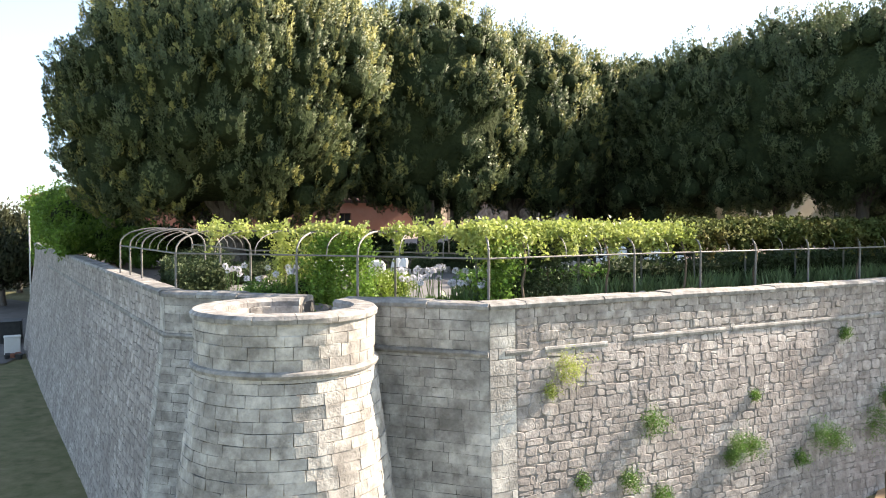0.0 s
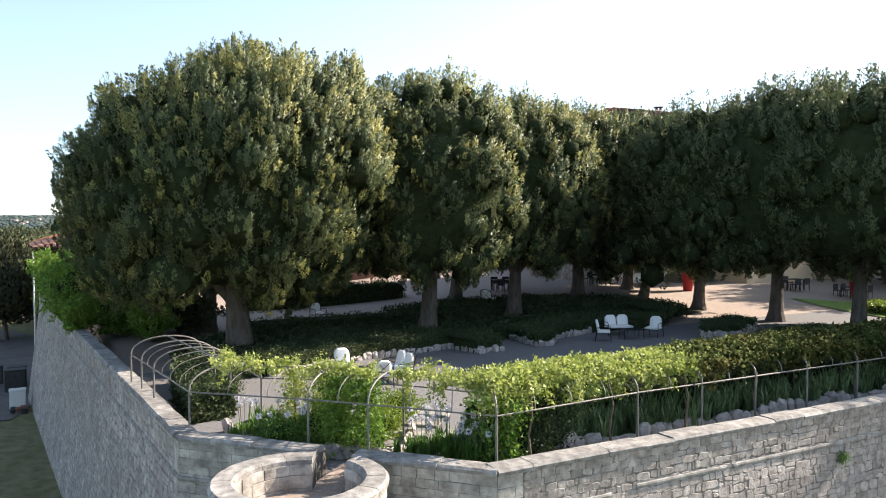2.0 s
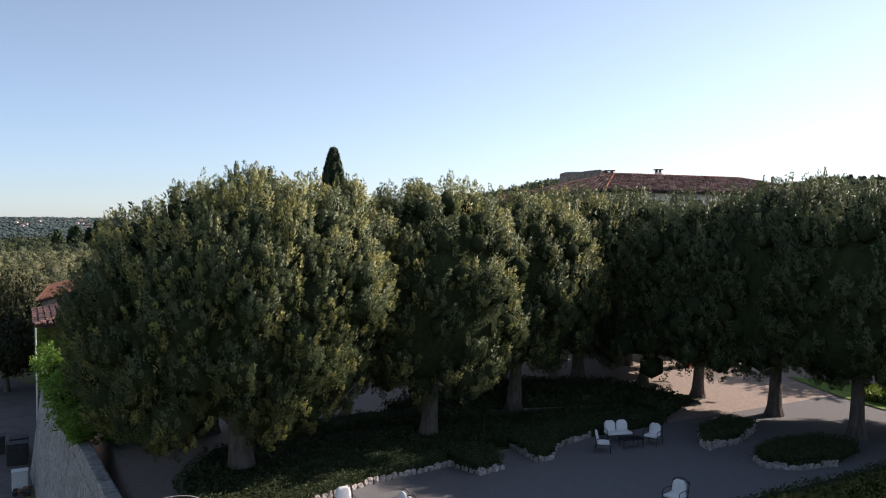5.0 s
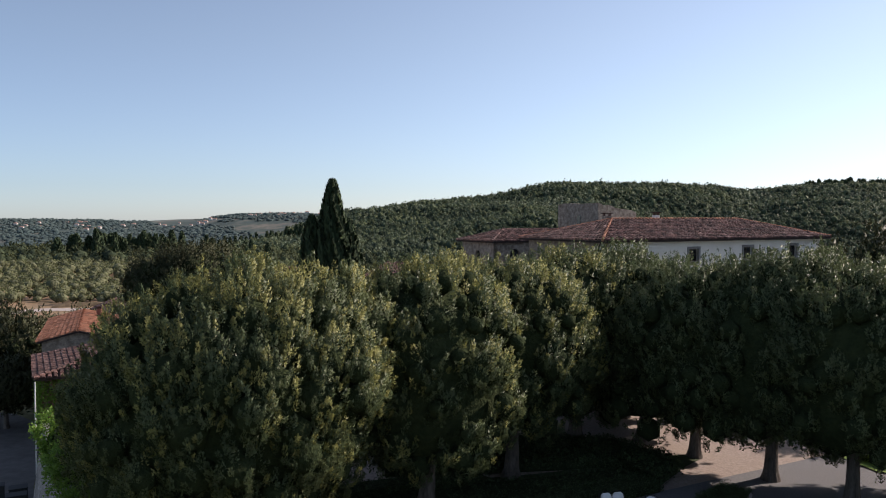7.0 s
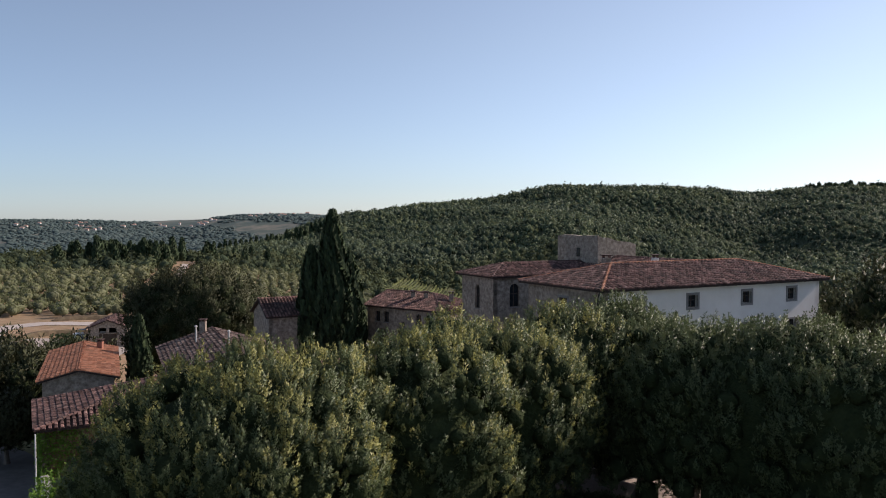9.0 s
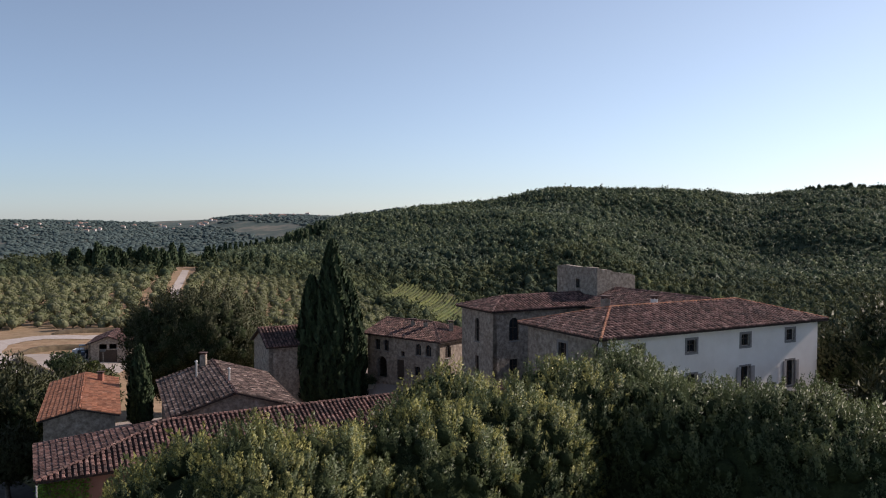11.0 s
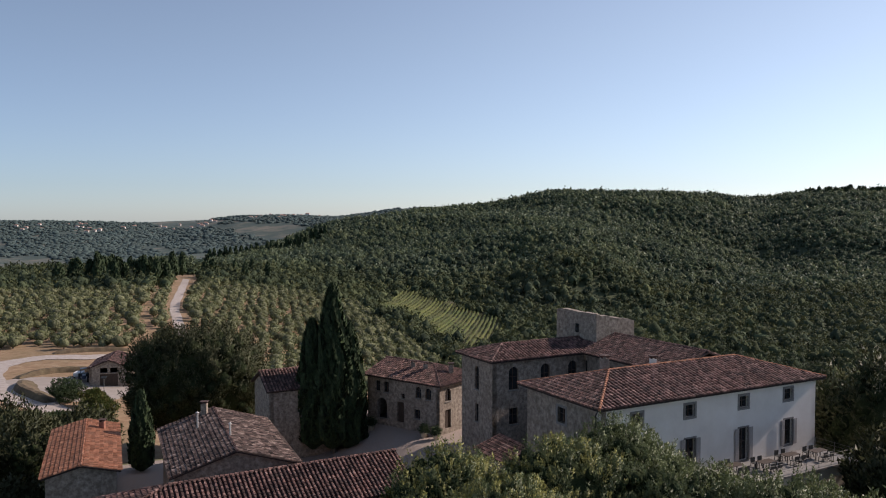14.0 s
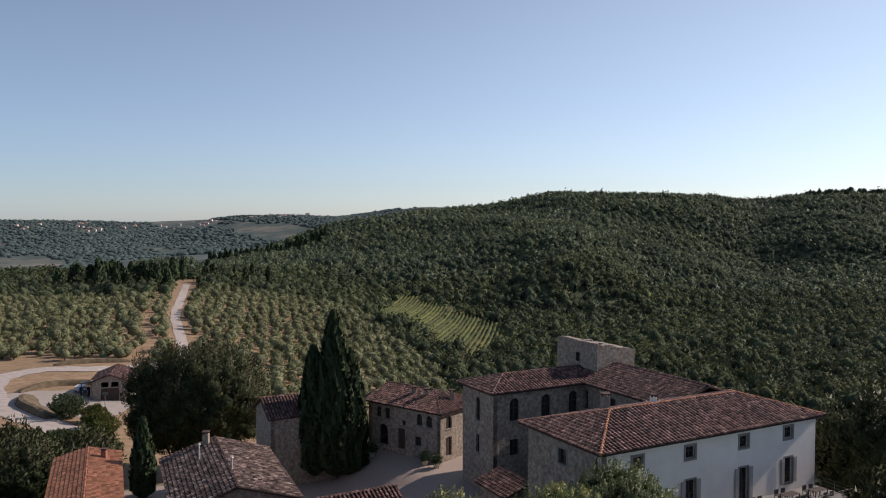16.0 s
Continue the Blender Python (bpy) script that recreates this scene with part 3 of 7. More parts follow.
    ms.lay(turret_face, gap, circ - gap, -4.4, TOPZ, (0.175, 0.225), (0.25, 0.56), gap=0.003, proud=0.011, jitter=0.006, seed=41)
    ms.close()
    fin = lambda s, z: (Vector((TC.x, TC.y, z)) + (turret_face(s, TOPZ)[0] - Vector((TC.x, TC.y, TOPZ))) * ((TR - 0.42) / TR), -(turret_face(s, TOPZ)[1]))
    mi = Masonry(tower, M_ASHLAR, "inner_block", 80)
    mi.lay(fin, gap, circ - gap, -0.32, TOPZ, (0.22, 0.28), (0.30, 0.5), gap=0.0035, proud=0.03, seed=43)
    mi.close()
    bm = bmesh.new()
    band(bm, [turret_face(gap + (circ - 2 * gap) * i / N, BANDZ) for i in range(N + 1)], BANDZ, 0.08)
    part("string_course", bm, M_COPING, tower)
    rnd = random.Random(5)
    for i in range(13):                                  # curved coping slabs
        s0 = gap + (circ - 2 * gap) * i / 13
        s1 = gap + (circ - 2 * gap) * (i + 1) / 13
        vs = []
        for k in range(6):
            s = s0 + 0.006 + (s1 - s0 - 0.012) * k / 5
            n = turret_face(s, TOPZ)[1]
            for r, h in ((TR + 0.05, 0), (TR + 0.06, 0.08), (TR, 0.14), (TR - 0.38, 0.145), (TR - 0.44, 0.09), (TR - 0.44, 0)):
                vs.append((TC.x + n.x * r, TC.y + n.y * r, TOPZ + h + rnd.uniform(-0.005, 0.005)))
        fs = [(6 * k + j, 6 * k + (j + 1) % 6, 6 * k + 6 + (j + 1) % 6, 6 * k + 6 + j) for k in range(5) for j in range(6)]
        fs += [(0, 1, 2, 3, 4, 5), (35, 34, 33, 32, 31, 30)]
        me = bpy.data.meshes.new("coping_stone")
        me.from_pydata(vs, [], fs)
        me.materials.append(M_COPING)
        ob = new("coping_stone", me)
        ob.parent = tower


# ---------------------------------------------------------------- trees
def leaf_cloud(rng, base, axis, length, width, droop=0.0):
    """Pointed leaves: base points, unit axes, lengths, widths -> verts (n,3,3)."""
    n = len(base)
    r = rng.normal(size=(n, 3))
    side = np.cross(axis, r)
    side /= np.linalg.norm(side, axis=1, keepdims=True) + 1e-9
    up = np.cross(side, axis)
    L, Wd = length[:, None], width[:, None]
    v = np.empty((n, 3, 3))
    v[:, 0] = base + axis * L * 0.15 - side * Wd * 0.6
    v[:, 1] = base + axis * L * 0.3 + side * Wd * 0.6 + up * Wd * 0.15
    v[:, 2] = base + axis * L
    return v


def unit(a):
    return a / (np.linalg.norm(a, axis=-1, keepdims=True) + 1e-9)


def lumps(dirs, rng, k=14, amp=0.16, power=9):
    """A lumpy radius over directions."""
    c = unit(rng.normal(size=(k, 3)))
    w = rng.uniform(0.5, 1.0, k)
    dots = np.clip(dirs @ c.T, 0, 1) ** power
    return 1 - amp * 0.6 + amp * 1.3 * np.max(dots * w, axis=1)


def ico(sub):
    bm = bmesh.new()
    bmesh.ops.create_icosphere(bm, subdivisions=sub, radius=1)
    vs = np.array([v.co[:] for v in bm.verts])
    fs = np.array([[v.index for v in f.verts] for f in bm.faces])
    bm.free()
    return vs, fs


def crown_skin(d, power=3.0):
    """Fuller shoulders below the middle, flat beneath: the reach of the crown in direction d."""
    q = np.linalg.norm(d[:, :2], axis=1)
    lo = np.clip(-d[:, 2], 0, 1)
    hi = np.clip(d[:, 2], 0, 1)
    return np.where(d[:, 2] < 0, 1 / np.maximum((q ** power + lo ** power) ** (1 / power), 0.5), 1 / np.maximum(q ** 2.2 + hi ** 2.2, 0.1) ** (1 / 2.2))


def tree_crown(name, rng, centre, radii, tufts, per, size, mats, parent, under=-0.9, lean=0.0, power=3.0):
    """Rounded boughs set close over a lumpy head, each clothed in upright leafy shoots, with dark gaps between."""
    centre, radii = np.array(centre), np.array(radii)
    big = float(radii[:2].mean())
    rb0 = max(0.75, 0.17 * big) if size < 0.245 else 0.22 * big
    num = int(4.4 * big * float(radii.mean()) / rb0 ** 2)
    k = np.arange(num) + 0.5
    ph = np.arccos(1 - 2 * k / num) + rng.normal(scale=0.5 * rb0 / big, size=num)
    th = k * 2.39996 + rng.normal(scale=0.5 * rb0 / big, size=num)
    d = np.stack([np.cos(th) * np.sin(ph), np.sin(th) * np.sin(ph), np.cos(ph)], 1)
    d = d[d[:, 2] > under]
    rb = rb0 * rng.uniform(0.65, 1.3, len(d))
    reach = lumps(d, rng, 16, 0.10) * crown_skin(d, power) * rng.uniform(0.93, 1.03, len(d))

    def leaning(q):
        q[:, 0] += lean * np.clip((q[:, 2] - centre[2]) / radii[2], -0.3, 1)
        return q
    bough = leaning(centre + d * (radii * reach[:, None] - rb[:, None] * 0.8))
    # shoots over the outer half of every bough
    who = rng.choice(len(d), int(tufts * 1.9), p=rb ** 2 / np.sum(rb ** 2))
    e = unit(rng.normal(size=(len(who), 3)) + d[who] * 0.55)
    ok = (np.sum(e * d[who], 1) > -0.15) | (e[:, 2] > 0.45)
    who, e = who[ok][:tufts], e[ok][:tufts]
    n_t = len(who)
    tl = size * rng.uniform(4.5, 11.0, n_t) * (0.75 + 0.5 * np.clip(e[:, 2], 0, 1))
    at = bough[who] + e * (rb[who] * rng.uniform(0.72, 1.0, n_t))[:, None] * np.array([1, 1, 1.2])
    ax = unit(e * 0.3 + d[who] * 0.2 + np.array([0, 0, 0.85]) + rng.normal(scale=0.14, size=e.shape))
    at = at - ax * (0.45 * tl)[:, None]
    n = n_t * per
    rep = np.repeat(np.arange(n_t), per)
    t = rng.random(n) ** 0.85
    swell = np.sin(np.pi * np.clip(t * 0.78 + 0.2, 0, 1)) + 0.08
    ring = unit(np.cross(ax[rep], rng.normal(size=(n, 3))))
    base = at[rep] + ax[rep] * (t * tl[rep])[:, None] + ring * (0.16 * tl[rep] * swell * rng.uniform(0.35, 1.0, n))[:, None]
    la = unit(ax[rep] + ring * 0.6 + rng.normal(scale=0.3, size=(n, 3)))
    ln = size * 1.55 * rng.uniform(0.65, 1.3, n)
    v = leaf_cloud(rng, base, la, ln, ln * rng.uniform(0.26, 0.42, n))
    # odds of the pale leaf: new growth, plus painted sunlight towards the crown's top
    young_lit = rng.random(len(d)) * 0.45 + 0.25 * np.clip(d[:, 2], 0, 1)
    tint = (rng.random(n_t) < young_lit[who])[rep] & (t > 0.2)
    face = unit(e[rep] * 0.85 + ring * 0.7 + d[who][rep] * 0.4)
    ob = part(name, leaf_mesh(name, v, face, mats, tint.astype(int) if isinstance(mats, list) else None, 0.15), None, parent)
    # inner shade as dark solids: the head itself and a core in every bough
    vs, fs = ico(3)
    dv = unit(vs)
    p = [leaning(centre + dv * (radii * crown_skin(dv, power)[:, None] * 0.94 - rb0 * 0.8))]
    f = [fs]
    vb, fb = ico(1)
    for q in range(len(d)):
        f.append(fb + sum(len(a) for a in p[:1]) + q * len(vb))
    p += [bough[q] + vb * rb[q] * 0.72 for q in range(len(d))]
    part("inner_foliage", mesh_from("inner_foliage", np.concatenate(p), np.concatenate(f), M_CORE_SHADE, smooth=True), None, parent)
    return ob


def trunk_mesh(rng, height, r0, crown_r, limbs=5):
    bm = bmesh.new()
    pts, rad = [], []
    dx, dy = rng.normal(scale=0.12, size=2)
    for i in range(7):
        t = i / 6
        pts.append((dx * t * 1.5 + 0.05 * math.sin(3 * t), dy * t * 1.5, -0.25 + t * (height + 0.25)))
        rad.append(r0 * (1 + 0.75 * math.exp(-t * 9)) * (1 - 0.3 * t))
    tube(bm, pts, rad, 12)
    for k in range(limbs):
        a = 2 * math.pi * k / limbs + rng.uniform(-0.4, 0.4)
        s = Vector(pts[rng.integers(4, 6)])
        q, rr = [], []
        for i in range(6):
            t = i / 5
            q.append(s + Vector((math.cos(a), math.sin(a), 0)) * (crown_r * 0.5 * t) + Vector((0, 0, crown_r * (0.6 * t + 0.15 * t * t))) + Vector(rng.normal(scale=0.08, size=3)) * (i > 0))
            rr.append(r0 * 0.5 * (1 - 0.75 * t))
        tube(bm, q, rr, 7)
    return bm


def oak(x, y, r, top, bottom, tufts, per, size, seed, label, squash=(1, 1), trunk_r=0.4, mats=None, shift=(0, 0), lean=0.0, power=3.0):
    rng = np.random.default_rng(seed)
    z = gz(x, y)
    e = empty("oak_tree", Matrix.Translation((x, y, z)), label, "tree", "trees")
    part("trunk", trunk_mesh(rng, bottom - z + 1.5, trunk_r, r), M_BARK, e)
    c = (shift[0], shift[1], (top + bottom) / 2 - z)
    tree_crown("crown", rng, c, (r * squash[0], r * squash[1], (top - bottom) / 2), tufts, per, size, mats or [M_LEAF, M_LEAF2], e, lean=lean, power=power)
    return e


def build_oaks():
    lb = "large evergreen oak with dense dark clipped crown"
    oak(-8.6, 32.0, 6.7, 12.0, 1.5, 5300, 62, 0.078, 101, "broad round evergreen oak with olive-tinted upper leaves", trunk_r=0.55, shift=(-0.1, 0.0), squash=(1.0, 0.95), lean=1.5)
    oak(-11.94, 38.5, 4.6, 9.4, 2.0, 450, 28, 0.24, 102, lb)
    oak(-0.93, 36.9, 4.9, 11.9, 1.9, 2400, 52, 0.088, 103, lb, trunk_r=0.45, shift=(-0.2, 0.0))
    oak(3.71, 42.05, 4.9, 11.8, 2.1, 2100, 50, 0.094, 104, lb)
    oak(8.32, 48.35, 5.4, 12.1, 2.1, 1800, 48, 0.105, 105, lb)
    oak(0.64, 48.5, 4.6, 11.2, 2.2, 1500, 40, 0.115, 106, lb)
    oak(12.4, 52.6, 4.9, 12.0, 1.8, 1100, 46, 0.12, 107, lb, mats=[M_LEAF, M_LEAF], trunk_r=0.36, power=7.0)
    oak(12.2, 47.8, 5.2, 11.4, 1.6, 1300, 48, 0.11, 108, lb, mats=[M_LEAF, M_LEAF], trunk_r=0.31, shift=(0.8, -0.8), power=7.0)
    oak(14.9, 45.4, 5.4, 11.6, 2.3, 1800, 50, 0.10, 109, lb, mats=[M_LEAF, M_LEAF], trunk_r=0.33, shift=(0.4, -1.5), power=7.0)
    oak(18.0, 42.0, 5.3, 12.3, 2.6, 1800, 50, 0.10, 110, lb, mats=[M_LEAF, M_LEAF], trunk_r=0.36, shift=(0.4, -1.4), power=7.0)
    oak(20.1, 37.5, 4.9, 11.9, 2.6, 1800, 50, 0.10, 111, lb, mats=[M_LEAF, M_LEAF], trunk_r=0.36, shift=(0.3, -1.0), power=7.0)
    oak(26.5, 39.5, 4.8, 12.0, 1.8, 650, 34, 0.25, 112, lb, mats=[M_LEAF, M_LEAF])
    # two unseen oaks beyond the right edge, added to shade the gravel court
    oak(26.5, 32.0, 5.0, 12.2, 1.8, 650, 34, 0.25, 113, lb, mats=[M_LEAF, M_LEAF])
    oak(33.0, 34.5, 5.0, 12.4, 1.8, 500, 30, 0.28, 114, lb, mats=[M_LEAF, M_LEAF])
    # below the walls to the west, beside the track
    for k, (x, y, r, top) in enumerate(((-49, 90, 4.2, 1.6), (-55, 97, 4.5, 2.0), (-45.5, 98, 4.0, 1.0), (-43, 76, 3.2, -1.2), (-52, 80, 3.6, -0.4))):
        oak(x, y, r, top, -4.6, 330, 26, 0.34, 120 + k, "dark evergreen tree beside the track", trunk_r=0.25, mats=[M_LEAF_OLD, M_LEAF_OLD])
    # round the villa's east side
    for k, (x, y, r, top) in enumerate(((36.5, 57, 5.5, 9.8), (42, 62, 6.0, 10.5), (45, 55, 5.5, 8.8), (43, 74, 6.5, 12.0))):
        oak(x, y, r, top, 0.8, 500, 28, 0.32, 130 + k, "dark evergreen tree beside the villa", mats=[M_LEAF_OLD, M_LEAF_OLD], trunk_r=0.4)
    # the great dark oak behind the stone houses
    oak(-37.0, 116.0, 10.6, 10.2, -6.0, 3300, 20, 0.24, 140, "very broad dark evergreen oak behind the houses", mats=[M_LEAF_OLD, M_LEAF_OLD], squash=(1.0, 0.8), trunk_r=0.9)


# ---------------------------------------------------------------- woodland and groves
def scatter_domes(name, xs, ys, rs, hs, sub, mat, label, category, rng, lift=0.35, jit=0.2, flat=True):
    vs, fs = ico(sub)
    if flat:
        keep = [f for f in fs if vs[f][:, 2].mean() > -0.12]
        fs = np.array(keep)
        used = np.unique(fs)
        remap = -np.ones(len(vs), int)
        remap[used] = np.arange(len(used))
        vs, fs = vs[used], remap[fs]
    n, k = len(xs), len(vs)
    zs = ground_z(xs, ys)
    j = 1 + rng.uniform(-jit, jit, (n, k, 1))
    ang = rng.uniform(0, 6.28, n)
    ca, sa = np.cos(ang)[:, None], np.sin(ang)[:, None]
    bx = vs[None, :, 0] * ca - vs[None, :, 1] * sa
    by = vs[None, :, 0] * sa + vs[None, :, 1] * ca
    v = np.stack([bx * rs[:, None], by * rs[:, None], np.broadcast_to(vs[None, :, 2], bx.shape) * hs[:, None]], -1) * j
    v += np.stack([xs, ys, zs + hs * lift], -1)[:, None, :]
    f = (fs[None] + (np.arange(n) * k)[:, None, None]).reshape(-1, 3)
    me = mesh_from(name, v.reshape(-1, 3), f, mat, smooth=True)
    ob = part(name, me, None, None)
    return tagged(ob, label, category, kind="stuff")


def scatter_leaves(name, xs, ys, rs, hs, per, rel, mat, label, category, rng, lift):
    """Leafy sprays over the heads of many trees."""
    n = len(xs) * per
    rep = np.repeat(np.arange(len(xs)), per)
    d = unit(rng.normal(size=(n, 3)))
    d[:, 2] = np.abs(d[:, 2]) * 1.2 - 0.2
    d = unit(d)
    knob = 1 + 0.16 * np.sin(d[:, 0] * 5 + rep * 1.7) * np.sin(d[:, 1] * 5 + rep * 2.3) + 0.10 * np.sin(d[:, 2] * 9 + d[:, 0] * 7 + rep)
    zs = ground_z(xs, ys) + hs * lift
    base = np.stack([xs, ys, zs], 1)[rep] + d * np.stack([rs, rs, hs], 1)[rep] * (knob * rng.uniform(0.8, 1.02, n))[:, None]
    ax = unit(d * 0.4 + np.array([0, 0, 0.12]) + rng.normal(scale=0.7, size=(n, 3)))
    ln = rs[rep] * rel * rng.uniform(0.6, 1.3, n)
    v = leaf_cloud(rng, base - ax * ln[:, None] * 0.3, ax, ln, ln * rng.uniform(0.5, 0.8, n))
    ob = part(name, leaf_mesh(name, v, d, mat, keep=0.4), None, None)
    return tagged(ob, label, category, kind="stuff")


def vineyard(x, y):
    across, along = (x + 1) * 0.993 - (y - 412) * 0.12, (y - 412) * 0.993 + (x + 1) * 0.12
    return (np.abs(across + 3 * wobble(x, y, 22, 6)) < 36) & (np.abs(along + 1.5 * across + 10 * wobble(x, y, 25, 8)) < 62)


def build_woods():
    rng = np.random.default_rng(55)
    for name, y0, y1, step, sub, r, per, rel in (("woodland", 128, 330, 5.4, 1, 2.9, 56, 0.34), ("woodland", 330, 560, 5.0, 1, 3.0, 26, 0.41), ("woodland", 560, 900, 5.2, 1, 3.1, 11, 0.54), ("woodland", 900, 1300, 6.2, 1, 3.6, 6, 0.7)):
        span = 0.62 * y1 + 60
        num = int(2 * span * (y1 - y0) / step ** 2 * 1.6)
        x = rng.uniform(-span, span, num)
        y = rng.uniform(y0, y1, num)
        sp = x - (-70 - (y - 120) * 0.22)
        ok = (np.abs(x) < 0.585 * y + 16)
        onroad = np.abs(x - road_x(y)) < 7
        grove = (sp < 95 + 12 * wobble(x, y, 30, 4)) & (y < 346 + 8 * wobble(x, y, 25, 2) + 60 * ss(-10, 20, x - road_x(y)))
        ok &= ~grove & ~vineyard(x, y) & ~(onroad & (y < 480))
        ok &= ~((x < -190 - 0.12 * (y - 400)) & (y > 560) & (wobble(x, y, 70, 9) > -0.1))
        ok &= ~((y < 150) & (x < 30))
        x, y = x[ok], y[ok]
        rs = r * (0.5 + 0.95 * rng.random(len(x)) ** 1.7)
        hs = rs * rng.uniform(0.8, 1.7, len(x))
        scatter_domes(name, x, y, rs * 0.8, hs * 0.8, sub, M_FOREST, "dense mixed green woodland covering the hillside", "woodland", rng, jit=0.25)
        scatter_leaves("woodland_sprays", x, y, rs, hs, per, rel, M_VALLEY_SHADE if y1 < 600 else M_WLEAF_HAZE, "leafy outer sprays of the hillside woodland", "woodland", rng, 0.35)
    # olive groves in rows either side of the white road
    gx, gy = np.meshgrid(np.arange(-260, 40, 4.7), np.arange(118, 420, 4.5))
    x = gx.ravel() + gy.ravel() * 0 + rng.uniform(-1.5, 1.5, gx.size)
    y = gy.ravel() + rng.uniform(-1.5, 1.5, gx.size)
    x = x - (y - 120) * 0.22
    sp = x - (-70 - (y - 120) * 0.22)
    ok = (sp < 95 + 12 * wobble(x, y, 30, 4)) & (np.abs(x) < 0.62 * y + 30)
    ok &= (np.abs(x - road_x(y)) > 4.4) & (y < 342 + 62 * ss(-10, 20, x - road_x(y)))
    ok &= ~((x - road_x(y) < -8.6) & (x - road_x(y) > -11.8))
    ok &= ~((y < 208) & (x < -45)) & ~((y < 150) & (x > -60))
    x, y = x[ok], y[ok]
    rs = 2.05 * rng.uniform(0.6, 1.25, len(x))
    hs = rs * rng.uniform(0.75, 1.1, len(x))
    scatter_domes("olive_grove", x, y, rs * 0.8, hs * 0.8, 1, M_OLIVE, "rows of grey-green olive trees on dry earth", "olive grove", rng, lift=1.1, jit=0.28, flat=False)
    scatter_leaves("olive_sprays", x, y, rs, hs, 84, 0.27, M_OLEAF, "silvery leafy sprays of the olive trees", "olive grove", rng, 0.9)
    vs, fs = [], []
    for a, b, r in zip(x, y, rs):
        z = gz(a, b)
        k = len(vs)
        for h, w in ((-0.1, 0.16), (r * 0.7, 0.1)):
            vs += [(a + w * c, b + w * d, z + h) for c, d in ((-1, -1), (1, -1), (1, 1), (-1, 1))]
        fs += [(k + q, k + (q + 1) % 4, k + 4 + (q + 1) % 4, k + 4 + q) for q in range(4)]
    ob = part("olive_trunks", mesh_from("olive_trunks", vs, fs, M_BARK), None, None)
    tagged(ob, "short grey trunks of the olive trees", "olive grove", kind="stuff")


def road_x(y):
    return np.interp(y, [200, 228, 300, 400, 460], [-70, -76, -103, -132, -150])

# ---------------------------------------------------------------- buildings
M_GLASS = material("dark_window_glass", [(0.012, 0.013, 0.015), (0.03, 0.032, 0.036)], 2, 0.08, 0, spec=0.6)
M_GREYSTONE = material("grey_sandstone", [(0.16, 0.15, 0.14), (0.24, 0.225, 0.21)], 6, 0.85, 0.3, 25)
M_BRICK = material("red_brick", [(0.22, 0.09, 0.06), (0.34, 0.15, 0.10)], 6, 0.9, 0.4, 20)
M_DARKWOOD = material("dark_stained_wood", [(0.035, 0.024, 0.018), (0.075, 0.052, 0.038)], 9, 0.7, 0.3, 30, stretch=(1, 1, 0.2))
M_SHUTTER = material("grey_painted_shutter", [(0.30, 0.27, 0.25), (0.38, 0.35, 0.33)], 6, 0.7, 0.2, 30)
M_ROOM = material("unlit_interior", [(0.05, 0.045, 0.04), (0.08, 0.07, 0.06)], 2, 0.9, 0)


def wall_panel(bm, L, z0, z1, thick, openings):
    """A wall in its own plane: x along, y inwards from 0 to thick, z up. openings: (x, z, w, h, arched)."""
    xs = sorted({0, L, *[o[0] - o[2] / 2 for o in openings], *[o[0] + o[2] / 2 for o in openings]})
    zs = sorted({z0, z1, *[o[1] for o in openings], *[o[1] + o[3] for o in openings]})

    def void(xa, xb, za, zb):
        xm, zm = (xa + xb) / 2, (za + zb) / 2
        return any(abs(xm - o[0]) < o[2] / 2 and o[1] < zm < o[1] + o[3] for o in openings)
    cell = {}
    for i in range(len(xs) - 1):
        for k in range(len(zs) - 1):
            cell[i, k] = not void(xs[i], xs[i + 1], zs[k], zs[k + 1])

    def quad(*p):
        bm.faces.new([bm.verts.new(q) for q in p])
    for (i, k), solid in cell.items():
        if not solid:
            continue
        a, b, c, d = xs[i], xs[i + 1], zs[k], zs[k + 1]
        quad((a, 0, c), (b, 0, c), (b, 0, d), (a, 0, d))
        quad((b, thick, c), (a, thick, c), (a, thick, d), (b, thick, d))
        if not cell.get((i - 1, k), False):
            quad((a, thick, c), (a, 0, c), (a, 0, d), (a, thick, d))
        if not cell.get((i + 1, k), False):
            quad((b, 0, c), (b, thick, c), (b, thick, d), (b, 0, d))
        if not cell.get((i, k - 1), False):
            quad((a, thick, c), (b, thick, c), (b, 0, c), (a, 0, c))
        if not cell.get((i, k + 1), False):
            quad((a, 0, d), (b, 0, d), (b, thick, d), (a, thick, d))
    for x, z, w, h, arched in openings:                  # spandrels of round heads
        if not arched:
            continue
        r = w / 2
        zc = z + h - r
        for sgn in (-1, 1):
            arc = [(x + sgn * r * math.cos(t * math.pi / 2 / 6), zc + r * math.sin(t * math.pi / 2 / 6)) for t in range(7)]
            poly = arc + [(x + sgn * r, z + h)]
            front = [bm.verts.new((px_, 0.001, pz)) for px_, pz in poly]
            back = [bm.verts.new((px_, thick, pz)) for px_, pz in poly]
            bm.faces.new(front)
            bm.faces.new(back[::-1])
            for q in range(6):
                bm.faces.new((front[q], front[q + 1], back[q + 1], back[q]))


def place_panel(a, b):
    """Matrix of a wall from a to b, outside on its right hand."""
    a, b = Vector((a[0], a[1], 0)), Vector((b[0], b[1], 0))
    d = (b - a).normalized()
    m = Matrix(((d.x, -d.y, 0, a.x), (d.y, d.x, 0, a.y), (0, 0, 1, 0), (0, 0, 0, 1)))
    return m


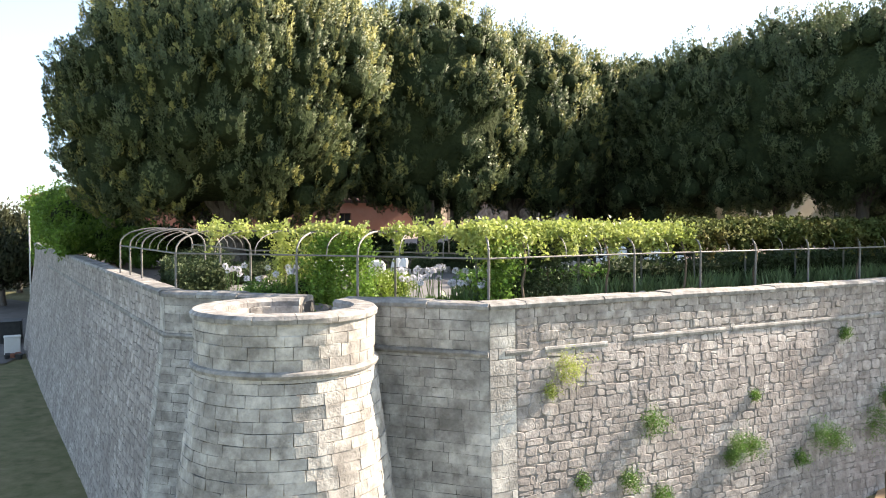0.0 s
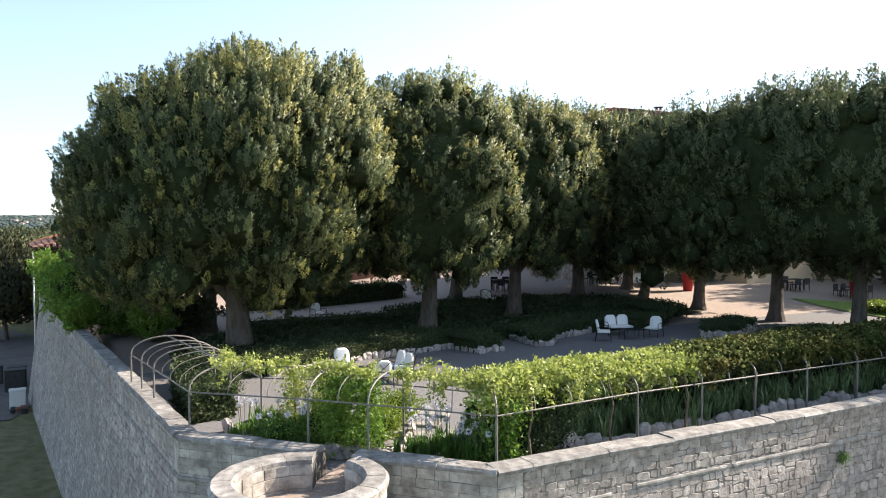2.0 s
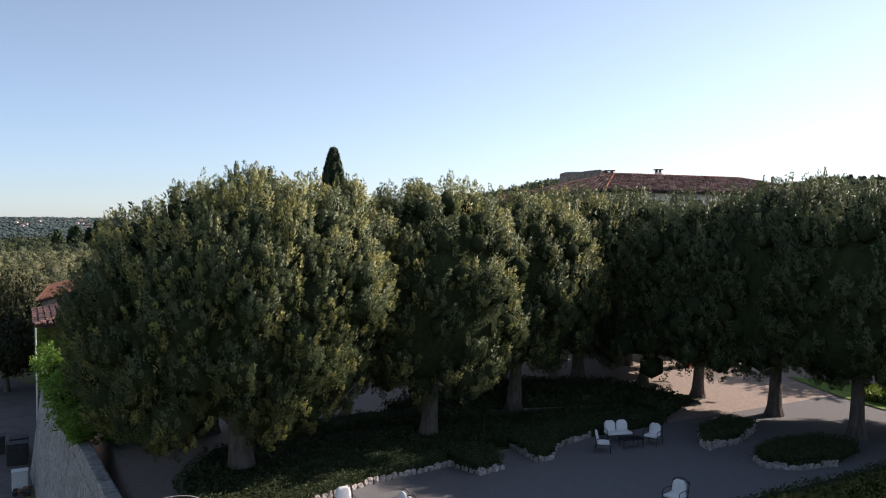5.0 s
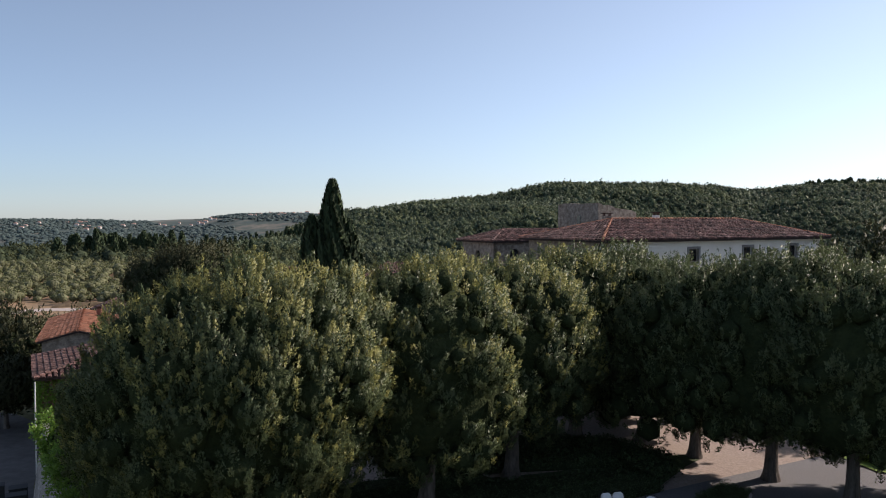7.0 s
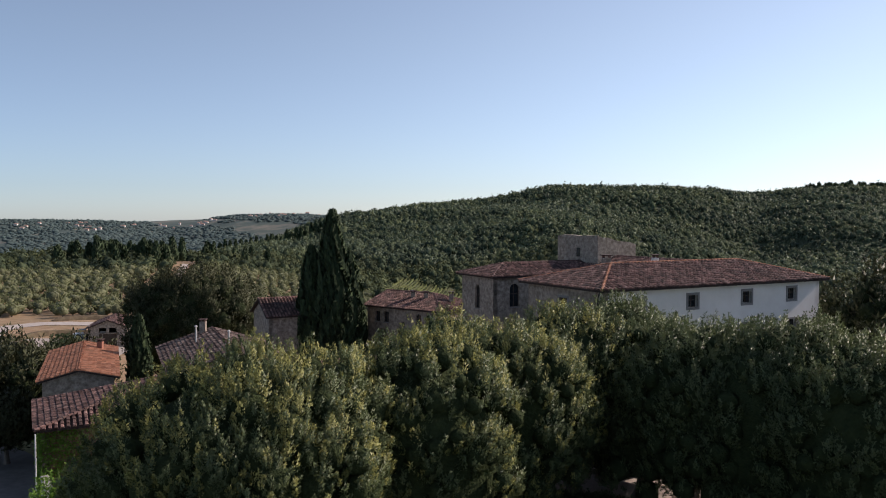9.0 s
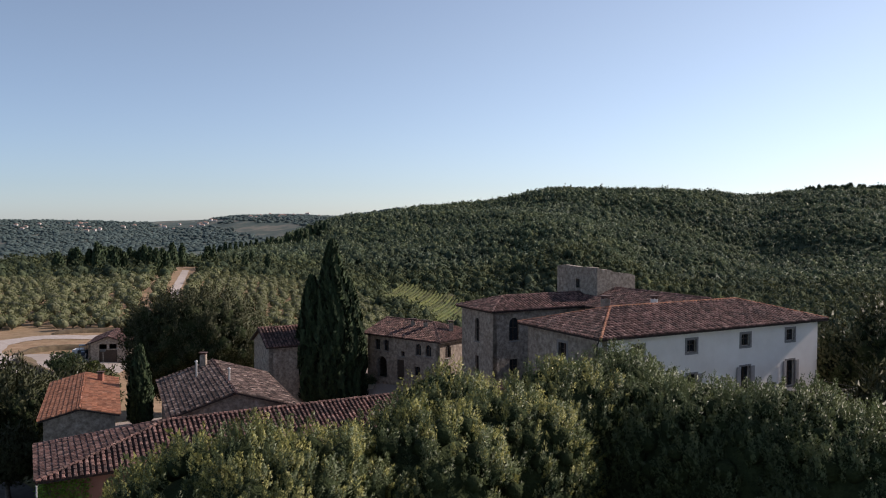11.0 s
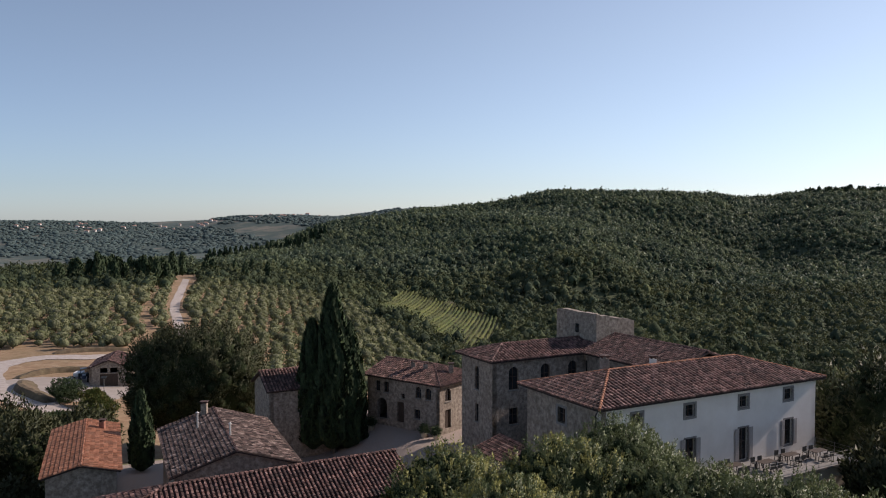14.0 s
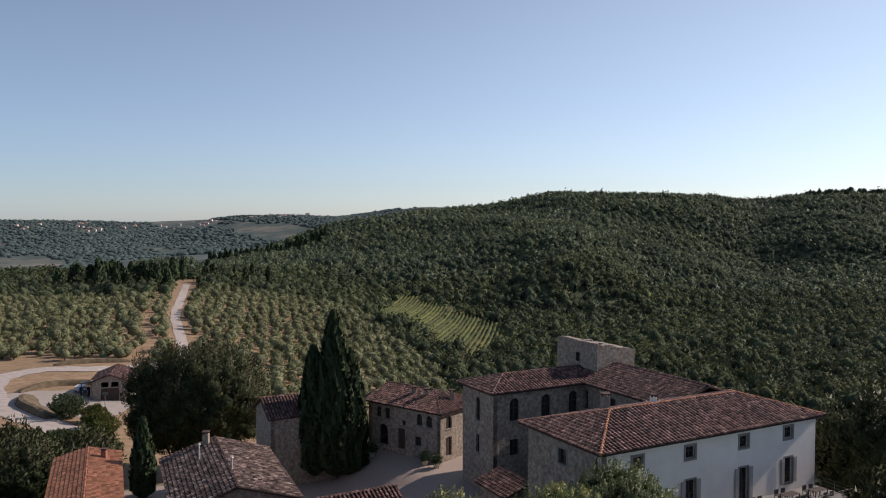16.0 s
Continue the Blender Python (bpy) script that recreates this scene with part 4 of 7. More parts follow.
def window(parent, m, x, z, w, h, frame_w=0.0, frame_mat=None, shutters=False, arched=False, depth=0.22, sill=True, label=""):
    """A window in a wall panel m: surround, casement bars, panes and optional open shutters."""
    e = part("window", rect_frame(x, z, w, h, 0.06, depth - 0.02, depth + 0.05, arched), M_DARKWOOD, parent)
    e.matrix_world = m
    bm = bmesh.new()
    for s in (-1, 1):
        box(bm, x + (s - 1) * w / 4 + 0.05, x + (s + 1) * w / 4 - 0.05, depth + 0.01, depth + 0.025, z + 0.05, z + h - 0.05)
    p = part("pane", bm, M_GLASS, e)
    bm = bmesh.new()
    box(bm, x - 0.035, x + 0.035, depth - 0.02, depth + 0.05, z + 0.03, z + h - 0.03)
    box(bm, x - w / 2 + 0.03, x + w / 2 - 0.03, depth - 0.015, depth + 0.045, z + h * 0.55, z + h * 0.55 + 0.05)
    part("glazing_bar", bm, M_DARKWOOD, e)
    if frame_w:
        part("surround", rect_frame(x, z - frame_w, w + 2 * frame_w, h + 2 * frame_w, frame_w, -0.04, 0.1, False), frame_mat, e, "grey stone surround")
    if sill:
        bm = bmesh.new()
        box(bm, x - w / 2 - frame_w - 0.08, x + w / 2 + frame_w + 0.08, -0.1, depth, z - frame_w - 0.09 * (frame_w == 0) - 0.06 * (frame_w > 0), z - frame_w - 0.005, bevel=0.01)
        part("sill", bm, frame_mat or M_GREYSTONE, e)
    if shutters:
        for s in (-1, 1):
            bm = bmesh.new()
            xa = x + s * (w / 2 + 0.06)
            xb = x + s * (w + 0.0)
            box(bm, min(xa, xb), max(xa, xb), -0.11, -0.06, z, z + h, bevel=0.006)
            for q in range(int(h / 0.14)):
                box(bm, min(xa, xb) + 0.06, max(xa, xb) - 0.06, -0.125, -0.105, z + 0.07 + q * 0.14, z + 0.15 + q * 0.14)
            part("shutter", bm, M_SHUTTER, e, "open grey louvred shutter")
    return e


def rect_frame(x, z, w, h, t, y0, y1, arched):
    bm = bmesh.new()
    box(bm, x - w / 2, x - w / 2 + t, y0, y1, z, z + h)
    box(bm, x + w / 2 - t, x + w / 2, y0, y1, z, z + h)
    box(bm, x - w / 2 + t, x + w / 2 - t, y0, y1, z, z + t)
    box(bm, x - w / 2 + t, x + w / 2 - t, y0, y1, z + h - t, z + h)
    return bm


def tiled_slope(vs, fs, poly, rnd, col=0.24, course=0.36, lift=0.05):
    """Half-round clay tiles over a plane polygon whose first edge is the eave."""
    p = [Vector(q) for q in poly]
    ex = (p[1] - p[0]).normalized()
    nrm = (p[1] - p[0]).cross(p[2] - p[0]).normalized()
    if nrm.z < 0:
        nrm = -nrm
    ey = nrm.cross(ex)
    if ey.z < 0:
        ey = -ey
    q2 = [((q - p[0]).dot(ex), (q - p[0]).dot(ey)) for q in p]
    x0, x1 = min(q[0] for q in q2), max(q[0] for q in q2)
    x = x0 + col / 2
    while x < x1:
        ys = []
        for (ax, ay), (bx, by) in zip(q2, q2[1:] + q2[:1]):
            if (ax - x) * (bx - x) < 0:
                ys.append(ay + (by - ay) * (x - ax) / (bx - ax))
        if len(ys) >= 2:
            lo, hi = min(ys), max(ys)
            y = lo - 0.08
            while y < hi - 0.05:
                y2 = min(y + course + 0.05, hi)
                ra, rb = col * rnd.uniform(0.35, 0.39), col * rnd.uniform(0.29, 0.33)
                hx, dx = rnd.uniform(-0.01, 0.01), rnd.uniform(-0.012, 0.012)
                k = len(vs)
                for yy_, r, up in ((y, ra, 0.035), (y2, rb, 0.0)):
                    for c, s in ((-1, 0), (-0.6, 0.75), (0.6, 0.75), (1, 0)):
                        vs.append(p[0] + ex * (x + dx + c * r) + ey * (yy_ + hx) + nrm * (lift * 0.2 + up + s * r * 1.15))
                fs += [(k, k + 1, k + 5, k + 4), (k + 1, k + 2, k + 6, k + 5), (k + 2, k + 3, k + 7, k + 6), (k, k + 3, k + 2, k + 1)]
                y += course
        x += col


def slab(vs, fs, poly, t):
    k = len(vs)
    n = len(poly)
    vs += [Vector(q) for q in poly] + [Vector(q) - Vector((0, 0, t)) for q in poly]
    fs += [tuple(range(k, k + n)), tuple(range(k + 2 * n - 1, k + n - 1, -1))]
    fs += [(k + i, k + n + i, k + n + (i + 1) % n, k + (i + 1) % n) for i in range(n)]


def roof(parent, slopes, ridges, mat, seed, thick=0.14, col=0.38, course=0.42):
    """Boards, tiles and ridge tiles over plane slopes."""
    rnd = random.Random(seed)
    vs, fs = [], []
    for s in slopes:
        slab(vs, fs, [Vector(q) - Vector((0, 0, 0.02)) for q in s], thick)
    me = bpy.data.meshes.new("roof")
    me.from_pydata([tuple(v) for v in vs], [], fs)
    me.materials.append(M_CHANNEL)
    r = new("roof", me)
    r.parent = parent
    vs, fs = [], []
    for s in slopes:
        tiled_slope(vs, fs, s, rnd, col, course)
    me = bpy.data.meshes.new("roof_tiles")
    me.from_pydata([tuple(v) for v in vs], [], fs)
    me.materials.append(mat)
    o = new("roof_tiles", me)
    o.parent = r
    o["kind"] = "stuff"
    bm = bmesh.new()
    for a, b in ridges:
        a, b = Vector(a), Vector(b)
        n = max(1, int((b - a).length / 0.4))
        for i in range(n):
            p, q = a + (b - a) * (i / n), a + (b - a) * ((i + 1.15) / n)
            tube(bm, [p + Vector((0, 0, 0.06 + rnd.uniform(-0.01, 0.01))), q + Vector((0, 0, 0.03))], [0.13, 0.11], 8)
    o = part("ridge_tiles", bm, M_TILE_NEW if mat == M_TILE_NEW or seed == 71 else M_TILE, r)
    return r


def hip_slopes(f, l, d, z0, rise, over, hips=(True, True), run=None):
    """Roof over a rectangle 0..l by 0..d placed by f(x, y, z); hips at the x=0 and x=l ends or gables."""
    a, b, c, e = f(-over, -over, z0), f(l + over, -over, z0), f(l + over, d + over, z0), f(-over, d + over, z0)
    run = run or (d / 2 + over)
    x0 = -over + run if hips[0] else -over
    x1 = l + over - run if hips[1] else l + over
    r0, r1 = f(x0, d / 2, z0 + rise), f(x1, d / 2, z0 + rise)
    slopes = [[a, b, r1, r0], [c, e, r0, r1]]
    ridges = [(r0, r1)]
    if hips[0]:
        slopes.append([e, a, r0])
        ridges += [(a, r0), (e, r0)]
    if hips[1]:
        slopes.append([b, c, r1])
        ridges += [(b, r1), (c, r1)]
    return slopes, ridges, (r0, r1)


def house(name, o, ang, l, d, z0, z1, mat, label, openings=((), (), (), ()), rise=1.6, over=0.45, hips=(True, True), roof_mat=None, seed=1, thick=0.5, run=None, roofed=True, window_kw=None):
    """A house on a rectangle: origin o at its front-left foot, x along ang. openings per wall: front, right, back, left,
    each (x, z, w, h, kind); kinds: w window, a arched window, d door, v void, s shuttered."""
    e = empty(name, Matrix.Translation((o[0], o[1], z0)), label, "house", "houses")
    ca, sa = math.cos(radians(ang)), math.sin(radians(ang))

    def f(x, y, z):
        return Vector((x * ca - y * sa, x * sa + y * ca, z - z0))
    cs = [f(0, 0, z0), f(l, 0, z0), f(l, d, z0), f(0, d, z0)]
    for i in range(4):
        a, b = cs[i], cs[(i + 1) % 4]
        L = (b - a).length
        m = place_panel(a, b)
        bm = bmesh.new()
        ops = [(x, z - z0, w, h, k in "av") for x, z, w, h, k in openings[i]]
        # butt the side walls between the front and back ones
        wall_panel(bm, L, 0.0 - 0.6, z1 - z0, thick, ops)
        wl = part("wall", bm, mat[i] if isinstance(mat, (list, tuple)) else mat, e)
        wl.matrix_local = m @ Matrix.Translation((0, 0.003 * (i % 2), 0))
        for x, z, w, h, k in openings[i]:
            kw = dict(window_kw or {})
            if k in "wa":
                wo = window(wl, Matrix.Identity(4), x, z - z0, w, h, arched=(k == "a"), **kw)
                wo.matrix_parent_inverse.identity()
                wo.matrix_local = Matrix.Identity(4)
            elif k == "s":
                wo = window(wl, Matrix.Identity(4), x, z - z0, w, h, 0.14, M_GREYSTONE, shutters=True, sill=False)
                wo.matrix_local = Matrix.Identity(4)
            elif k == "d":
                bm = bmesh.new()
                box(bm, x - w / 2, x + w / 2, 0.2, 0.27, z - z0, z - z0 + h)
                for q in range(4):
                    box(bm, x - w / 2 + 0.05 + q * w / 4, x - w / 2 + (q + 1) * w / 4 - 0.03, 0.18, 0.2, z - z0 + 0.1, z - z0 + h - 0.1)
                part("door", bm, M_DARKWOOD, wl, "dark wooden door")
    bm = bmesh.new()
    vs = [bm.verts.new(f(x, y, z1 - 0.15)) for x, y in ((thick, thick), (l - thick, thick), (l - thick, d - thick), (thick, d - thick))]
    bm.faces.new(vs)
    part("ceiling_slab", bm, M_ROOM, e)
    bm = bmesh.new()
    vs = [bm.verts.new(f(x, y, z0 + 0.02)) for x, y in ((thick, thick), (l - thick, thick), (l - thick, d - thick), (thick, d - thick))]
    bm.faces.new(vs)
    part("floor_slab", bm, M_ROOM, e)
    if roofed:
        slopes, ridges, rr = hip_slopes(f, l, d, z1 - over * 0.1, rise, over, hips, run)
        roof(e, slopes, ridges, roof_mat or M_TILE, seed)
        for k, on in enumerate(hips):                     # gable triangles
            if not on:
                x = 0.002 if k == 0 else l - 0.002
                xi = thick if k == 0 else l - thick
                bm = bmesh.new()
                va = [bm.verts.new(f(x, 0, z1)), bm.verts.new(f(x, d, z1)), bm.verts.new(f(x, d / 2, z1 + rise - 0.15))]
                vb = [bm.verts.new(f(xi, 0, z1)), bm.verts.new(f(xi, d, z1)), bm.verts.new(f(xi, d / 2, z1 + rise - 0.15))]
                bm.faces.new(va)
                bm.faces.new(vb)
                for q in range(3):
                    bm.faces.new((va[q], va[(q + 1) % 3], vb[(q + 1) % 3], vb[q]))
                part("gable", bm, mat if not isinstance(mat, (list, tuple)) else mat[0], e)
    return e, f


def chimney(parent, p, w, d, h, mat, cap=True):
    bm = bmesh.new()
    x, y, z = p
    box(bm, x - w / 2, x + w / 2, y - d / 2, y + d / 2, z - 0.6, z + h, bevel=0.02)
    ch = part("chimney", bm, mat, parent)
    bm = bmesh.new()
    for sx in (-1, 1):
        for sy in (-1, 1):
            box(bm, x + sx * (w / 2 - 0.1) - 0.06, x + sx * (w / 2 - 0.1) + 0.06, y + sy * (d / 2 - 0.1) - 0.06, y + sy * (d / 2 - 0.1) + 0.06, z + h, z + h + 0.2)
    box(bm, x - w / 2 - 0.1, x + w / 2 + 0.1, y - d / 2 - 0.1, y + d / 2 + 0.1, z + h + 0.2, z + h + 0.28, bevel=0.02)
    part("chimney_cap", bm, M_TILE, ch)
    return ch


def build_houses():
    A = 28
    # the villa: white front, stone side, U-shaped behind
    o = W(36.6, 44.0)
    fw = [(3.5, 10.7, 1.0, 0.95, "w"), (8.95, 10.75, 1.0, 0.95, "w"), (15.0, 10.8, 1.0, 0.95, "w"), (20.45, 10.85, 1.0, 0.95, "w"),
          (3.5, 6.4, 1.05, 2.5, "s"), (9.0, 6.4, 1.05, 2.6, "s"), (15.0, 6.4, 1.05, 2.7, "s"), (20.5, 6.95, 1.0, 2.2, "s"),
          (3.5, 1.4, 1.1, 1.9, "w"), (19.0, 1.4, 1.1, 1.9, "w")]
    lw = [(4.8, 10.3, 1.0, 1.2, "w"), (4.8, 6.4, 1.0, 1.7, "w")]
    villa, f = house("villa", o[:2], A, 24.0, 9.5, 0.2, 12.55, [M_PLASTER, M_PLASTER, M_STONEWALL, M_STONEWALL], "long three-storey white plastered villa with hipped tile roof", (fw, (), (), lw), rise=1.5, over=0.6, seed=71, window_kw=dict(frame_w=0.2, frame_mat=M_GREYSTONE, sill=False))
    chimney(villa, f(7.0, 8.0, 13.4), 0.7, 0.7, 0.9, M_STONEWALL)
    chimney(villa, f(10.3, 5.6, 13.85), 0.5, 0.5, 0.5, M_PLASTER)
    # rear wing
    o = W(41.4, 66.8)
    fw = [(2.6, 8.6, 1.2, 2.4, "a"), (6.6, 8.6, 1.2, 2.4, "a"), (10.2, 8.6, 1.2, 2.4, "a"), (2.6, 5.0, 1.1, 1.7, "w")]
    lw = [(3.2, 8.3, 0.9, 2.5, "a"), (3.2, 4.9, 0.7, 1.9, "w")]
    wing, f = house("villa_wing", o[:2], A, 13.5, 6.3, 1.4, 11.85, M_STONEWALL, "stone rear wing with arched upper windows", (fw, (), (), lw), rise=1.1, over=0.5, hips=(True, False), seed=72)
    # east range
    o = W(53.2, 53.8)
    lw = [(4.0, 8.9, 1.0, 2.0, "w"), (8.5, 8.9, 1.0, 2.0, "w")]
    rng_, f = house("villa_range", o[:2], A, 8.8, 17.0, 1.0, 11.85, M_STONEWALL, "stone east range with a gently pitched tile roof", ((), (), (), lw), roofed=False)
    za = 11.8
    sl = [[f(-0.5, 17.5, za), f(-0.5, -0.5, za), f(4.4, -0.5, za + 1.7), f(4.4, 17.5, za + 1.7)], [f(9.3, -0.5, za), f(9.3, 17.5, za), f(4.4, 17.5, za + 1.7), f(4.4, -0.5, za + 1.7)]]
    roof(rng_, sl, [(f(4.4, -0.5, za + 1.7), f(4.4, 17.5, za + 1.7))], M_TILE, 73)
    # tower
    o = W(55.0, 67.0)
    e = empty("tower", Matrix.Translation((o.x, o.y, 1.4)), "squat ruined stone tower with a sloping broken top", "tower")
    bm = bmesh.new()
    rnd = random.Random(8)
    loop = [(x, y) for (ax, ay), (bx, by) in zip(((0, 0), (5.4, 0), (5.4, 7.3), (0, 7.3)), ((5.4, 0), (5.4, 7.3), (0, 7.3), (0, 0))) for x, y in [(ax + (bx - ax) * k / 7, ay + (by - ay) * k / 7) for k in range(7)]]
    rings = []
    for inset, low in ((0, True), (0, False), (0.7, False), (0.7, None)):
        ring = []
        for q, (x, y) in enumerate(loop):
            top = 14.35 - 0.17 * x + random.Random(q).uniform(-0.1, 0.1)
            xi, yi = min(max(x, inset), 5.4 - inset), min(max(y, inset), 7.3 - inset)
            ring.append(bm.verts.new((xi, yi, 0 if low else (11.5 if low is None else top))))
        rings.append(ring)
    for r_, s_ in zip(rings, rings[1:]):
        for q in range(len(loop)):
            w = (q + 1) % len(loop)
            bm.faces.new((r_[q], r_[w], s_[w], s_[q]))
    bm.faces.new(rings[-1])
    bmesh.ops.remove_doubles(bm, verts=bm.verts, dist=0.001)
    bmesh.ops.rotate(bm, cent=(0, 0, 0), matrix=Matrix.Rotation(radians(A), 3, "Z"), verts=bm.verts)
    part("wall", bm, M_STONEWALL, e)
    bm = bmesh.new()
    box(bm, -0.06, 0.02, 3.1, 3.7, 12.0, 13.0)
    bmesh.ops.rotate(bm, cent=(0, 0, 0), matrix=Matrix.Rotation(radians(A), 3, "Z"), verts=bm.verts)
    part("window", bm, M_GLASS, e, "small dark window")
    # house across the courtyard
    o = (-0.2, 89.0)
    fw = [(1.7, 5.1, 0.85, 1.35, "a"), (3.2, 5.1, 0.85, 1.35, "a"), (5.6, 4.7, 0.5, 0.6, "w"), (8.3, 5.1, 0.8, 1.3, "w"), (9.7, 5.1, 0.8, 1.3, "w"),
          (9.0, 1.75, 1.6, 2.6, "v"), (6.0, 1.75, 1.1, 2.5, "d"), (3.4, 2.6, 0.9, 1.1, "w")]
    # seen from the front the wall runs from the far corner to the near one
    fw = [(11.4 - x, z, w, h, k) for x, z, w, h, k in fw]
    o = Vector((-0.2, 89.0, 0)) + Vector((math.cos(radians(142)), math.sin(radians(142)), 0)) * 11.4
    h2, f = house("courtyard_house", o[:2], -38, 11.4, 8.0, 1.6, 7.05, M_STONEWALL, "two-storey stone house with arched windows and chimneys", (fw, [(1.6, 4.9, 1.1, 1.5, "a"), (1.6, 1.7, 1.1, 2.2, "d")], (), ()), rise=1.5, over=0.45, hips=(False, True), seed=74)
    for x, y in ((5.2, 2.6), (7.2, 2.6), (10.0, 4.0)):
        chimney(h2, f(x, y, 7.9), 0.55, 0.5, 0.75, M_STONEWALL)
    # the long house beside the garden
    o = W(0.45, 58.85)
    fw = [(6.0, 0.4, 1.6, 2.3, "d"), (11.0, 0.9, 1.0, 1.5, "w"), (16.0, 0.3, 1.8, 2.4, "d"), (22.0, 0.9, 1.0, 1.5, "w")]
    h3, f = house("long_house", o[:2], A, 28.0, 8.9, -6.4, 3.4, [M_REDWASH, M_STONEWALL, M_STONEWALL, M_STONEWALL], "long low house with a hipped red tile roof beside the wall", (fw, (), (), [(2.0, -1.5, 0.9, 1.4, "w"), (6.0, -1.5, 0.9, 1.4, "w"), (4.0, -5.5, 1.2, 2.2, "d")]), rise=2.0, over=0.45, hips=(True, False), seed=75, run=9.2)
    # gabled house with the orange roof
    h4, f = house("gabled_house", (-29.9, 70.4), 113, 17.0, 5.9, -5.0, 3.3, M_STONEWALL, "gabled stone house with a bright orange tile roof", rise=0.85, over=0.4, hips=(False, False), roof_mat=M_TILE_NEW, seed=76)
    chimney(h4, f(14.0, 1.3, 3.6), 0.55, 0.5, 0.9, M_BRICK)
    # middle house
    h5, f = house("middle_house", (-13.3, 69.5), 113, 16.2, 10.4, -3.2, 4.3, M_STONEWALL, "stone house with a weathered grey-brown tile roof", ((), (), (), [(3.9, 3.0, 0.8, 0.9, "w")]), rise=1.75, over=0.45, hips=(False, False), seed=77, roof_mat=M_TILE_OLD)
    chimney(h5, f(15.0, 6.3, 5.6), 0.6, 0.6, 1.3, M_STONEWALL)
    for x, y, z, h in ((11.0, 7.4, 5.3, 1.6), (4.5, 5.1, 5.95, 1.2)):
        bm = bmesh.new()
        tube(bm, [f(x, y, z - 0.4), f(x, y, z + h)], 0.09, 10)
        fl = part("flue_pipe", bm, M_FLUE, h5, "pale thin flue pipe")
        bm = bmesh.new()
        tube(bm, [f(x, y, z + h), f(x, y, z + h + 0.06), f(x, y, z + h + 0.2)], [0.1, 0.19, 0.04], 10)
        part("cowl", bm, M_FLUE, fl)
    o = W(24.2, 88.0)
    h6, f = house("far_house", o[:2], A, 10.0, 6.5, -2.0, 6.4, M_STONEWALL, "plain stone house with a red tile roof behind cypresses", rise=1.8, over=0.4, hips=(False, False), seed=78)


build_walls()
build_houses()
build_oaks()
build_woods()

# ---------------------------------------------------------------- pergola
M_STEEL = material("weathered_steel_tube", [(0.13, 0.122, 0.112), (0.24, 0.225, 0.205)], 6, 0.65, 0.1, 30, metal=0.25)
M_WISTERIA = material("wisteria_leaf", [(0.050, 0.072, 0.020), (0.088, 0.103, 0.031), (0.128, 0.100, 0.036)], 0.8, 0.8, 0, island=0.14, detail=2.0, translucent=0.15, spec=0.05)
M_STEM = material("vine_stem", [(0.08, 0.06, 0.04), (0.16, 0.12, 0.085)], 12, 0.9, 0.5, 30)
M_BLADE = material("iris_blade", [(0.11, 0.18, 0.08), (0.20, 0.28, 0.12)], 2, 0.5, 0, island=0.3, translucent=0.25)
M_BLADE2 = material("agapanthus_leaf", [(0.06, 0.14, 0.025), (0.12, 0.22, 0.045)], 2, 0.45, 0, island=0.3, translucent=0.3)
M_LILAC = material("pale_lilac_petal", [(0.60, 0.59, 0.66), (0.78, 0.77, 0.82)], 4, 0.6, 0, island=0.15, translucent=0.3)
M_HEDGE = material("box_hedge_leaf", [(0.032, 0.050, 0.019), (0.060, 0.086, 0.033)], 2, 0.75, 0, island=0.3, translucent=0.15)
M_SHRUB = material("bright_shrub_leaf", [(0.13, 0.20, 0.025), (0.22, 0.30, 0.05)], 2, 0.5, 0, island=0.3, translucent=0.35)

RAIL, APEX, SPAN = 1.2, 1.72, 2.1
DIAG_D = Vector((CR[0] - CL[0], CR[1] - CL[1], 0)).normalized()
DIAG_N = Vector((-DIAG_D.y, DIAG_D.x, 0))
POSTS = [((-9.7, 23.4), 0), ((-9.0, 22.4), 0), ((-8.2, 21.2), 0), ((-6.3, 18.35), 1), ((-3.3, 17.55), 2), ((-1.87, 17.05), 2), ((0.94, 16.0), 3)]
POSTS += [(tuple(W(u, 13.95)[:2]), 4) for u in (12.48, 14.6, 16.55, 18.6, 20.8, 23.1, 25.5, 28.0, 30.6)]
INWARD = {0: Vector((CA, SA, 0)), 1: (Vector((CA, SA, 0)) + DIAG_N).normalized(), 2: DIAG_N, 3: (DIAG_N + Vector((-SA, CA, 0))).normalized(), 4: Vector((-SA, CA, 0))}


def hoop_point(p, n, a):
    """Point on a hoop that springs from the rail over p and crosses inwards; a from 0 to 1."""
    t = min(a, 1.12) * math.pi
    off = SPAN * 0.5 * (1 - math.cos(t))
    return Vector((p[0], p[1], 0)) + n * off + Vector((0, 0, RAIL + (APEX - RAIL) * max(0.0, math.sin(t)) ** 0.8))


